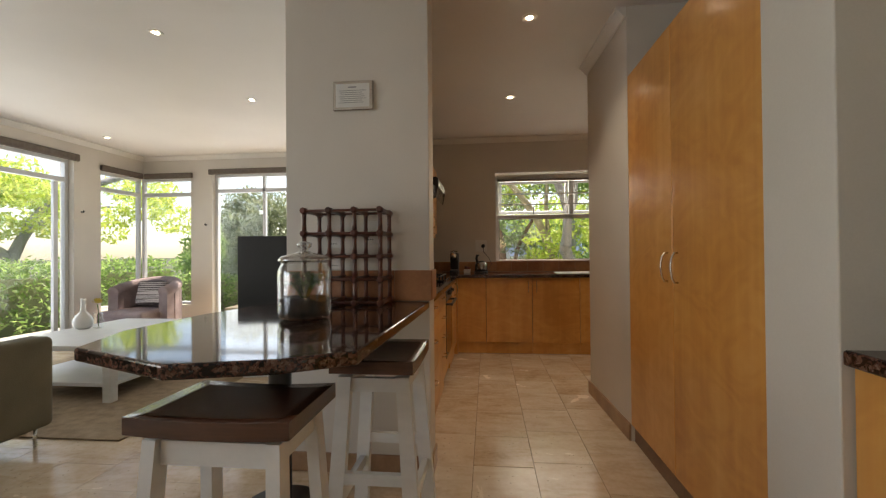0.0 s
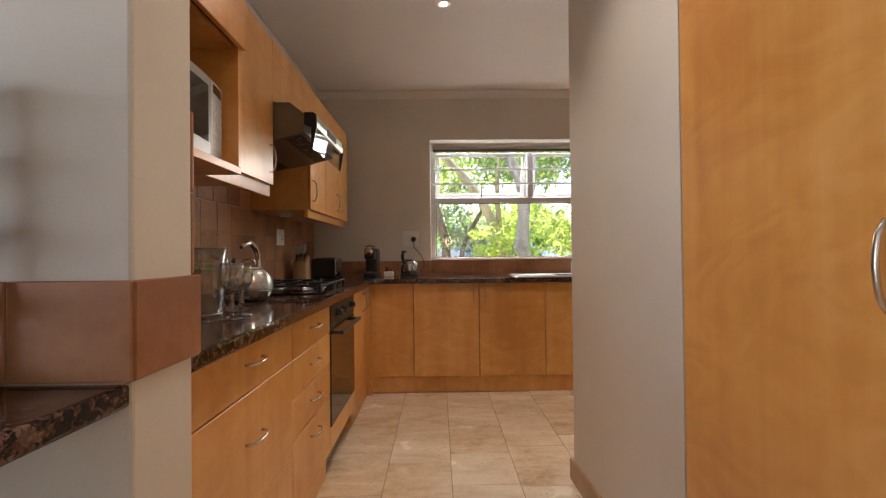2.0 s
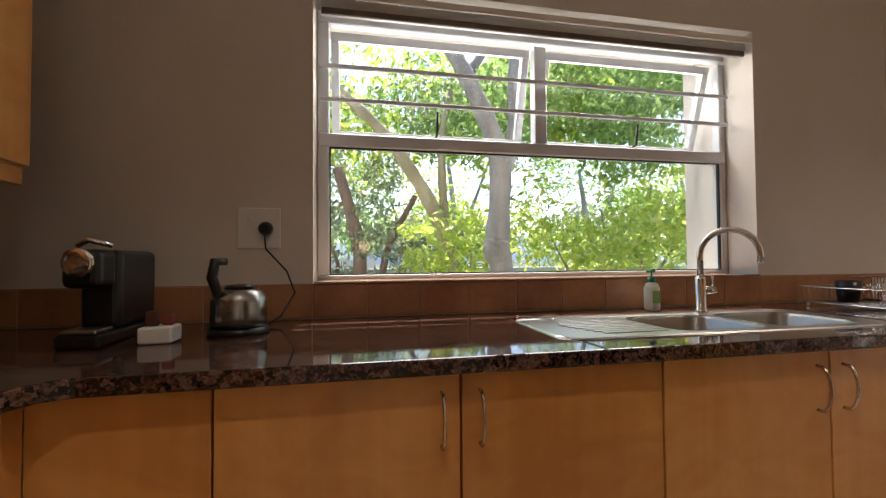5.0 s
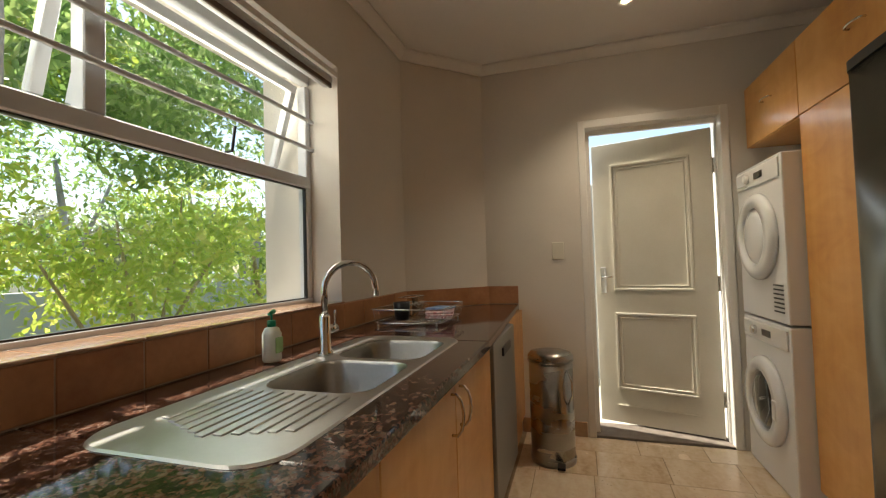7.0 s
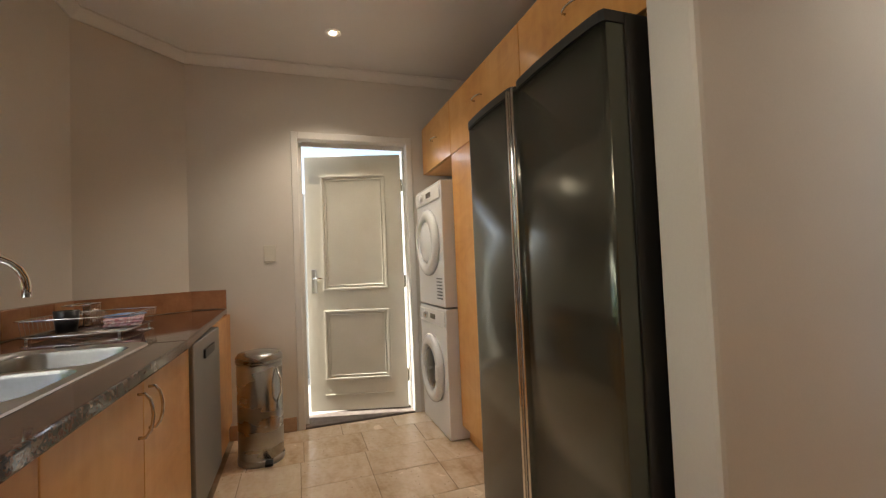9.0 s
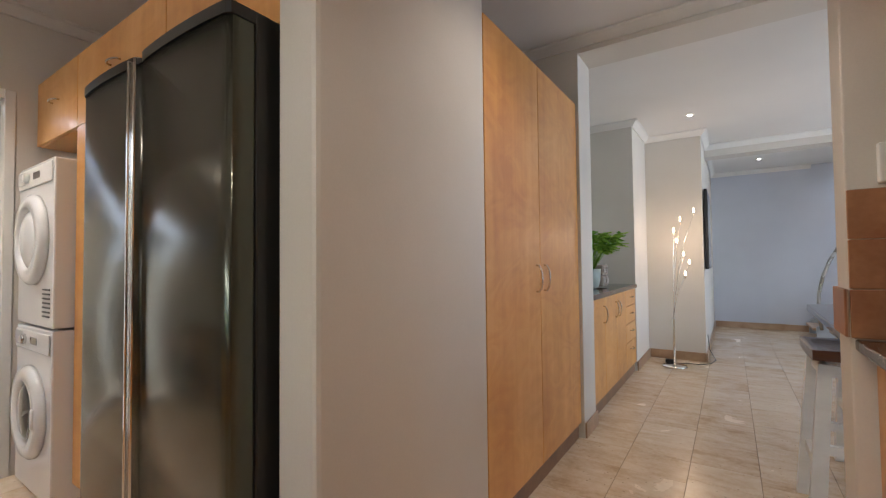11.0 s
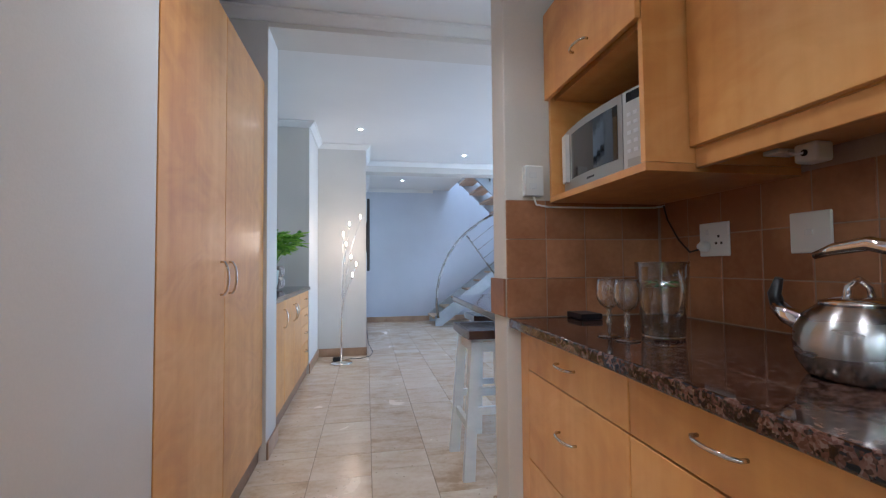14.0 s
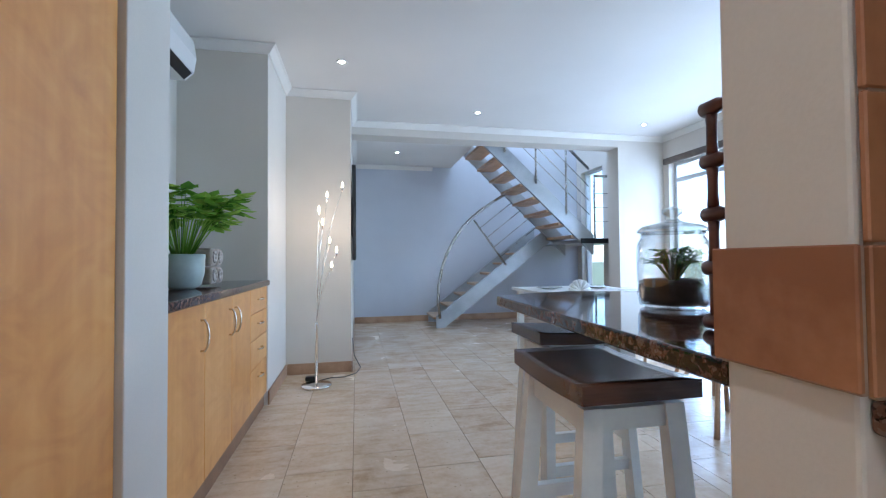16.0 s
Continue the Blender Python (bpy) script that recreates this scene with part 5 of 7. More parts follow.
solid("patio", cube(-5.6, -3.96, 0.5, 7.04, -0.3, -0.04), M_PAVE, "pale paved patio along the living room", "patio", kind="structure")
solid("garden_wall", cube(-3.1, 2.2, 14.6, 14.8, -0.5, 1.15, r=0.01), M_RENDER, "pale garden wall beyond the patio", "garden wall", kind="structure")
solid("yard_wall", cube(6.6, 6.8, 3.0, 7.5, -0.5, 2.0, r=0.01), M_RENDER, "bright rendered yard wall outside the back door", "garden wall", kind="structure")
solid("yard_paving", cube(5.07, 6.6, 3.0, 7.5, -0.3, -0.06), M_PAVE, "pale paving in the yard behind the kitchen", "patio", kind="structure")



# ---- bar, stools and what stands there ----
def stool(at, turn, seat_size=(0.30, 0.41), h=0.77):
    o = thing("bar_stool", (0, 0, 0), "tall white wooden bar stool with a dark dished wooden seat", "stool", "stools at the breakfast bar")
    w, d = seat_size
    bm = bmesh.new()
    nx, ny = 8, 10
    top = [[bm.verts.new(((i / nx - 0.5) * w, (j / ny - 0.5) * d, h - 0.008 * (1 - (2 * j / ny - 1) ** 2))) for j in range(ny + 1)] for i in range(nx + 1)]
    low = [[bm.verts.new((v.co.x, v.co.y, v.co.z - 0.042)) for v in row] for row in top]
    for i in range(nx):
        for j in range(ny):
            bm.faces.new((top[i][j], top[i + 1][j], top[i + 1][j + 1], top[i][j + 1])).smooth = True
            bm.faces.new((low[i][j], low[i][j + 1], low[i + 1][j + 1], low[i + 1][j]))
    for i in range(nx):
        bm.faces.new((top[i][0], low[i][0], low[i + 1][0], top[i + 1][0]))
        bm.faces.new((top[i][ny], top[i + 1][ny], low[i + 1][ny], low[i][ny]))
    for j in range(ny):
        bm.faces.new((top[0][j], top[0][j + 1], low[0][j + 1], low[0][j]))
        bm.faces.new((top[nx][j], low[nx][j], low[nx][j + 1], top[nx][j + 1]))
    part("seat", bm, M_DARKWOOD, o, "dark brown dished wooden seat")
    hw, hd, s = w / 2 - 0.045, d / 2 - 0.05, 0.05
    for sx in (-1, 1):
        for sy in (-1, 1):
            bm = bmesh.new()
            a = [(sx * hw + dx * 0.024, sy * hd + dy * 0.017, h - 0.062) for dx, dy in ((-1, -1), (1, -1), (1, 1), (-1, 1))]
            b = [(sx * (hw + s) + dx * 0.03, sy * (hd + s * 0.6) + dy * 0.018, 0.0) for dx, dy in ((-1, -1), (1, -1), (1, 1), (-1, 1))]
            A, B = [bm.verts.new(p) for p in a], [bm.verts.new(p) for p in b]
            bm.faces.new(A), bm.faces.new(B[::-1])
            for k in range(4):
                bm.faces.new((A[k], B[k], B[(k + 1) % 4], A[(k + 1) % 4]))
            bmesh.ops.recalc_face_normals(bm, faces=bm.faces)
            part("leg", bm, M_WHITEWOOD, o)
    for sx in (-1, 1):
        part("apron", cube(sx * hw - 0.011, sx * hw + 0.011, -hd + 0.02, hd - 0.02, h - 0.125, h - 0.066), M_WHITEWOOD, o)
        e = hw + s * 0.62
        part("stretcher", cube(sx * e - 0.012, sx * e + 0.012, -hd - 0.0, hd + 0.0, 0.235, 0.275), M_WHITEWOOD, o)
    for sy in (-1, 1):
        part("apron", cube(-hw + 0.02, hw - 0.02, sy * hd - 0.011, sy * hd + 0.011, h - 0.115, h - 0.066), M_WHITEWOOD, o)
        e = hd + s * 0.36
        part("stretcher", cube(-hw - 0.02, hw + 0.02, sy * e - 0.012, sy * e + 0.012, 0.33, 0.37), M_WHITEWOOD, o)
    o.matrix_world = Matrix.Translation(at) @ pose(0, 0, 0, 0, 0, turn)
    return o


first = stool((1.065, 2.455, 0), 0)
copy_thing(first, pose(0.82, 1.865, 0, 0, 0, 90))

# wine rack: posts and rails of dark wood
rk = thing("wine_rack", (0.775, 2.86, TOP), "mahogany-stained modular wine rack on the breakfast bar against the pillar", "wine rack")
xs_, zs_ = [0.602, 0.726, 0.850, 0.974], [0.917, 1.027, 1.137, 1.247, 1.357]
for x in xs_:
    for y in (2.765, 2.955):
        for z0, z1 in zip(zs_, zs_[1:]):
            part("post", lathe([(0.0115, 0), (0.010, 0.03), (0.010, 0.06), (0.0115, z1 - z0 - 0.028)], (x, y, z0 + 0.014), seg=10), M_REDWOOD, rk)
for x in xs_:
    for z in zs_:
        bm = turned(lathe([(0.010, 0), (0.0155, 0.006), (0.0155, 0.044), (0.011, 0.052), (0.011, 0.188), (0.0155, 0.196), (0.0155, 0.234), (0.010, 0.24)], seg=12), Matrix.Translation((x, 2.74, z)) @ pose(0, 0, 0, -90, 0, 0))
        part("rail", bm, M_REDWOOD, rk)
for y in (2.765, 2.955):
    for z in zs_:
        part("cross_rail", tube([(xs_[0], y, z), (xs_[-1], y, z)], 0.0065, seg=8), M_REDWOOD, rk)

M_GLASS = glassy("solid_clear_glass", (0.985, 0.99, 0.987), gloss=0.10, edge=2.0)

# terrarium
M_LID = glassy("lid_glass", (0.88, 0.90, 0.895), gloss=0.22, edge=1.4)
tj = thing("glass_jar_terrarium", (0.765, 2.395, TOP), "large lidded glass jar with dark soil and small green plants", "terrarium")
outer = [(0.078, 0.001), (0.094, 0.008), (0.100, 0.03), (0.101, 0.17), (0.097, 0.195), (0.088, 0.208), (0.088, 0.22)]
inner = [(r - 0.004, z + 0.003) for r, z in outer[1:]][::-1]
jar = part("jar", lathe(outer + inner, (0.765, 2.395, TOP), seg=40), M_GLASS, tj, "thick clear glass jar")
jar.visible_shadow = False
lid = part("lid", lathe([(0.096, 0.222), (0.1, 0.228), (0.085, 0.242), (0.03, 0.256), (0.018, 0.262), (0.016, 0.27), (0.028, 0.28), (0.028, 0.292), (0.012, 0.299)], (0.765, 2.395, TOP), seg=32), M_LID, tj, "domed glass lid with a knob")
lid.visible_shadow = False
M_SOIL = surface("dark_soil", (0.008, 0.006, 0.005), (0.03, 0.022, 0.016), 0.95, (30, 30, 30), 200, 0.8)
part("soil", lathe([(0.086, 0.014), (0.094, 0.034), (0.095, 0.075), (0.08, 0.085), (0.02, 0.08)], (0.765, 2.395, TOP), seg=28), M_SOIL, tj, "dark soil")
M_PLANT = leaf_material("house_plant_leaves", (0.03, 0.08, 0.02), (0.07, 0.18, 0.035), (0.16, 0.30, 0.06))


def sprout(rng, base, n, spread, height, leaf, mat, parent, name="foliage", fingers=1, stems=True):
    """Thin bent stems that carry leaves of several fingers."""
    bm = bmesh.new()
    for _ in range(n):
        a, s = rng.uniform(0, math.tau), rng.uniform(0.25, 1) * spread
        h = height * rng.uniform(0.55, 1.0)
        tip = Vector((base[0] + math.cos(a) * s, base[1] + math.sin(a) * s, base[2] + h))
        root = Vector((base[0] + math.cos(a) * s * 0.15, base[1] + math.sin(a) * s * 0.15, base[2]))
        mid = root.lerp(tip, 0.55) + Vector((0, 0, h * 0.16))
        if stems:
            tube([root, mid, tip], [0.0028, 0.0022, 0.0012], bm, seg=5)
        for k in range(fingers):
            b = a + (k - (fingers - 1) / 2) * 0.6
            L = leaf * rng.uniform(0.7, 1.1) * (1 - 0.12 * abs(k - (fingers - 1) / 2))
            u = Vector((math.cos(b), math.sin(b), rng.uniform(-0.75, 0.15))).normalized()
            w = u.cross(Vector((0, 0, 1))).normalized() * L * 0.2
            up = u.cross(w).normalized() * L * 0.05
            p = [tip, tip + u * L * 0.3 + w + up, tip + u * L * 0.7 + w * 1.2, tip + u * L - up * 2, tip + u * L * 0.7 - w * 1.2, tip + u * L * 0.3 - w + up]
            vs = [bm.verts.new(q) for q in p]
            bm.faces.new((vs[0], vs[1], vs[2], vs[3]))
            bm.faces.new((vs[0], vs[3], vs[4], vs[5]))
    return tagged(part(name, bm, mat, parent), kind="stuff")


sprout(np.random.default_rng(2), (0.765, 2.395, TOP + 0.08), 46, 0.07, 0.10, 0.034, M_PLANT, tj, fingers=3)

# picture on the pillar
pf = thing("framed_notice", (0.777, 2.99, 1.98), "small silver-framed printed notice on the pillar", "picture")
part("frame", cube(0.672, 0.885, 2.975, 2.9945, 1.905, 2.06, r=0.003, seg=1), M_NICKEL, pf, "silver frame")
part("sheet", cube(0.688, 0.869, 2.9725, 2.9748, 1.921, 2.044), plain("notice_paper", (0.70, 0.70, 0.67), 0.7), pf, "white paper")
M_INK = plain("grey_print", (0.25, 0.25, 0.25), 0.8)
part("heading", cube(0.755, 0.80, 2.9715, 2.9723, 2.022, 2.028), M_INK, pf)
for i in range(7):
    part("text_line", cube(0.705 + (i % 3) * 0.005, 0.852 - (i * 7 % 4) * 0.007, 2.9715, 2.9723, 2.006 - i * 0.0105, 2.0085 - i * 0.0105), M_INK, pf)
for x0, x1, z0, z1 in ((0.64, 0.712, 1.18, 1.265), (0.838, 0.922, 1.20, 1.322), (0.645, 0.705, 1.065, 1.13)):
    sp = thing("wall_socket", ((x0 + x1) / 2, 2.994, z0), "white wall socket plate behind the wine rack", "socket", "sockets behind the wine rack")
    part("plate", cube(x0, x1, 2.984, 2.9945, z0, z1, r=0.003, seg=1), M_PLASTIC, sp)
    part("switch", cube(x1 - 0.022, x1 - 0.010, 2.980, 2.9838, z1 - 0.03, z1 - 0.012, r=0.001, seg=1), M_WHITE, sp)
    for k in range(3):
        part("socket_hole", cube(x0 + 0.014 + 0.012 * k, x0 + 0.019 + 0.012 * k, 2.983, 2.9838, z0 + 0.02, z0 + 0.026), M_BLACK, sp)
for at, way in (((-3.749, 5.84, 1.72), (1, 0)), ((-2.72, 6.849, 1.60), (0, -1))):
    hk = thing("blind_cord_hook", at, "small dark hook on the white living room wall", "hook", "blind cord hooks")
    a = Vector(at)
    part("hook", tube([a, a + Vector((way[0] * 0.03, way[1] * 0.03, 0)), a + Vector((way[0] * 0.035, way[1] * 0.035, 0.02))], 0.012, seg=10), M_BLACK, hk)

# ---- kitchen things ----
M_HOOD = surface("smoky_steel", (0.16, 0.155, 0.15), (0.22, 0.215, 0.21), 0.35, (3, 3, 9), 90, 0.04, metal=0.8)
hood = thing("extractor_hood", (0.75, 4.75, 1.63), "slim steel extractor hood with a glass visor under the cabinet", "extractor hood")
part("body", prism([(KL + 0.013, 1.60), (0.85, 1.668), (1.0, 1.708), (1.0, 1.80), (0.93, 1.855), (KL + 0.013, 1.855)], 4.446, 5.05, axis="y"), M_HOOD, hood, "brushed steel body")
part("filter", prism([(0.52, 1.604), (0.98, 1.697), (0.98, 1.701), (0.52, 1.609)], 4.48, 5.02, axis="y"), surface("speckled_filter", (0.02, 0.02, 0.02), (0.20, 0.19, 0.18), 0.5, (40, 40, 40), 60, 0.5, metal=0.6, spread=(0.5, 0.6)), hood, "perforated grey filter")
part("visor", prism([(1.040, 1.63), (1.056, 1.736), (1.0515, 1.736), (1.0355, 1.63)], 4.455, 5.041, axis="y"), M_CLEAR, hood, "clear glass visor")
part("front_rail", prism([(1.0405, 1.737), (1.058, 1.737), (1.062, 1.76), (1.055, 1.80), (1.0405, 1.80)], 4.455, 5.041, axis="y"), plain("pale_green_aluminium", (0.50, 0.56, 0.54), 0.3, 0.6), hood, "pale aluminium rail on the visor")
part("switch_panel", cube(1.0605, 1.0635, 4.66, 4.86, 1.745, 1.785, r=0.001, seg=1), M_BLACK, hood)
for y0, y1 in ((4.446, 4.4545), (5.0415, 5.05)):
    part("end_cap", prism([(1.001, 1.745), (1.036, 1.728), (1.033, 1.63), (1.042, 1.625), (1.064, 1.74), (1.060, 1.795), (1.045, 1.806), (1.001, 1.806)], y0, y1, axis="y"), M_BLACK, hood, "black visor end cap")

hob = thing("gas_hob", (0.80, 4.75, TOP), "black glass gas hob with four burners and cast pan supports", "hob")
part("glass_top", cube(0.55, 1.10, 4.46, 5.04, TOP + 0.0005, TOP + 0.008, r=0.003), M_BGLASS, hob, "black glass hob plate")
for x in (0.70, 0.94):
    for y in (4.61, 4.89):
        b = part("burner", lathe([(0.05, 0.0085), (0.048, 0.016), (0.035, 0.018), (0.035, 0.026), (0.028, 0.03), (0.004, 0.03)], (x, y, TOP), seg=24), M_STEEL, hob)
        part("burner_cap", lathe([(0.03, 0.0305), (0.03, 0.036), (0.024, 0.039), (0.003, 0.039)], (x, y, TOP), seg=20), M_IRON, b)
for y0, y1 in ((4.48, 4.745), (4.755, 5.02)):
    bm = bmesh.new()
    z = TOP + 0.045
    for a in ((0.585, 0.60, y0, y1), (1.055, 1.07, y0, y1), (0.60, 1.055, y0, y0 + 0.012), (0.60, 1.055, y1 - 0.012, y1), (0.815, 0.827, y0 + 0.012, y1 - 0.012)):
        box(bm, *a, z - 0.01, z, r=0.002, seg=1)
    ym = (y0 + y1) / 2
    for x in (0.70, 0.94):
        box(bm, x - 0.005, x + 0.005, y0 + 0.013, ym - 0.03, z - 0.009, z + 0.003)
        box(bm, x - 0.005, x + 0.005, ym + 0.03, y1 - 0.013, z - 0.009, z + 0.003)
        box(bm, x - 0.095, x - 0.03, ym - 0.005, ym + 0.005, z - 0.009, z + 0.003)
        box(bm, x + 0.03, x + 0.095, ym - 0.005, ym + 0.005, z - 0.009, z + 0.003)
    for x in (0.592, 1.062):
        for y in (y0 + 0.006, y1 - 0.006):
            box(bm, x - 0.006, x + 0.006, y - 0.005, y + 0.005, TOP + 0.009, z - 0.0105)
    part("pan_support", bm, M_IRON, hob)

kx, ky = 0.832, 4.195
ket = thing("stovetop_kettle", (kx, ky, TOP), "round brushed steel stovetop kettle with an arched handle", "kettle")
part("body", lathe([(0.070, 0.001), (0.082, 0.006), (0.097, 0.032), (0.1025, 0.062), (0.0985, 0.092), (0.084, 0.12), (0.064, 0.136), (0.06, 0.139)], (kx, ky, TOP), seg=48), M_KETTLE, ket, "brushed steel kettle body")
part("lid", lathe([(0.062, 0.1385), (0.06, 0.145), (0.03, 0.153), (0.004, 0.155)], (kx, ky, TOP), seg=32), M_CHROME, ket)
part("lid_grip", tube([(kx - 0.03, ky, TOP + 0.15), (kx - 0.026, ky, TOP + 0.172), (kx, ky, TOP + 0.186), (kx + 0.026, ky, TOP + 0.172), (kx + 0.03, ky, TOP + 0.15)], 0.0065), M_CHROME, ket)
sd = Vector((0.06, -1.0, 0)).normalized()
P0 = Vector((kx, ky, TOP))
part("spout", tube([P0 + sd * 0.075 + Vector((0, 0, 0.085)), P0 + sd * 0.135 + Vector((0, 0, 0.105)), P0 + sd * 0.158 + Vector((0, 0, 0.125))], [0.026, 0.019, 0.016], seg=14), M_CHROME, ket, "chrome spout")
part("whistle", tube([P0 + sd * 0.156 + Vector((0, 0, 0.127)), P0 + sd * 0.162 + Vector((0, 0, 0.15)), P0 + sd * 0.15 + Vector((0, 0, 0.185))], [0.014, 0.013, 0.008], seg=12), M_BLACK, ket, "black whistle lever")
hpts = [P0 - sd * 0.092 + Vector((0, 0, 0.095)), P0 - sd * 0.125 + Vector((0, 0, 0.15)), P0 - sd * 0.115 + Vector((0, 0, 0.2)), P0 - sd * 0.075 + Vector((0, 0, 0.236)), P0 - sd * 0.02 + Vector((0, 0, 0.252)), P0 + sd * 0.04 + Vector((0, 0, 0.244)), P0 + sd * 0.075 + Vector((0, 0, 0.232))]
part("handle", tube(hpts, [0.010, 0.012, 0.013, 0.014, 0.014, 0.012, 0.008], seg=16), M_CHROME, ket, "arched chrome handle")

kb_ = thing("knife_block", (0.58, 5.73, TOP), "pale wooden knife block with steel-handled knives", "knife block")
part("block", prism([(5.67, TOP + 0.001), (5.79, TOP + 0.001), (5.76, TOP + 0.19), (5.67, TOP + 0.14)], 0.53, 0.63, axis="x"), wood_material("pale_block_wood", (0.42, 0.25, 0.11), (0.56, 0.36, 0.18), (0.64, 0.44, 0.25)), kb_)
for i in range(3):
    for j in range(2):
        b = Vector((0.55 + i * 0.03, 5.695 + j * 0.035, TOP + 0.155 + j * 0.02))
        part("knife_handle", tube([b, b + Vector((0, -0.02, 0.10 + 0.01 * i))], [0.007, 0.009], seg=8), M_STEEL, kb_)
to = thing("toaster", (0.66, 5.75, TOP), "rounded steel and black two-slot toaster", "toaster")
part("body", cube(0.62, 0.82, 5.85, 6.12, TOP + 0.012, TOP + 0.17, r=0.035, seg=4), M_STEEL, to)
part("end_cap", cube(0.625, 0.815, 5.835, 5.8495, TOP + 0.015, TOP + 0.16, r=0.004, seg=1), M_BLACK, to)
part("base", cube(0.63, 0.81, 5.86, 6.11, TOP + 0.001, TOP + 0.0115), M_BLACK, to)
part("slot", cube(0.68, 0.70, 5.89, 6.08, TOP + 0.1705, TOP + 0.172), M_BLACK, to)
part("slot", cube(0.74, 0.76, 5.89, 6.08, TOP + 0.1705, TOP + 0.172), M_BLACK, to)
cm = thing("capsule_coffee_machine", (1.07, 6.12, TOP), "slim black capsule coffee machine with a round chrome face", "coffee machine")
part("base", cube(1.02, 1.12, 5.98, 6.30, TOP + 0.001, TOP + 0.035, r=0.008), M_BLACK, cm)
part("body", cube(1.02, 1.12, 6.08, 6.30, TOP + 0.0355, TOP + 0.25, r=0.02, seg=3), M_BLACK, cm)
part("head", cube(1.025, 1.115, 5.99, 6.079, TOP + 0.15, TOP + 0.25, r=0.02, seg=3), M_BLACK, cm)
part("round_face", turned(lathe([(0.036, 0), (0.036, 0.006), (0.028, 0.009), (0.003, 0.01)], seg=24), Matrix.Translation((1.07, 5.989, TOP + 0.215)) @ pose(0, 0, 0, 90, 0, 0)), M_CHROME, cm)
part("lever", tube([(1.03, 6.06, TOP + 0.262), (1.07, 6.03, TOP + 0.275), (1.11, 6.06, TOP + 0.262)], 0.008), M_CHROME, cm)
part("drip_tray", cube(1.03, 1.11, 5.985, 6.07, TOP + 0.0355, TOP + 0.046, r=0.003, seg=1), M_STEEL, cm)
sc = thing("sachet_holder", (1.23, 6.05, TOP), "small white holder with dark sachets beside the coffee machine", "holder")
part("tray", cube(1.19, 1.27, 6.01, 6.09, TOP + 0.001, TOP + 0.045, r=0.006), M_PLASTIC, sc)
part("sachet", cube(1.20, 1.23, 6.03, 6.05, TOP + 0.0455, TOP + 0.085, r=0.004), plain("brown_sachet", (0.10, 0.04, 0.03), 0.5), sc)
part("sachet", cube(1.235, 1.262, 6.045, 6.065, TOP + 0.0455, TOP + 0.075, r=0.004), plain("red_sachet", (0.25, 0.06, 0.05), 0.5), sc)
ek = thing("electric_kettle", (1.40, 6.16, TOP), "short steel electric kettle with a black upright handle on its base", "kettle")
part("base", lathe([(0.085, 0.001), (0.088, 0.012), (0.08, 0.02)], (1.40, 6.16, TOP), seg=28), M_BLACK, ek)
part("body", lathe([(0.078, 0.021), (0.08, 0.05), (0.078, 0.10), (0.066, 0.125), (0.04, 0.135)], (1.40, 6.16, TOP), seg=32), M_STEEL, ek)
part("handle", tube([(1.36, 6.12, TOP + 0.10), (1.345, 6.09, TOP + 0.17), (1.35, 6.10, TOP + 0.215), (1.375, 6.12, TOP + 0.215)], [0.014, 0.015, 0.015, 0.011], seg=10), M_BLACK, ek)
part("lid", lathe([(0.042, 0.1355), (0.036, 0.145), (0.004, 0.148)], (1.40, 6.16, TOP), seg=24), M_BLACK, ek)


def socket(name, axis, plane, out, u, z, w=0.075, h=0.075, label="white wall socket", plugged=None, cover=False):
    def b(u0, u1, d0, d1, z0, z1, r=0.002):
        lo, hi = sorted((plane + out * d0, plane + out * d1))
        return cube(*((u0, u1, lo, hi) if axis == "x" else (lo, hi, u0, u1)), z0, z1, r=r, seg=1)

    at = (u, plane, z) if axis == "x" else (plane, u, z)
    o = thing(name, at, label, "socket")
    part("plate", b(u - w, u + w, 0.0, 0.009, z - h, z + h, 0.003), M_PLASTIC, o)
    if not cover:
        for du, dz in ((0, 0.02), (-0.012, -0.005), (0.012, -0.005)):
            part("socket_hole", b(u + w * 0.35 + du - 0.0045, u + w * 0.35 + du + 0.0045, 0.0092, 0.0102, z - h * 0.15 + dz - 0.0045, z - h * 0.15 + dz + 0.0045, 0), M_BLACK, o)
        part("switch", b(u - w * 0.5, u - w * 0.25, 0.0092, 0.013, z + h * 0.3, z + h * 0.6), M_WHITE, o)
    else:
        part("switch", b(u - w * 0.2, u + w * 0.2, 0.0092, 0.014, z - h * 0.15, z + h * 0.15), M_WHITE, o)
    return o


s1 = socket("wall_socket", "x", 6.44, -1, 1.40, 1.237, label="white wall socket with a black plug beside the window")
part("plug", turned(lathe([(0.026, 0), (0.024, 0.02), (0.012, 0.04)], seg=16), Matrix.Translation((1.425, 6.429, 1.235)) @ pose(0, 0, 0, 90, 0, 0)), M_BLACK, s1, "black plug")
part("cable", tube([(1.425, 6.395, 1.23), (1.43, 6.40, 1.16), (1.50, 6.41, 1.08), (1.53, 6.40, 1.0), (1.49, 6.35, 0.925), (1.46, 6.25, 0.905)], 0.0035, seg=6), M_BLACK, s1, "black cable")
s2 = socket("wall_socket", "y", KL + 0.0125, 1, 3.472, 1.205, 0.068, 0.062, "white wall socket with a white plug on the tiles")
part("plug", turned(lathe([(0.02, 0), (0.02, 0.02), (0.009, 0.036)], seg=14), Matrix.Translation((KL + 0.024, 3.442, 1.18)) @ pose(0, 0, 0, 0, 90, 0)), M_PLASTIC, s2)
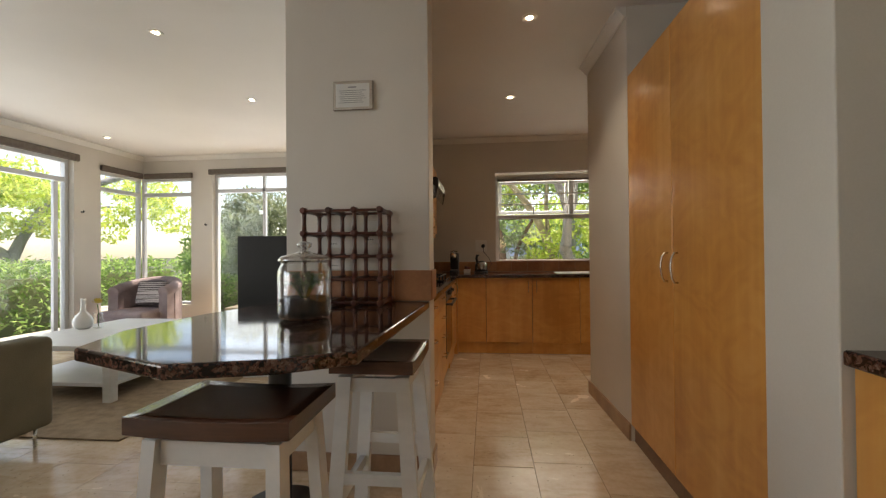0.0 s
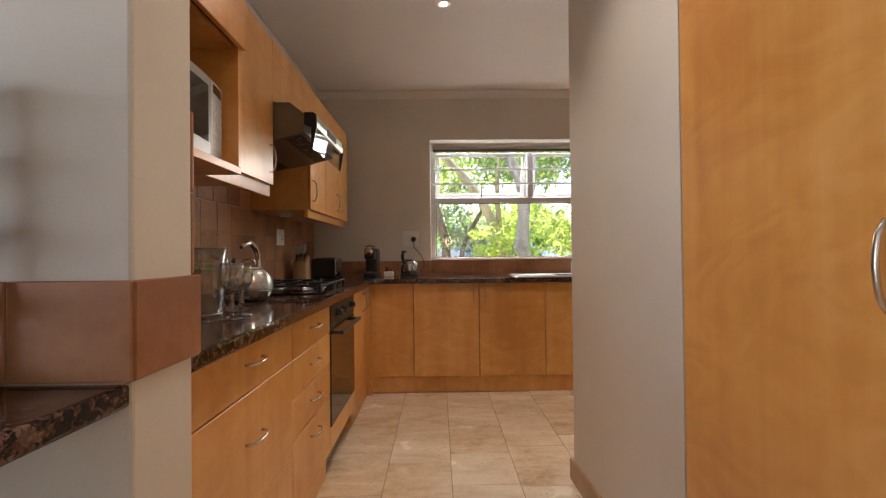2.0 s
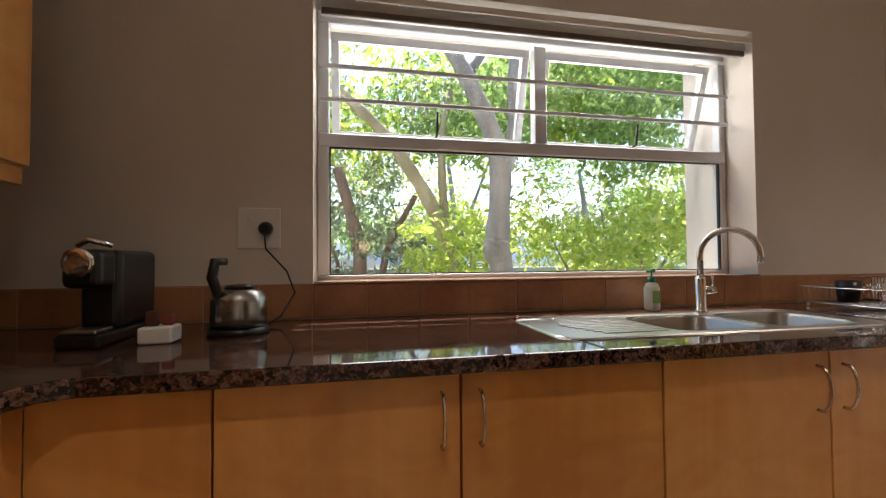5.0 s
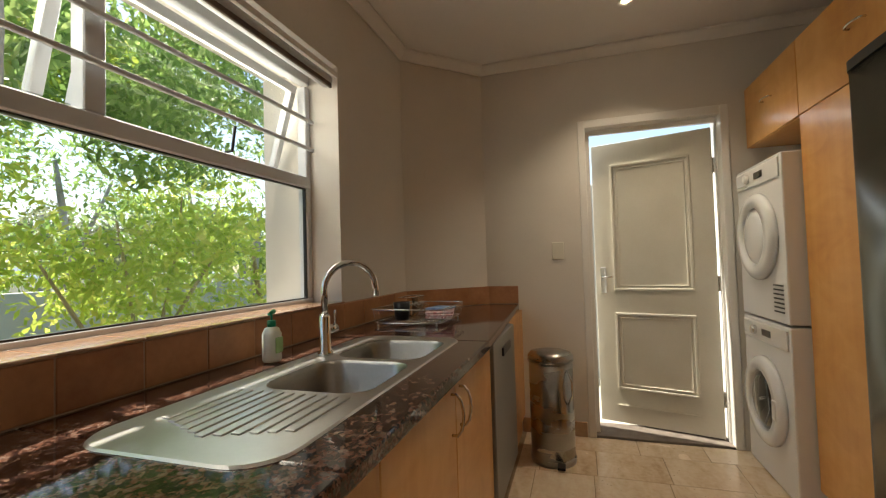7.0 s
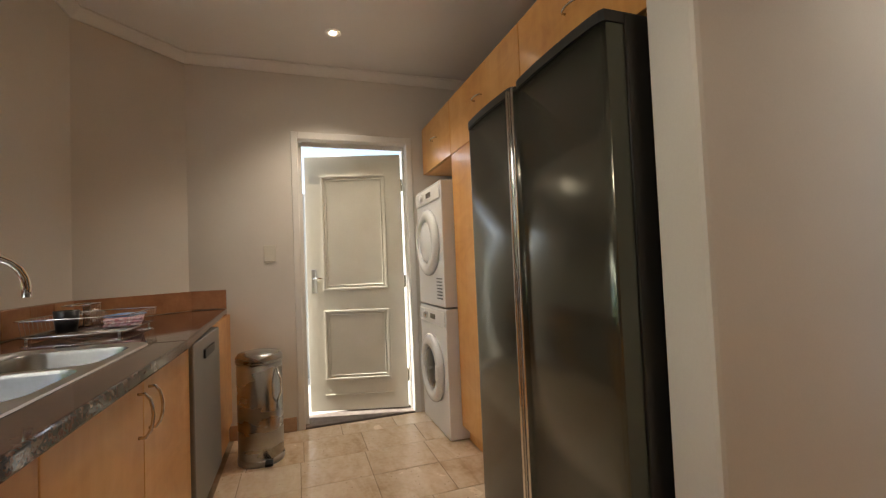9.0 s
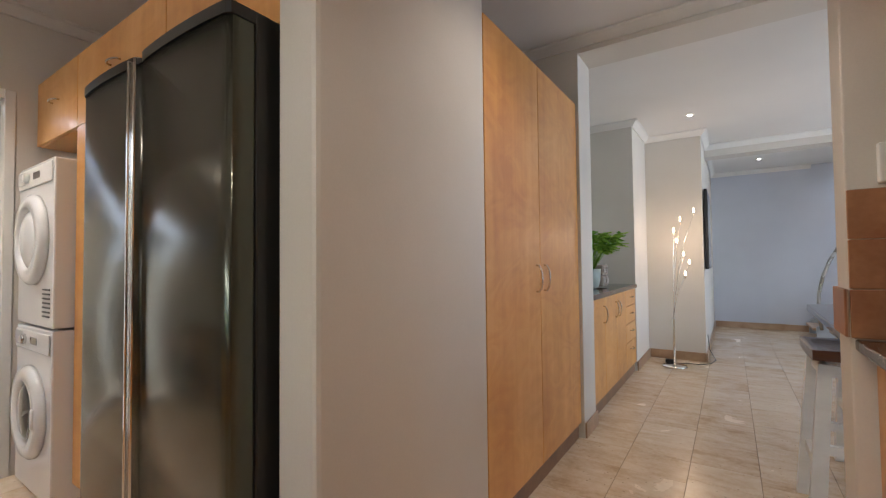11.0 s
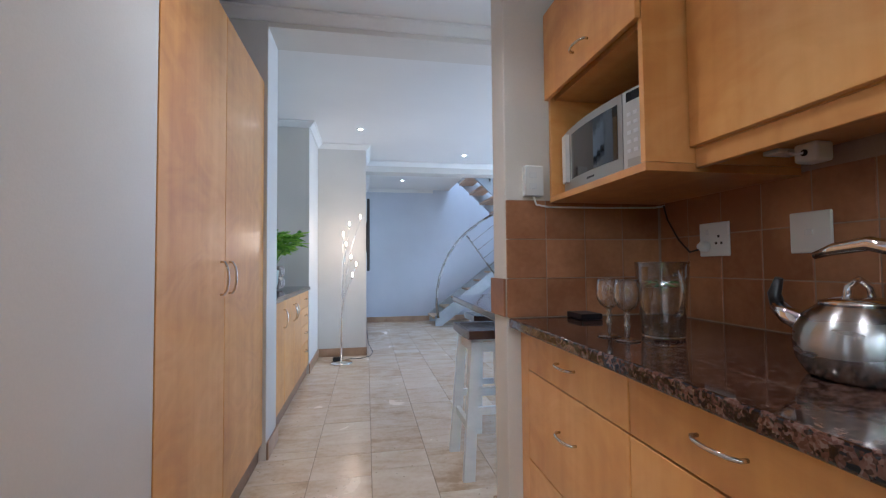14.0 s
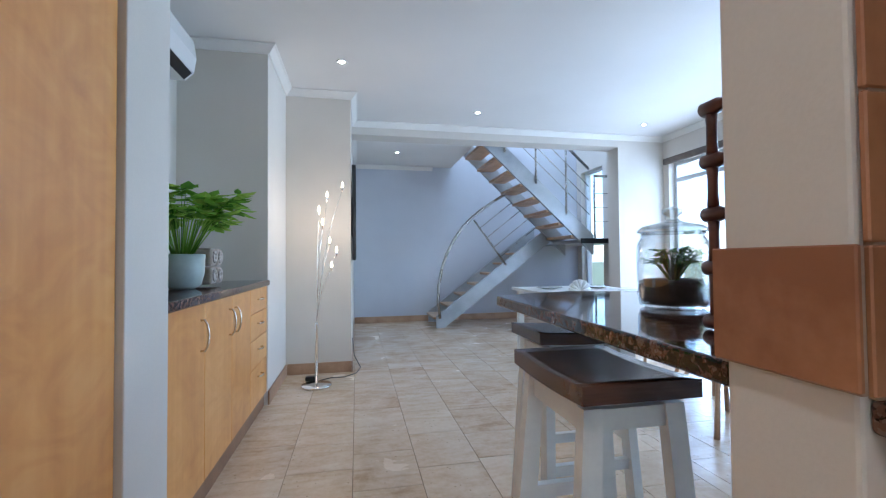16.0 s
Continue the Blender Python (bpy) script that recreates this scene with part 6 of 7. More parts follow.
part("cable", tube([(KL + 0.055, 3.44, 1.17), (KL + 0.06, 3.40, 1.16), (KL + 0.05, 3.33, 1.21), (KL + 0.045, 3.26, 1.30), (KL + 0.045, 3.24, 1.36)], 0.004, seg=6), M_BLACK, s2, "dark flex")
socket("isolator_switch", "y", KL + 0.0125, 1, 3.821, 1.205, 0.06, 0.06, "white isolator switch plate on the tiles", cover=True)
socket("wall_socket", "y", KL + 0.0125, 1, 5.55, 1.23, 0.07, 0.06, "white wall socket above the toaster")
sb = thing("switch_box", (1.05, 3.19, 1.46), "small white surface switch box on the pillar under the microwave cabinet", "switch")
part("box", cube(1.02, 1.10, 3.1605, 3.195, 1.40, 1.525, r=0.004), M_PLASTIC, sb)
for z in (1.44, 1.485):
    part("rocker", cube(1.052, 1.082, 3.1952, 3.199, z - 0.012, z + 0.012, r=0.001, seg=1), M_WHITE, sb)
part("cable", tube([(1.06, 3.18, 1.40), (1.05, 3.185, 1.365), (1.0, 3.19, 1.355), (0.75, 3.19, 1.355), (0.52, 3.20, 1.358), (0.50, 3.24, 1.36)], 0.004, seg=6), M_PLASTIC, sb, "white cable under the cabinet")
lt = thing("under_cabinet_light", (0.60, 3.86, 1.40), "slim white light fitting under the wall cabinet", "light")
part("housing", cube(0.52, 0.61, 3.80, 3.85, 1.425, 1.4385, r=0.004), M_PLASTIC, lt, "slim white housing")
pb = thing("power_supply", (0.56, 3.90, 1.37), "small white power supply with a round outlet under the wall cabinet", "power supply")
part("housing", cube(0.53, 0.59, 3.872, 3.935, 1.385, 1.4385, r=0.010, seg=3), M_PLASTIC, pb, "rounded white housing")
part("outlet", turned(lathe([(0.009, 0), (0.009, 0.003)], seg=12), Matrix.Translation((0.5905, 3.905, 1.41)) @ pose(0, 0, 0, 0, 90, 0)), M_BLACK, pb)
part("cable", tube([(0.58, 3.852, 1.43), (0.60, 3.865, 1.418), (0.602, 3.885, 1.41), (0.594, 3.905, 1.41)], 0.0035, seg=6), M_PLASTIC, pb, "short white cable")
lt2 = thing("under_cabinet_light", (0.60, 5.3, 1.33), "small white round light under the corner wall cabinet", "light")
part("housing", lathe([(0.035, -0.025), (0.04, -0.02), (0.04, 0)], (0.62, 5.25, 1.3845), seg=20), M_PLASTIC, lt2)
ls = thing("light_switch", (4.86, 5.47, 1.27), "cream light switch on the end wall beside the back door", "switch")
part("plate", cube(4.85, 4.8595, 5.43, 5.51, 1.21, 1.33, r=0.003, seg=1), M_DOOR, ls)

# microwave
mo = thing("microwave", (0.75, 3.48, 1.40), "silver microwave oven with a dark door in the open cabinet", "microwave oven")
M_SILVER = plain("silver_paint", (0.36, 0.36, 0.345), 0.35, 0.5)
part("body", cube(0.50, 0.925, 3.215, 3.76, 1.402, 1.655, r=0.006), M_SILVER, mo)


def bowed(y0, y1, z0, z1, out, thick=0.014, k=14):
    """A strip of the bowed microwave front between two heights."""
    bow = lambda y: 0.938 + 0.030 * (1 - ((y - 3.4875) / 0.2725) ** 2) + out
    ys = [y0 + (y1 - y0) * i / k for i in range(k + 1)]
    return prism([(bow(y), y) for y in ys] + [(bow(y) - thick, y) for y in reversed(ys)], z0, z1)


part("door", bowed(3.218, 3.652, 1.405, 1.648, 0.0), M_SILVER, mo, "bowed silver door")
part("door_window", bowed(3.320, 3.632, 1.447, 1.620, 0.0016, 0.0012), M_BGLASS, mo, "dark door window")
part("control_panel", bowed(3.656, 3.758, 1.405, 1.648, 0.0), plain("pale_silver_panel", (0.50, 0.51, 0.51), 0.4, 0.3), mo, "pale silver control panel")
part("display", bowed(3.672, 3.744, 1.612, 1.640, 0.0016, 0.0012), M_BGLASS, mo)
for i in range(5):
    for j in range(3):
        part("button", bowed(3.674 + j * 0.026, 3.690 + j * 0.026, 1.455 + i * 0.028, 1.466 + i * 0.028, 0.0018, 0.0014, 2), M_ALU, mo)
part("door_button", bowed(3.674, 3.744, 1.412, 1.436, 0.0018, 0.0014, 4), M_SILVER, mo, "wide door release button")
part("name_bar", bowed(3.45, 3.50, 1.420, 1.427, 0.0016, 0.0012, 3), M_BLACK, mo)
part("handle", bowed(3.250, 3.294, 1.440, 1.628, 0.018, 0.017, 4), M_PLASTIC, mo, "pale upright door handle")

# glasses, jug, tray

M_THICK = glassy("thick_glass", (0.86, 0.88, 0.875), gloss=0.26, edge=1.3)


def goblet(x, y):
    g = thing("wine_glass", (x, y, TOP), "short stemmed clear wine glass with a knopped stem", "glass", "wine glasses by the jug")
    at = (x, y, TOP)
    part("foot", lathe([(0.034, 0.001), (0.034, 0.0035), (0.018, 0.007), (0.006, 0.012)], at, seg=32), M_THICK, g).visible_shadow = False
    part("stem", lathe([(0.006, 0.0125), (0.005, 0.03), (0.007, 0.036), (0.010, 0.044), (0.007, 0.052), (0.0055, 0.06), (0.009, 0.067), (0.0055, 0.075), (0.009, 0.083)], at, seg=20), M_THICK, g).visible_shadow = False
    bowl = [(0.008, 0.0835), (0.024, 0.094), (0.034, 0.112), (0.037, 0.13), (0.036, 0.15), (0.033, 0.172)]
    part("bowl", lathe(bowl + [(r - 0.0016, z + 0.001) for r, z in bowl[1:]][::-1] + [(0.001, 0.086)], at, seg=36), M_GLASS, g).visible_shadow = False
    part("rim", lathe([(0.0312, 0.1725), (0.0332, 0.1725), (0.0334, 0.1742), (0.0312, 0.1742)], at, seg=36, caps=False), M_THICK, g).visible_shadow = False


goblet(1.018, 3.655)
goblet(1.010, 3.735)
jg = thing("glass_jug", (0.89, 3.726, TOP), "clear glass water jug with floating mint leaves", "jug")
jp = [(0.055, 0.001), (0.058, 0.01), (0.066, 0.12), (0.073, 0.22)]
part("jug", lathe(jp + [(r - 0.003, z + 0.002) for r, z in jp[1:]][::-1] + [(0.001, 0.014)], (0.89, 3.726, TOP), seg=36), M_GLASS, jg).visible_shadow = False
part("base", lathe([(0.056, 0.0015), (0.0585, 0.004), (0.059, 0.0125), (0.05, 0.0128)], (0.89, 3.726, TOP), seg=36), M_THICK, jg, "thick glass base").visible_shadow = False
part("rim", lathe([(0.0700, 0.2205), (0.0738, 0.2205), (0.0742, 0.2235), (0.0700, 0.2235)], (0.89, 3.726, TOP), seg=40, caps=False), M_THICK, jg).visible_shadow = False
part("water_line", lathe([(0.060, 0.1505), (0.0665, 0.1505), (0.0665, 0.152), (0.001, 0.152)], (0.89, 3.726, TOP), seg=36, caps=False), M_THICK, jg).visible_shadow = False
part("water", lathe([(0.053, 0.016), (0.062, 0.12), (0.064, 0.15)], (0.89, 3.726, TOP), seg=28), M_CLEAR, jg, "clear water").visible_shadow = False
part("handle", tube([(0.90, 3.794, TOP + 0.19), (0.91, 3.826, TOP + 0.195), (0.915, 3.841, TOP + 0.15), (0.912, 3.831, TOP + 0.09), (0.90, 3.790, TOP + 0.075)], 0.007), M_THICK, jg, "curved glass handle")
sprout(np.random.default_rng(4), (0.89, 3.726, TOP + 0.14), 22, 0.04, 0.03, 0.03, M_PLANT, jg, "mint_leaves", stems=False)
solid("coaster_box", cube(0.83, 0.92, 3.175, 3.30, TOP + 0.001, TOP + 0.024, r=0.004), M_BLACK, "flat black box on the granite beside the pillar", "box")

# sink
sk = thing("kitchen_sink", (2.9, 6.05, TOP), "stainless steel double bowl sink with a ridged drainer", "sink")


def rounded(cx, cy, hx, hy, r, k=6):
    pts = []
    for sx, sy, a0 in ((1, 1, 0), (-1, 1, 90), (-1, -1, 180), (1, -1, 270)):
        for i in range(k + 1):
            a = radians(a0 + 90 * i / k)
            pts.append((cx + sx * (hx - r) + r * math.cos(a), cy + sy * (hy - r) + r * math.sin(a)))
    return pts


# one steel in two tones: rim and drainer lightened, bowls darkened as shade
M_SINKTOP = surface("lit_sink_steel", (0.54, 0.535, 0.52), (0.64, 0.635, 0.62), 0.32, (3, 3, 9), 90, 0.03, metal=1.0)
M_BOWL = surface("shaded_sink_steel", (0.24, 0.235, 0.225), (0.32, 0.315, 0.30), 0.33, (3, 3, 9), 90, 0.05, metal=1.0)
SX0, SX1, SY0, SY1, SZ = 2.29, 3.44, 5.80, 6.235, TOP + 0.005
bowls = [(2.825, 5.985, 0.165, 0.155), (3.185, 5.985, 0.165, 0.155)]
bm = bmesh.new()
outer_ = [bm.verts.new((x, y, SZ)) for x, y in rounded((SX0 + SX1) / 2, (SY0 + SY1) / 2, (SX1 - SX0) / 2, (SY1 - SY0) / 2, 0.09)]
edges = [bm.edges.new((outer_[i], outer_[(i + 1) % len(outer_)])) for i in range(len(outer_))]
rims = []
for cx, cy, hx, hy in bowls:
    rim = [bm.verts.new((x, y, SZ)) for x, y in rounded(cx, cy, hx, hy, 0.07)]
    edges += [bm.edges.new((rim[i], rim[(i + 1) % len(rim)])) for i in range(len(rim))]
    rims.append((rim, cx, cy, hx, hy))
bmesh.ops.triangle_fill(bm, use_beauty=True, use_dissolve=False, edges=edges, normal=(0, 0, 1))
skirt = [bm.verts.new((v.co.x + (0.004 if v.co.x > 2.8 else -0.004), v.co.y + (0.004 if v.co.y > 6.08 else -0.004), TOP + 0.0006)) for v in outer_]
for i in range(len(outer_)):
    bm.faces.new((outer_[i], skirt[i], skirt[(i + 1) % len(skirt)], outer_[(i + 1) % len(outer_)]))
part("rim_plate", bm, M_SINKTOP, sk, "flat steel rim")
for rim, cx, cy, hx, hy in rims:
    bm = bmesh.new()
    rows_ = []
    for r_in, dz in ((0, -0.0005), (0.008, -0.012), (0.014, -0.13), (0.04, -0.155), (0.09, -0.16)):
        rows_.append([bm.verts.new((x, y, SZ + dz)) for x, y in rounded(cx, cy, hx - r_in, hy - r_in, max(0.07 - r_in * 0.5, 0.02))])
    for a, b in zip(rows_, rows_[1:]):
        for i in range(len(a)):
            bm.faces.new((a[i], a[(i + 1) % len(a)], b[(i + 1) % len(b)], b[i])).smooth = True
    bm.faces.new(rows_[-1])
    bowl_ = part("bowl", bm, M_BOWL, sk, "deep rounded steel bowl")
    part("drain", lathe([(0.038, 0.0), (0.036, 0.003), (0.02, 0.001), (0.002, 0.0005)], (cx, cy, SZ - 0.1595), seg=20), M_CHROME, bowl_)
for i in range(11):
    y = 5.86 + i * 0.030
    x0 = 2.37 + 0.06 * abs(i - 5) / 5
    part("drainer_ridge", cube(x0, 2.635, y - 0.0105, y + 0.0105, SZ - 0.0005, SZ + 0.0035, r=0.0016, seg=2), M_SINKTOP, sk, "raised steel drainer rib")
tp = thing("kitchen_tap", (3.044, 6.178, SZ), "tall chrome swan-neck mixer tap behind the sink", "tap")
tx, ty = 3.044, 6.178
part("body", lathe([(0.026, 0.001), (0.026, 0.01), (0.019, 0.016), (0.019, 0.13), (0.014, 0.14)], (tx, ty, SZ), seg=24), M_CHROME, tp)
arc = [(tx, ty, SZ + 0.13), (tx, ty, SZ + 0.22)] + [(tx + (0.095 - 0.095 * math.cos(a)) * 0.76, ty - (0.095 - 0.095 * math.cos(a)) * 0.65, SZ + 0.22 + 0.095 * math.sin(a)) for a in (math.pi * i / 10 for i in range(1, 11))]
arc.append((arc[-1][0], arc[-1][1], arc[-1][2] - 0.03))
part("spout", tube(arc, 0.0115, seg=14), M_CHROME, tp)
part("lever", tube([(tx + 0.018, ty, SZ + 0.085), (tx + 0.055, ty - 0.01, SZ + 0.085)], [0.016, 0.014], seg=14), M_CHROME, tp)
part("lever_pin", tube([(tx + 0.045, ty - 0.01, SZ + 0.095), (tx + 0.035, ty - 0.02, SZ + 0.15)], 0.004), M_CHROME, tp)
so = thing("soap_bottle", (2.93, 6.30, SZ), "white hand soap pump bottle with a green pump", "soap bottle")
M_GREEN = plain("green_plastic", (0.0, 0.28, 0.15), 0.35)
part("bottle", turned(lathe([(0.026, 0.001), (0.03, 0.006), (0.03, 0.09), (0.022, 0.108), (0.012, 0.112)], seg=24), Matrix.Translation((2.925, 6.30, SZ))), plain("milky_plastic", (0.74, 0.76, 0.68), 0.3), so)
part("collar", lathe([(0.014, 0.1125), (0.014, 0.132), (0.005, 0.134)], (2.925, 6.30, SZ), seg=18), M_GREEN, so, "green collar")
part("pump", tube([(2.925, 6.30, SZ + 0.134), (2.925, 6.30, SZ + 0.158), (2.935, 6.30, SZ + 0.16), (2.895, 6.285, SZ + 0.156)], [0.004, 0.004, 0.008, 0.005], seg=8), M_GREEN, so, "green pump head")
part("label_patch", cube(2.905, 2.94, 6.268, 6.2705, SZ + 0.03, SZ + 0.08, r=0.001, seg=1), plain("green_leaf_label", (0.25, 0.42, 0.12), 0.4), so, "green leaf label")

dr = thing("dish_rack", (3.72, 6.05, TOP), "low chrome wire dish rack behind the sink", "dish rack")
rx0, rx1, ry0, ry1 = 3.70, 4.12, 5.98, 6.33
loop = lambda z, g=0.0: [(x, y, TOP + z) for x, y in rounded((rx0 + rx1) / 2, (ry0 + ry1) / 2, (rx1 - rx0) / 2 + g, (ry1 - ry0) / 2 + g, 0.03, 3)]
part("top_wire", tube(loop(0.085, 0.012), 0.0028, seg=6, closed=True), M_CHROME, dr)
part("bottom_wire", tube(loop(0.018), 0.0028, seg=6, closed=True), M_CHROME, dr)
for i in range(13):
    x = rx0 + 0.03 + i * 0.031
    part("wire", tube([(x, ry0 - 0.01, TOP + 0.085), (x, ry0, TOP + 0.02), (x, ry1, TOP + 0.02), (x, ry1 + 0.01, TOP + 0.085)], 0.0016, seg=5), M_CHROME, dr)
for i in range(8):
    x = rx0 + 0.05 + i * 0.022
    part("plate_loop", tube([(x + 0.1, 6.13, TOP + 0.02), (x + 0.1, 6.14, TOP + 0.08), (x + 0.1, 6.18, TOP + 0.10), (x + 0.1, 6.22, TOP + 0.08), (x + 0.1, 6.23, TOP + 0.02)], 0.0015, seg=5), M_CHROME, dr)
for x, y in ((rx0 + 0.02, ry0 + 0.02), (rx1 - 0.02, ry0 + 0.02), (rx0 + 0.02, ry1 - 0.02), (rx1 - 0.02, ry1 - 0.02)):
    part("foot", tube([(x, y, TOP + 0.0015), (x, y, TOP + 0.018)], 0.005, seg=8), M_PLASTIC, dr)
cb_ = thing("cutlery_basket", (4.01, 6.24, TOP + 0.02), "wire slatted steel cutlery basket on the dish rack", "basket")
part("basket_floor", cube(3.92, 4.10, 6.20, 6.28, TOP + 0.03, TOP + 0.034), M_CHROME, cb_)
part("basket_rim", tube([(3.92, 6.20, TOP + 0.125), (4.10, 6.20, TOP + 0.125), (4.10, 6.28, TOP + 0.125), (3.92, 6.28, TOP + 0.125)], 0.003, seg=6, closed=True), M_CHROME, cb_)
for i in range(11):
    part("basket_slat", cube(3.92 + i * 0.0175, 3.927 + i * 0.0175, 6.198, 6.202, TOP + 0.034, TOP + 0.124), M_CHROME, cb_)
solid("black_cup", lathe([(0.036, 0.0), (0.045, 0.09), (0.041, 0.09), (0.034, 0.006), (0.001, 0.006)], (3.82, 6.22, TOP + 0.022), seg=24), M_BLACK, "black plastic cup upright in the dish rack", "cup")
M_CLOTH = surface("pink_checked_cloth", (0.42, 0.14, 0.17), (0.66, 0.55, 0.55), 0.9, (60, 60, 60), 150, 0.5)
M_CLOTHB = surface("blue_cloth", (0.12, 0.22, 0.45), (0.30, 0.42, 0.62), 0.9, (40, 40, 40), 150, 0.5)


def folded(name, x0, x1, y0, y1, z, n, mat, label, rot):
    bm = bmesh.new()
    rng = np.random.default_rng(n)
    for i in range(n):
        j = rng.uniform(-0.008, 0.008, 4)
        box(bm, x0 + j[0], x1 + j[1], y0 + j[2], y1 + j[3], z + i * 0.011, z + i * 0.011 + 0.0105, r=0.004)
    c = Vector(((x0 + x1) / 2, (y0 + y1) / 2, 0))
    turned(bm, Matrix.Translation(c) @ pose(0, 0, 0, 0, 0, rot) @ Matrix.Translation(-c))
    return solid(name, bm, mat, label, "cloth")


folded("dish_cloth", 3.80, 4.02, 5.97, 6.11, TOP + 0.03, 3, M_CLOTH, "folded pink checked dish cloth on the dish rack", 14)
folded("dish_cloth", 3.88, 4.01, 6.0, 6.10, TOP + 0.064, 1, M_CLOTHB, "folded blue dish cloth on the pink one", -12)

bn = thing("pedal_bin", (4.42, 5.50, 0), "tall brushed steel pedal bin beside the back door", "bin")
bx, by = 4.47, 5.525
part("body", lathe([(0.125, 0.002), (0.13, 0.01), (0.13, 0.60)], (bx, by, 0), seg=36), M_STEEL, bn)
part("base_ring", lathe([(0.133, 0.0), (0.135, 0.03), (0.131, 0.034)], (bx, by, 0), seg=36), M_STEEL, bn)
part("lid", lathe([(0.134, 0.605), (0.136, 0.625), (0.12, 0.648), (0.06, 0.662), (0.003, 0.666)], (bx, by, 0), seg=36), M_STEEL, bn)
part("lid_rim", lathe([(0.135, 0.595), (0.138, 0.60), (0.135, 0.6045)], (bx, by, 0), seg=36), M_STEEL, bn)
part("pedal", cube(bx - 0.19, bx - 0.12, by - 0.075, by - 0.03, 0.02, 0.035, r=0.004), M_BLACK, bn)
part("carry_handle", tube([(bx - 0.09, by - 0.10, 0.56), (bx - 0.12, by - 0.125, 0.50), (bx - 0.12, by - 0.125, 0.42), (bx - 0.09, by - 0.10, 0.36)], 0.005), M_CHROME, bn)

# ---- dining side ----
SBX = NIB + 0.005
sd_ = thing("sideboard", (2.64, 1.03, 0), "maple veneer sideboard with three doors and four small drawers", "sideboard")
part("carcass", cube(SBX + 0.02, 2.945, 0.17, 1.904, 0.10, 0.87), M_MAPLE, sd_)
part("plinth", cube(SBX + 0.018, 2.94, 0.17, 1.904, 0.0, 0.099), M_PLINTH, sd_, "brown plinth")
d_ = [0.17, 0.66, 1.06, 1.475, 1.904]
for y0, y1, h in ((d_[1], d_[2], "hi"), (d_[2], d_[3], "lo"), (d_[3], d_[4], "lo")):
    f = front("y", SBX, -1, y0, y1, 0.10, 0.87, sd_)
    u = y1 - 0.05 if h == "hi" else y0 + 0.05
    bow_handle((SBX, u, 0.80), (SBX, u, 0.67), (-0.03, 0, 0), f, r=0.005)
for z0, z1 in ((0.10, 0.36), (0.36, 0.54), (0.54, 0.71), (0.71, 0.87)):
    f = front("y", SBX, -1, d_[0], d_[1], z0, z1, sd_, name="drawer_front", label="small maple veneer drawer front")
    bow_handle((SBX, 0.365, z1 - 0.075), (SBX, 0.465, z1 - 0.075), (-0.025, 0, 0), f)
slab([(SBX - 0.02, 0.168), (2.948, 0.168), (2.948, 1.906), (SBX - 0.02, 1.906)], "granite_worktop", "polished granite top on the sideboard", z0=0.871, z1=0.91)
ac = thing("air_conditioner", (2.85, 0.83, 2.25), "white split air conditioner high on the niche wall", "air conditioner")
part("body", prism([(2.949, 2.25), (2.80, 2.25), (2.75, 2.30), (2.735, 2.40), (2.75, 2.51), (2.80, 2.54), (2.949, 2.54)], 0.42, 1.24, axis="y"), M_WHITE, ac)
part("air_flap", prism([(2.80, 2.244), (2.752, 2.29), (2.748, 2.286), (2.796, 2.24)], 0.46, 1.20, axis="y"), M_IRON, ac, "dark air outlet")
pp = thing("potted_plant", (2.56, 1.10, 0.91), "leafy green house plant in a pale grey-green pot", "plant")
part("pot", lathe([(0.055, 0.001), (0.085, 0.02), (0.10, 0.08), (0.104, 0.175), (0.098, 0.178), (0.094, 0.15), (0.01, 0.15)], (2.56, 1.12, 0.91), seg=36), surface("glazed_grey_pot", (0.32, 0.38, 0.37), (0.42, 0.48, 0.46), 0.35, (8, 8, 8), 60, 0.1), pp, "round glazed pot")
sprout(np.random.default_rng(9), (2.57, 1.11, 1.06), 70, 0.30, 0.36, 0.12, leaf_material("bright_plant_leaves", (0.14, 0.32, 0.04), (0.32, 0.55, 0.07), (0.50, 0.66, 0.13)), pp, "foliage", fingers=7)
M_TOWEL = surface("beige_linen", (0.34, 0.27, 0.22), (0.50, 0.42, 0.36), 0.9, (14, 14, 14), 150, 0.6)
M_TEND = surface("woven_end", (0.20, 0.16, 0.14), (0.62, 0.56, 0.50), 0.9, (60, 60, 60), 90, 0.6)
for y, z in ((0.90, 0.062), (0.80, 0.062), (0.90, 0.165), (0.80, 0.165)):
    t = thing("rolled_napkin_box", (2.55, y, 0.91 + z - 0.05), "beige cylinder-ended decorative roll beside the plant", "ornament", "rolls beside the plant")
    part("roll", cube(2.475, 2.62, y - 0.047, y + 0.047, 0.91 + z - 0.05, 0.91 + z + 0.048, r=0.016, seg=3), M_TOWEL, t)
    part("end", turned(lathe([(0.036, 0), (0.036, 0.005), (0.016, 0.006), (0.014, 0.002)], seg=20), Matrix.Translation((2.4745, y, 0.91 + z)) @ pose(0, 0, 0, 0, -90, 0)), M_TEND, t)

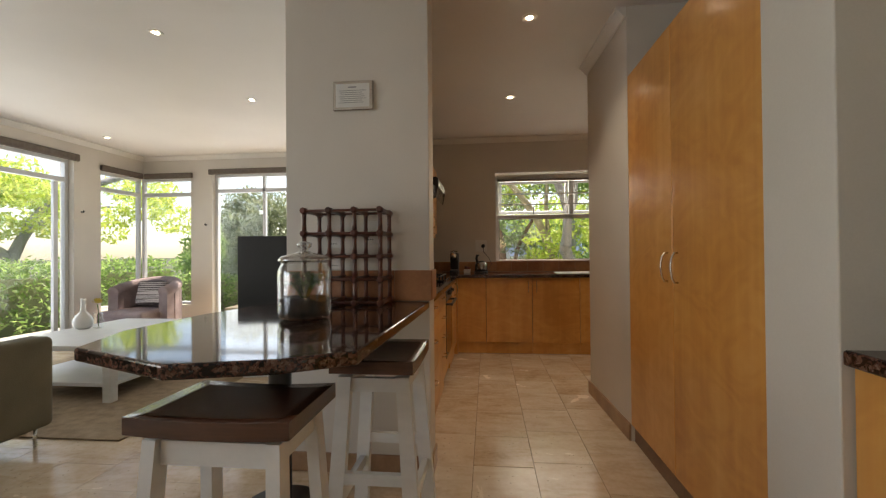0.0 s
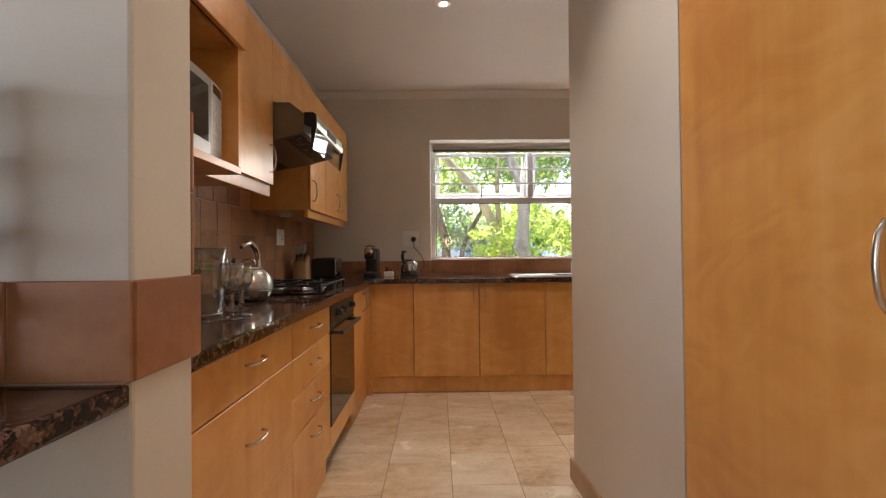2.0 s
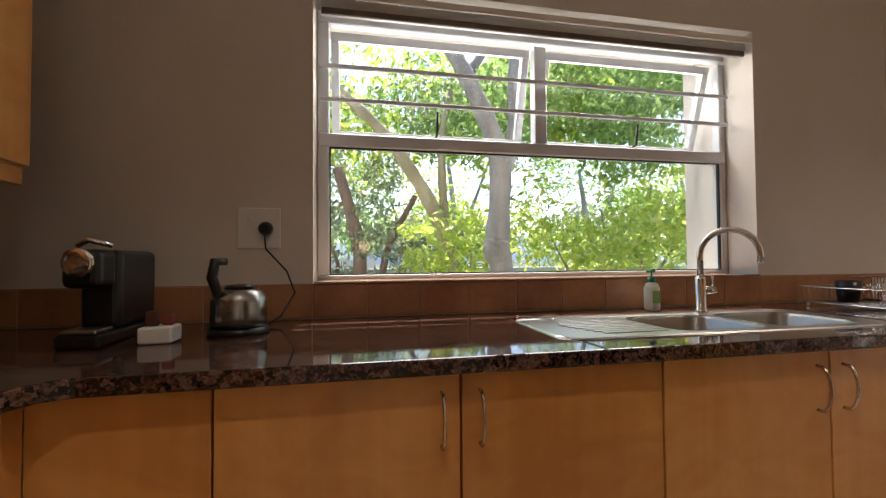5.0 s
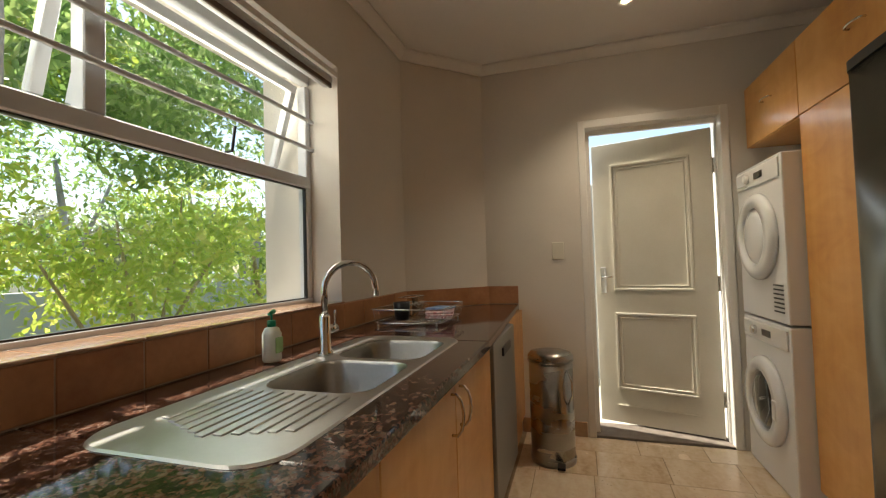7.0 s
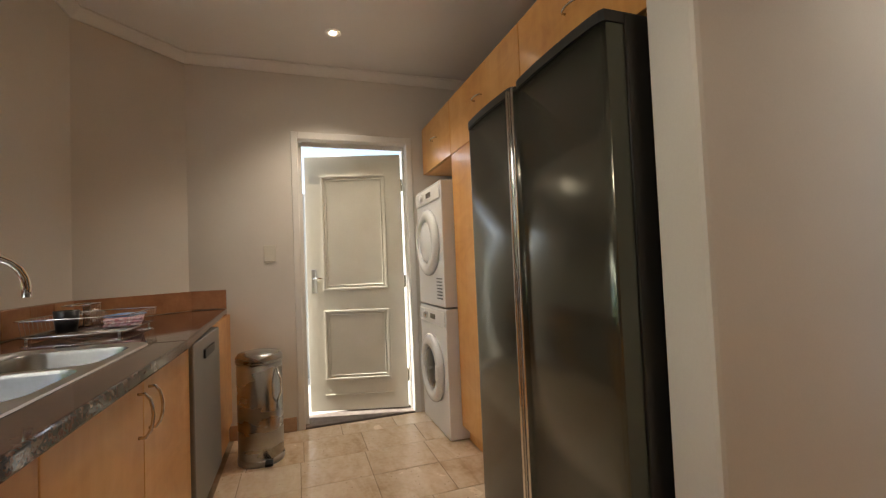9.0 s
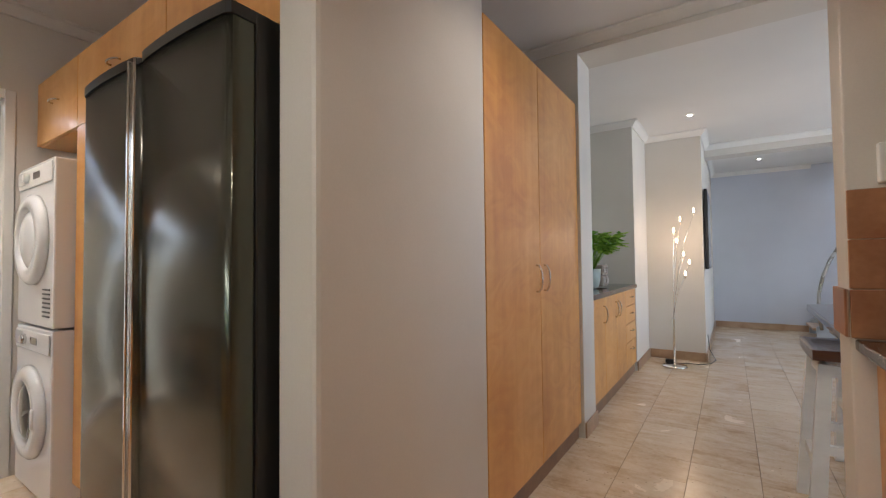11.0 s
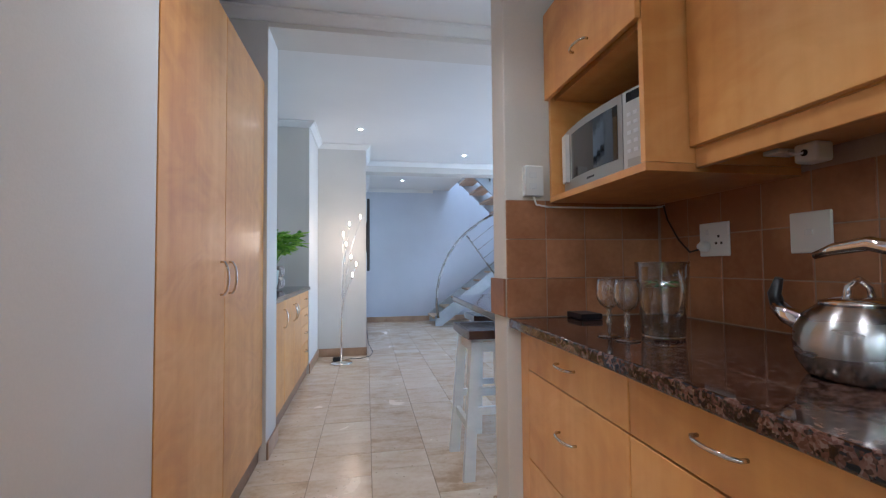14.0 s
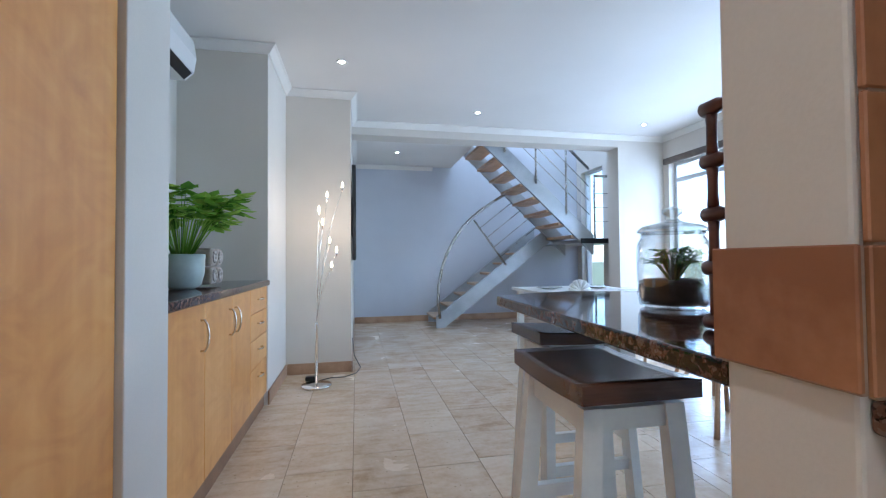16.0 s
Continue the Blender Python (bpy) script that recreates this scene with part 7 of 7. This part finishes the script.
# floor lamp
LX, LY = 2.025, -0.225
M_BULB = plain("glowing_bulb", (1, 0.85, 0.65), 0.3, emit=3.5, glow=(1, 0.72, 0.42))
fl = thing("floor_lamp", (LX, LY, 0), "chrome floor lamp with seven thin bent stems and small bulbs", "floor lamp")
part("base", lathe([(0.12, 0.001), (0.125, 0.008), (0.12, 0.02), (0.02, 0.028)], (LX, LY, 0), seg=36), M_CHROME, fl)
part("pole", lathe([(0.012, 0.028), (0.012, 0.52), (0.016, 0.53)], (LX, LY, 0), seg=14), M_CHROME, fl)
for bx_, dz, dy in ((1.81, 1.70, 0.0), (1.933, 1.61, 0.05), (2.007, 1.50, -0.05), (1.97, 1.38, 0.07), (1.919, 1.235, -0.06), (1.859, 1.15, 0.04), (1.901, 1.025, 0.0)):
    tip = Vector((bx_, LY + dy, dz - 0.045))
    root = Vector((LX, LY, 0.52))
    m_ = root.lerp(tip, 0.5) + Vector(((LX - bx_) * 0.22, 0, 0))
    st = part("stem", tube([root, root.lerp(m_, 0.5), m_, m_.lerp(tip, 0.5) + Vector(((LX - bx_) * 0.05, 0, 0)), tip], 0.0026, seg=6), M_CHROME, fl)
    part("bulb_cap", lathe([(0.007, -0.02), (0.009, 0.0), (0.012, 0.012)], tip, seg=12), M_CHROME, st)
    part("bulb", lathe([(0.006, 0.0125), (0.0095, 0.022), (0.010, 0.032), (0.006, 0.05), (0.0015, 0.062)], tip, seg=14), M_BULB, st, "glowing warm bulb")
cd = part("cable", tube([(LX + 0.02, LY - 0.12, 0.01), (LX - 0.1, LY - 0.22, 0.008), (1.80, -0.45, 0.008), (1.70, -0.55, 0.01), (1.66, -0.72, 0.02), (1.72, -0.80, 0.12), (1.736, -0.86, 0.28)], 0.004, seg=6), M_BLACK, fl, "black cable")
part("transformer", cube(LX + 0.02, LX + 0.11, LY - 0.22, LY - 0.16, 0.001, 0.04, r=0.01), M_BLACK, fl, "black transformer")
lamp("floor_lamp_glow", "POINT", pose(1.92, -0.22, 1.4), 1.6, (1, 0.68, 0.4), size=0.12)
scr = thing("wall_screen", (1.72, -1.1, 1.1), "thin black television on the dining room wall", "television")
part("screen", cube(1.70, 1.735, -1.42, -0.72, 1.05, 1.98, r=0.006), M_BLACK, scr)
part("glass", cube(1.697, 1.6995, -1.40, -0.74, 1.07, 1.96), M_BGLASS, scr, "dark screen glass")
part("bracket", cube(1.7355, 1.7455, -1.2, -0.95, 1.3, 1.7), M_IRON, scr)

# ---- stairs ----
M_TREAD = wood_material("oak_tread", (0.32, 0.19, 0.10), (0.46, 0.29, 0.16), (0.55, 0.37, 0.22), along="y")
stairs = thing("steel_staircase", (-0.8, -3.0, 0), "grey steel dog-leg staircase with open oak treads and thin cable rails", "staircase")


def stringer(a, b, h, y0, y1, name="stringer"):
    a, b = Vector(a), Vector(b)
    return part(name, prism([(a.x, a.z), (b.x, b.z), (b.x, b.z - h), (a.x, a.z - h)], y0, y1, axis="y"), M_STAIR, stairs)


LZ = 1.32
for y in (-3.00, -3.72):
    stringer((0.50, 0, 0.18), (-1.42, 0, LZ + 0.30), 0.27, y, y + 0.045)
for i in range(7):
    x, z = 0.40 - i * 0.235, 0.165 * (i + 1)
    part("tread", cube(x - 0.14, x + 0.14, -3.674, -3.001, z - 0.035, z, r=0.004, seg=1), M_TREAD, stairs)
part("landing", cube(-2.32, -1.42, -3.79, -2.02, LZ - 0.05, LZ, r=0.004, seg=1), M_STAIR, stairs, "steel landing")
part("landing_edge", cube(-2.32, -1.40, -2.019, -1.99, LZ - 0.06, LZ + 0.01), M_IRON, stairs)
for y in (-2.95, -2.10):
    stringer((-1.62, 0, LZ + 0.06), (0.50, 0, LZ + 2.03), 0.28, y, y + 0.045)
for i in range(10):
    x, z = -1.42 + i * 0.19, LZ + 0.178 * (i + 0.35)
    part("tread", cube(x - 0.13, x + 0.13, -2.904, -2.101, z - 0.04, z, r=0.004, seg=1), M_TREAD, stairs)
curve = [(0.45, -2.93, 0.15), (0.48, -2.93, 0.40), (0.47, -2.93, 0.65), (0.42, -2.93, 0.90), (0.34, -2.93, 1.13), (0.23, -2.93, 1.34), (0.09, -2.93, 1.54), (-0.08, -2.93, 1.71), (-0.30, -2.93, 1.88), (-0.54, -2.93, 2.03), (-0.8, -2.93, 2.15)]
part("handrail", tube(curve, 0.022, seg=12), M_STEEL, stairs, "large curved steel handrail")
part("baluster", tube([(-0.62, -2.93, 0.95), (-0.10, -2.93, 1.66)], 0.014), M_STEEL, stairs)
for k in range(4):
    a = Vector((-0.52 + 0.11 * k, -2.93, 1.08 + 0.15 * k))
    part("rail_cable", tube([a, a + Vector((-0.62, 0, 0.48))], 0.006, seg=6), M_STEEL, stairs)
for k, (h, r) in enumerate(((0.9, 0.02), (0.65, 0.006), (0.45, 0.006), (0.25, 0.006))):
    part("rail_cable" if k else "handrail", tube([(-1.55, -2.04, LZ + h + 0.1), (0.48, -2.04, LZ + h + 1.98)], r, seg=8), M_STEEL, stairs)
    part("rail_cable" if k else "handrail", tube([(-2.25, -2.02, LZ + h), (-1.62, -2.02, LZ + h)], r, seg=8), M_STEEL, stairs)
for x in (-1.62, -2.25):
    part("baluster", tube([(x, -2.02, LZ + 0.005), (x, -2.02, LZ + 0.9)], 0.014), M_STEEL, stairs)
for x in (-1.2, -0.75, -0.3):
    z = LZ + 0.06 + (x + 1.62) * 0.93
    part("baluster", tube([(x, -2.04, z - 0.1), (x, -2.04, z + 0.9)], 0.014), M_STEEL, stairs)

# ---- dining table, chair ----
dt = thing("dining_table", (-0.45, 0.3, 0), "pale dining table laid with plates and napkins", "table")
part("tabletop", cube(-0.95, 0.05, -0.9, 1.1, 0.715, 0.745, r=0.004), M_WHITEWOOD, dt)
for x in (-0.88, -0.02):
    for y in (-0.83, 1.03):
        part("leg", cube(x - 0.03, x + 0.03, y - 0.03, y + 0.03, 0, 0.714, r=0.003, seg=1), M_WHITEWOOD, dt)
M_CHINA = plain("white_china", (0.78, 0.78, 0.76), 0.15, coat=0.4)
for x, y in ((-0.2, -0.5), (-0.2, 0.1), (-0.2, 0.7), (-0.72, -0.5), (-0.72, 0.1), (-0.72, 0.7)):
    solid("dinner_plate", lathe([(0.06, 0.0), (0.08, 0.006), (0.13, 0.016), (0.128, 0.018), (0.08, 0.009), (0.01, 0.008)], (x, y, 0.7455), seg=32), M_CHINA, "white dinner plate laid on the dining table", "plate", "plates on the dining table")
nap = bmesh.new()
for i in range(7):
    a = math.pi * i / 6
    tube([(-0.2, 0.1, 0.77), (-0.2 - 0.11 * math.cos(a) * 0.9, 0.1, 0.775 + 0.09 * math.sin(a))], [0.01, 0.022], nap, seg=6)
solid("folded_napkin", nap, plain("white_napkin", (0.8, 0.8, 0.78), 0.9), "white napkin folded into a fan on a plate", "napkin")


def shell_chair(at, turn):
    c = thing("dining_chair", (0, 0, 0), "white moulded shell chair on splayed wooden legs", "chair", "chairs round the dining table")
    bm = bmesh.new()
    rows_ = []
    for z, w, y in ((0.43, 0.17, 0.21), (0.42, 0.21, 0.12), (0.425, 0.225, 0.0), (0.45, 0.225, -0.13), (0.52, 0.215, -0.195), (0.64, 0.20, -0.225), (0.76, 0.17, -0.25), (0.81, 0.11, -0.26)):
        rows_.append([bm.verts.new((w * u, y + 0.05 * u * u * (1 if z > 0.5 else 0), z + 0.05 * u * u * (1 if z < 0.5 else 0))) for u in (-1, -0.66, -0.33, 0, 0.33, 0.66, 1)])
    for a, b in zip(rows_, rows_[1:]):
        for i in range(6):
            bm.faces.new((a[i], a[i + 1], b[i + 1], b[i])).smooth = True
    bmesh.ops.solidify(bm, geom=bm.faces[:], thickness=0.01)
    part("shell", bm, M_WHITE, c)
    for sx in (-1, 1):
        for sy in (-1, 1):
            part("leg", tube([(sx * 0.11, sy * 0.1, 0.41), (sx * 0.22, sy * 0.2, 0.0)], [0.012, 0.016], seg=8), M_TREAD, c, "pale wooden leg")
    for s in (-1, 1):
        part("brace", tube([(s * 0.16, -0.15, 0.22), (-s * 0.13, 0.12, 0.36)], 0.004, seg=6), M_IRON, c)
    c.matrix_world = Matrix.Translation(at) @ pose(0, 0, 0, 0, 0, turn)
    return c


ch = shell_chair((-0.56, 1.19, 0), 178)
copy_thing(ch, pose(-1.15, 0.5, 0, 0, 0, -90))
copy_thing(ch, pose(-1.15, -0.3, 0, 0, 0, -90))

# ---- living room ----
M_SOFA = surface("olive_beige_fabric", (0.14, 0.12, 0.075), (0.21, 0.185, 0.125), 0.9, (3, 3, 3), 220, 0.6)
sf = thing("sofa", (-1.65, 2.2, 0), "olive-beige upholstered sofa on thin metal legs", "sofa")
part("base", cube(-2.10, -1.36, 1.40, 3.04, 0.13, 0.42, r=0.03, seg=3), M_SOFA, sf)
part("back", cube(-1.355, -1.19, 1.21, 3.19, 0.115, 0.66, r=0.035, seg=4), M_SOFA, sf, "upholstered sofa back")
part("arm", cube(-2.10, -1.36, 1.21, 1.395, 0.115, 0.60, r=0.03, seg=3), M_SOFA, sf)
part("arm", cube(-2.10, -1.36, 3.045, 3.19, 0.115, 0.60, r=0.03, seg=3), M_SOFA, sf)
for x in (-2.02, -1.25):
    for y in (1.29, 3.12):
        part("leg", tube([(x, y, 0.0), (x, y, 0.125)], 0.010), M_CHROME, sf)
ct = thing("coffee_table", (-1.9, 4.5, 0), "large white wooden coffee table with a lower shelf", "coffee table")
part("tabletop", cube(-2.55, -1.42, 3.82, 5.2, 0.41, 0.45, r=0.004), M_WHITEWOOD, ct)
part("lower_shelf", cube(-2.50, -1.47, 3.87, 5.15, 0.12, 0.15, r=0.003, seg=1), M_WHITEWOOD, ct)
for x in (-2.51, -1.46):
    for y in (3.86, 5.16):
        part("leg", cube(x - 0.035, x + 0.035, y - 0.035, y + 0.035, 0.012, 0.409, r=0.003, seg=1), M_WHITEWOOD, ct)
vs_ = thing("white_bottle_vase", (-2.40, 4.55, 0.45), "tall-necked white ceramic vase on the coffee table", "vase")
part("vase", lathe([(0.05, 0.001), (0.08, 0.03), (0.085, 0.08), (0.06, 0.13), (0.022, 0.17), (0.018, 0.27), (0.02, 0.29)], (-2.40, 4.55, 0.45), seg=28), M_CHINA, vs_)
fv = thing("flower_vase", (-2.29, 4.60, 0.45), "small glass vase with a yellow flower on the coffee table", "vase")
part("vase", lathe([(0.035, 0.001), (0.05, 0.04), (0.045, 0.09), (0.03, 0.12), (0.04, 0.15)], (-2.29, 4.60, 0.45), seg=24), M_CLEAR, fv)
part("stem", tube([(-2.29, 4.60, 0.47), (-2.28, 4.59, 0.62), (-2.29, 4.59, 0.68)], 0.004), M_PLANT, fv)
fb = bmesh.new()
for i in range(26):
    a, e = i * 2.4, 0.2 + 1.2 * (i / 26)
    u = Vector((math.cos(a) * math.cos(e), math.sin(a) * math.cos(e), math.sin(e)))
    c = Vector((-2.29, 4.59, 0.69))
    w = u.cross(Vector((0.1, 0.2, 1))).normalized() * 0.016
    p = [c, c + u * 0.035 + w, c + u * 0.06, c + u * 0.035 - w]
    fb.faces.new([fb.verts.new(q) for q in p])
part("flower", fb, plain("yellow_petals", (0.65, 0.50, 0.10), 0.6), fv, "yellow flower")
M_ARMCH = surface("mauve_grey_velvet", (0.20, 0.15, 0.155), (0.34, 0.27, 0.27), 0.85, (5, 5, 5), 180, 0.5)
AX, AY = -3.12, 6.1
am = thing("armchair", (AX, AY, 0), "mauve-grey tub armchair in the corner window", "armchair")
for fx in (-0.3, 0.3):
    for fy in (-0.32, 0.25):
        part("foot", lathe([(0.02, 0.0), (0.025, 0.085)], (AX + fx, AY + fy, 0), seg=12), M_DARKWOOD, am)
part("seat", cube(AX - 0.31, AX + 0.31, AY - 0.40, AY + 0.30, 0.08, 0.44, r=0.05, seg=3), M_ARMCH, am)
bk = bmesh.new()
tub = []
for i in range(13):
    a = radians(-15 + 210 * i / 12)
    tub.append((AX + 0.37 * math.cos(a), AY + 0.02 + 0.38 * math.sin(a)))
for h_, w_ in ((0.40, 0.085),):
    tube([(x, y, 0.66 + 0.12 * math.sin(math.pi * i / 12)) for i, (x, y) in enumerate(tub)], 0.075, bk, seg=12)
    for i, ((x0, y0), (x1, y1)) in enumerate(zip(tub, tub[1:])):
        d = Vector((x1 - x0, y1 - y0, 0)).normalized()
        n_ = Vector((-d.y, d.x, 0)) * 0.065
        q = [Vector((x0, y0, 0)), Vector((x1, y1, 0))]
        prism([(q[0] + n_).xy[:], (q[1] + n_).xy[:], (q[1] - n_).xy[:], (q[0] - n_).xy[:]], 0.07, 0.68, bk)
part("tub_back", bk, M_ARMCH, am, "rounded velvet back and arms")
cu = thing("striped_cushion", (AX, AY, 0.45), "grey striped scatter cushion leaning in the armchair", "cushion")
part("cover", turned(cube(-0.20, 0.20, -0.055, 0.055, -0.17, 0.17, r=0.05, seg=4), Matrix.Translation((AX, AY + 0.16, 0.64)) @ pose(0, 0, 0, -16, 0, 0)), surface("striped_fabric", (0.10, 0.08, 0.08), (0.55, 0.50, 0.48), 0.9, (1, 1, 60), 100, 0.5, spread=(0.45, 0.55)), cu)
rg = solid("jute_rug", cube(-3.2, -0.80, 3.23, 5.9, 0.0, 0.011, r=0.003, seg=1), surface("woven_jute", (0.24, 0.17, 0.10), (0.38, 0.28, 0.18), 0.95, (14, 14, 14), 90, 1.0), "brown woven jute rug under the coffee table", "rug")
tv = thing("living_room_television", (-0.75, 4.85, 0), "black flat television on a dark stand", "television")
TVM = Matrix.Translation((-0.41, 4.86, 0)) @ pose(0, 0, 0, 0, 0, 9)
part("screen", turned(cube(-0.55, 0.55, -0.025, 0.025, 0.62, 1.33, r=0.006), TVM), M_BLACK, tv)
part("stand_neck", turned(cube(-0.06, 0.06, -0.03, 0.03, 0.46, 0.63), TVM), M_BLACK, tv)
part("stand_cabinet", turned(cube(-0.6, 0.6, -0.2, 0.2, 0.0, 0.455, r=0.004), TVM), M_WHITEWOOD, tv, "low white television cabinet")
ob_ = thing("window_bench", (-2.6, 6.6, 0), "low white garden bench on the patio", "bench")
part("cushion", cube(-2.75, -1.9, 7.3, 7.8, -0.039, 0.30, r=0.03), M_SOFA, ob_)

# ---- downlights ----
M_LAMPGLOW = plain("downlight_glow", (1, 0.9, 0.75), 0.4, emit=22.0, glow=(1, 0.84, 0.62))
DOWN = [(1.76, 3.56, 1), (1.71, 4.97, 1), (4.33, 5.03, 1), (1.804, 0.0, 0), (0.39, -0.97, 0), (-1.70, -1.03, 0), (1.10, -2.85, 0), (-0.78, 4.72, 0), (-0.73, 3.45, 0), (-3.3, 5.75, 0), (3.3, 5.0, 2), (0.4, 0.9, 2), (-1.7, 0.9, 2)]
for x, y, k in DOWN:
    if k == 2:
        continue
    d = thing("ceiling_downlight", (x, y, CEIL - 0.01), "small recessed ceiling downlight with a white rim", "ceiling light", "recessed ceiling downlights")
    part("rim", lathe([(0.048, -0.0005), (0.048, -0.006), (0.044, -0.0075), (0.034, -0.006), (0.024, -0.0025), (0.022, -0.001)], (x, y, CEIL), seg=24, caps=False), M_TRIM, d, "stepped white rim")
    part("bulb_face", lathe([(0.019, -0.0035), (0.019, -0.001)], (x, y, CEIL), seg=20), M_LAMPGLOW, d, "glowing lamp face")
for x, y, k in DOWN[:3]:
    lamp("downlight_beam", "SPOT", look((x, y, CEIL - 0.03), (x, y, 0)), KITCHEN_LAMP * (1.1 if x > 2 else 0.55), (1, 0.86, 0.68), size=0.04, spot=(radians(112), 0.9))


# ---- small pieces of walls and floors ----
for job in LATER:
    tiles_on(*job, M_TERRA)


# ---- floor tiles ----
floor = bpy.data.objects["floor"]
rng_f = random.Random(8)
tile_meshes, far_bm = {}, bmesh.new()
GAP = 0.0014


def floor_tile(x0, x1, y0, y1, near):
    w, h = round(x1 - x0, 3), round(y1 - y0, 3)
    if w < 0.03 or h < 0.03:
        return
    z = -0.012 + 0.011 + rng_f.uniform(-0.0006, 0.0006)
    if not near:
        box(far_bm, x0 + GAP, x1 - GAP, y0 + GAP, y1 - GAP, -0.0119, z)
        return
    key = (w, h)
    if key not in tile_meshes:
        bm = cube(-w / 2 + GAP, w / 2 - GAP, -h / 2 + GAP, h / 2 - GAP, -0.0109, 0, r=0.0012, seg=1)
        me = bpy.data.meshes.new("floor_tile")
        bm.to_mesh(me)
        bm.free()
        me.materials.append(M_TRAV)
        tile_meshes[key] = me
    ob = new("floor_tile", tile_meshes[key])
    ob.location = ((x0 + x1) / 2, (y0 + y1) / 2, z)
    ob.parent = floor


def floor_zone(x0, x1, y0, y1, near):
    k = math.floor((x0 - 1.715) / 0.325)
    while 1.715 + k * 0.325 < x1:
        a, b = max(x0, 1.715 + k * 0.325), min(x1, 1.715 + (k + 1) * 0.325)
        y = y0 - rng_f.choice((0.0, 0.1, 0.22))
        while y < y1:
            L = rng_f.choice((0.32, 0.38, 0.38, 0.42))
            floor_tile(a, b, max(y, y0), min(y + L, y1), near)
            y += L
        k += 1


floor_zone(1.065, 2.365, 2.20, 5.71, True)
floor_zone(2.365, 4.86, 3.56, 5.73, True)
floor_zone(0.0, 2.95, -0.9, 2.20, True)
floor_zone(-2.33, 0.0, -0.9, 2.20, False)
floor_zone(-2.33, 1.746, -3.8, -0.9, False)
floor_zone(-3.75, 1.065, 2.20, 6.85, False)
me = bpy.data.meshes.new("far_floor_tiles")
far_bm.to_mesh(me)
far_bm.free()
me.materials.append(M_TRAV)
far = new("far_floor_tiles", me)
far.parent = floor
tagged(far, kind="stuff")
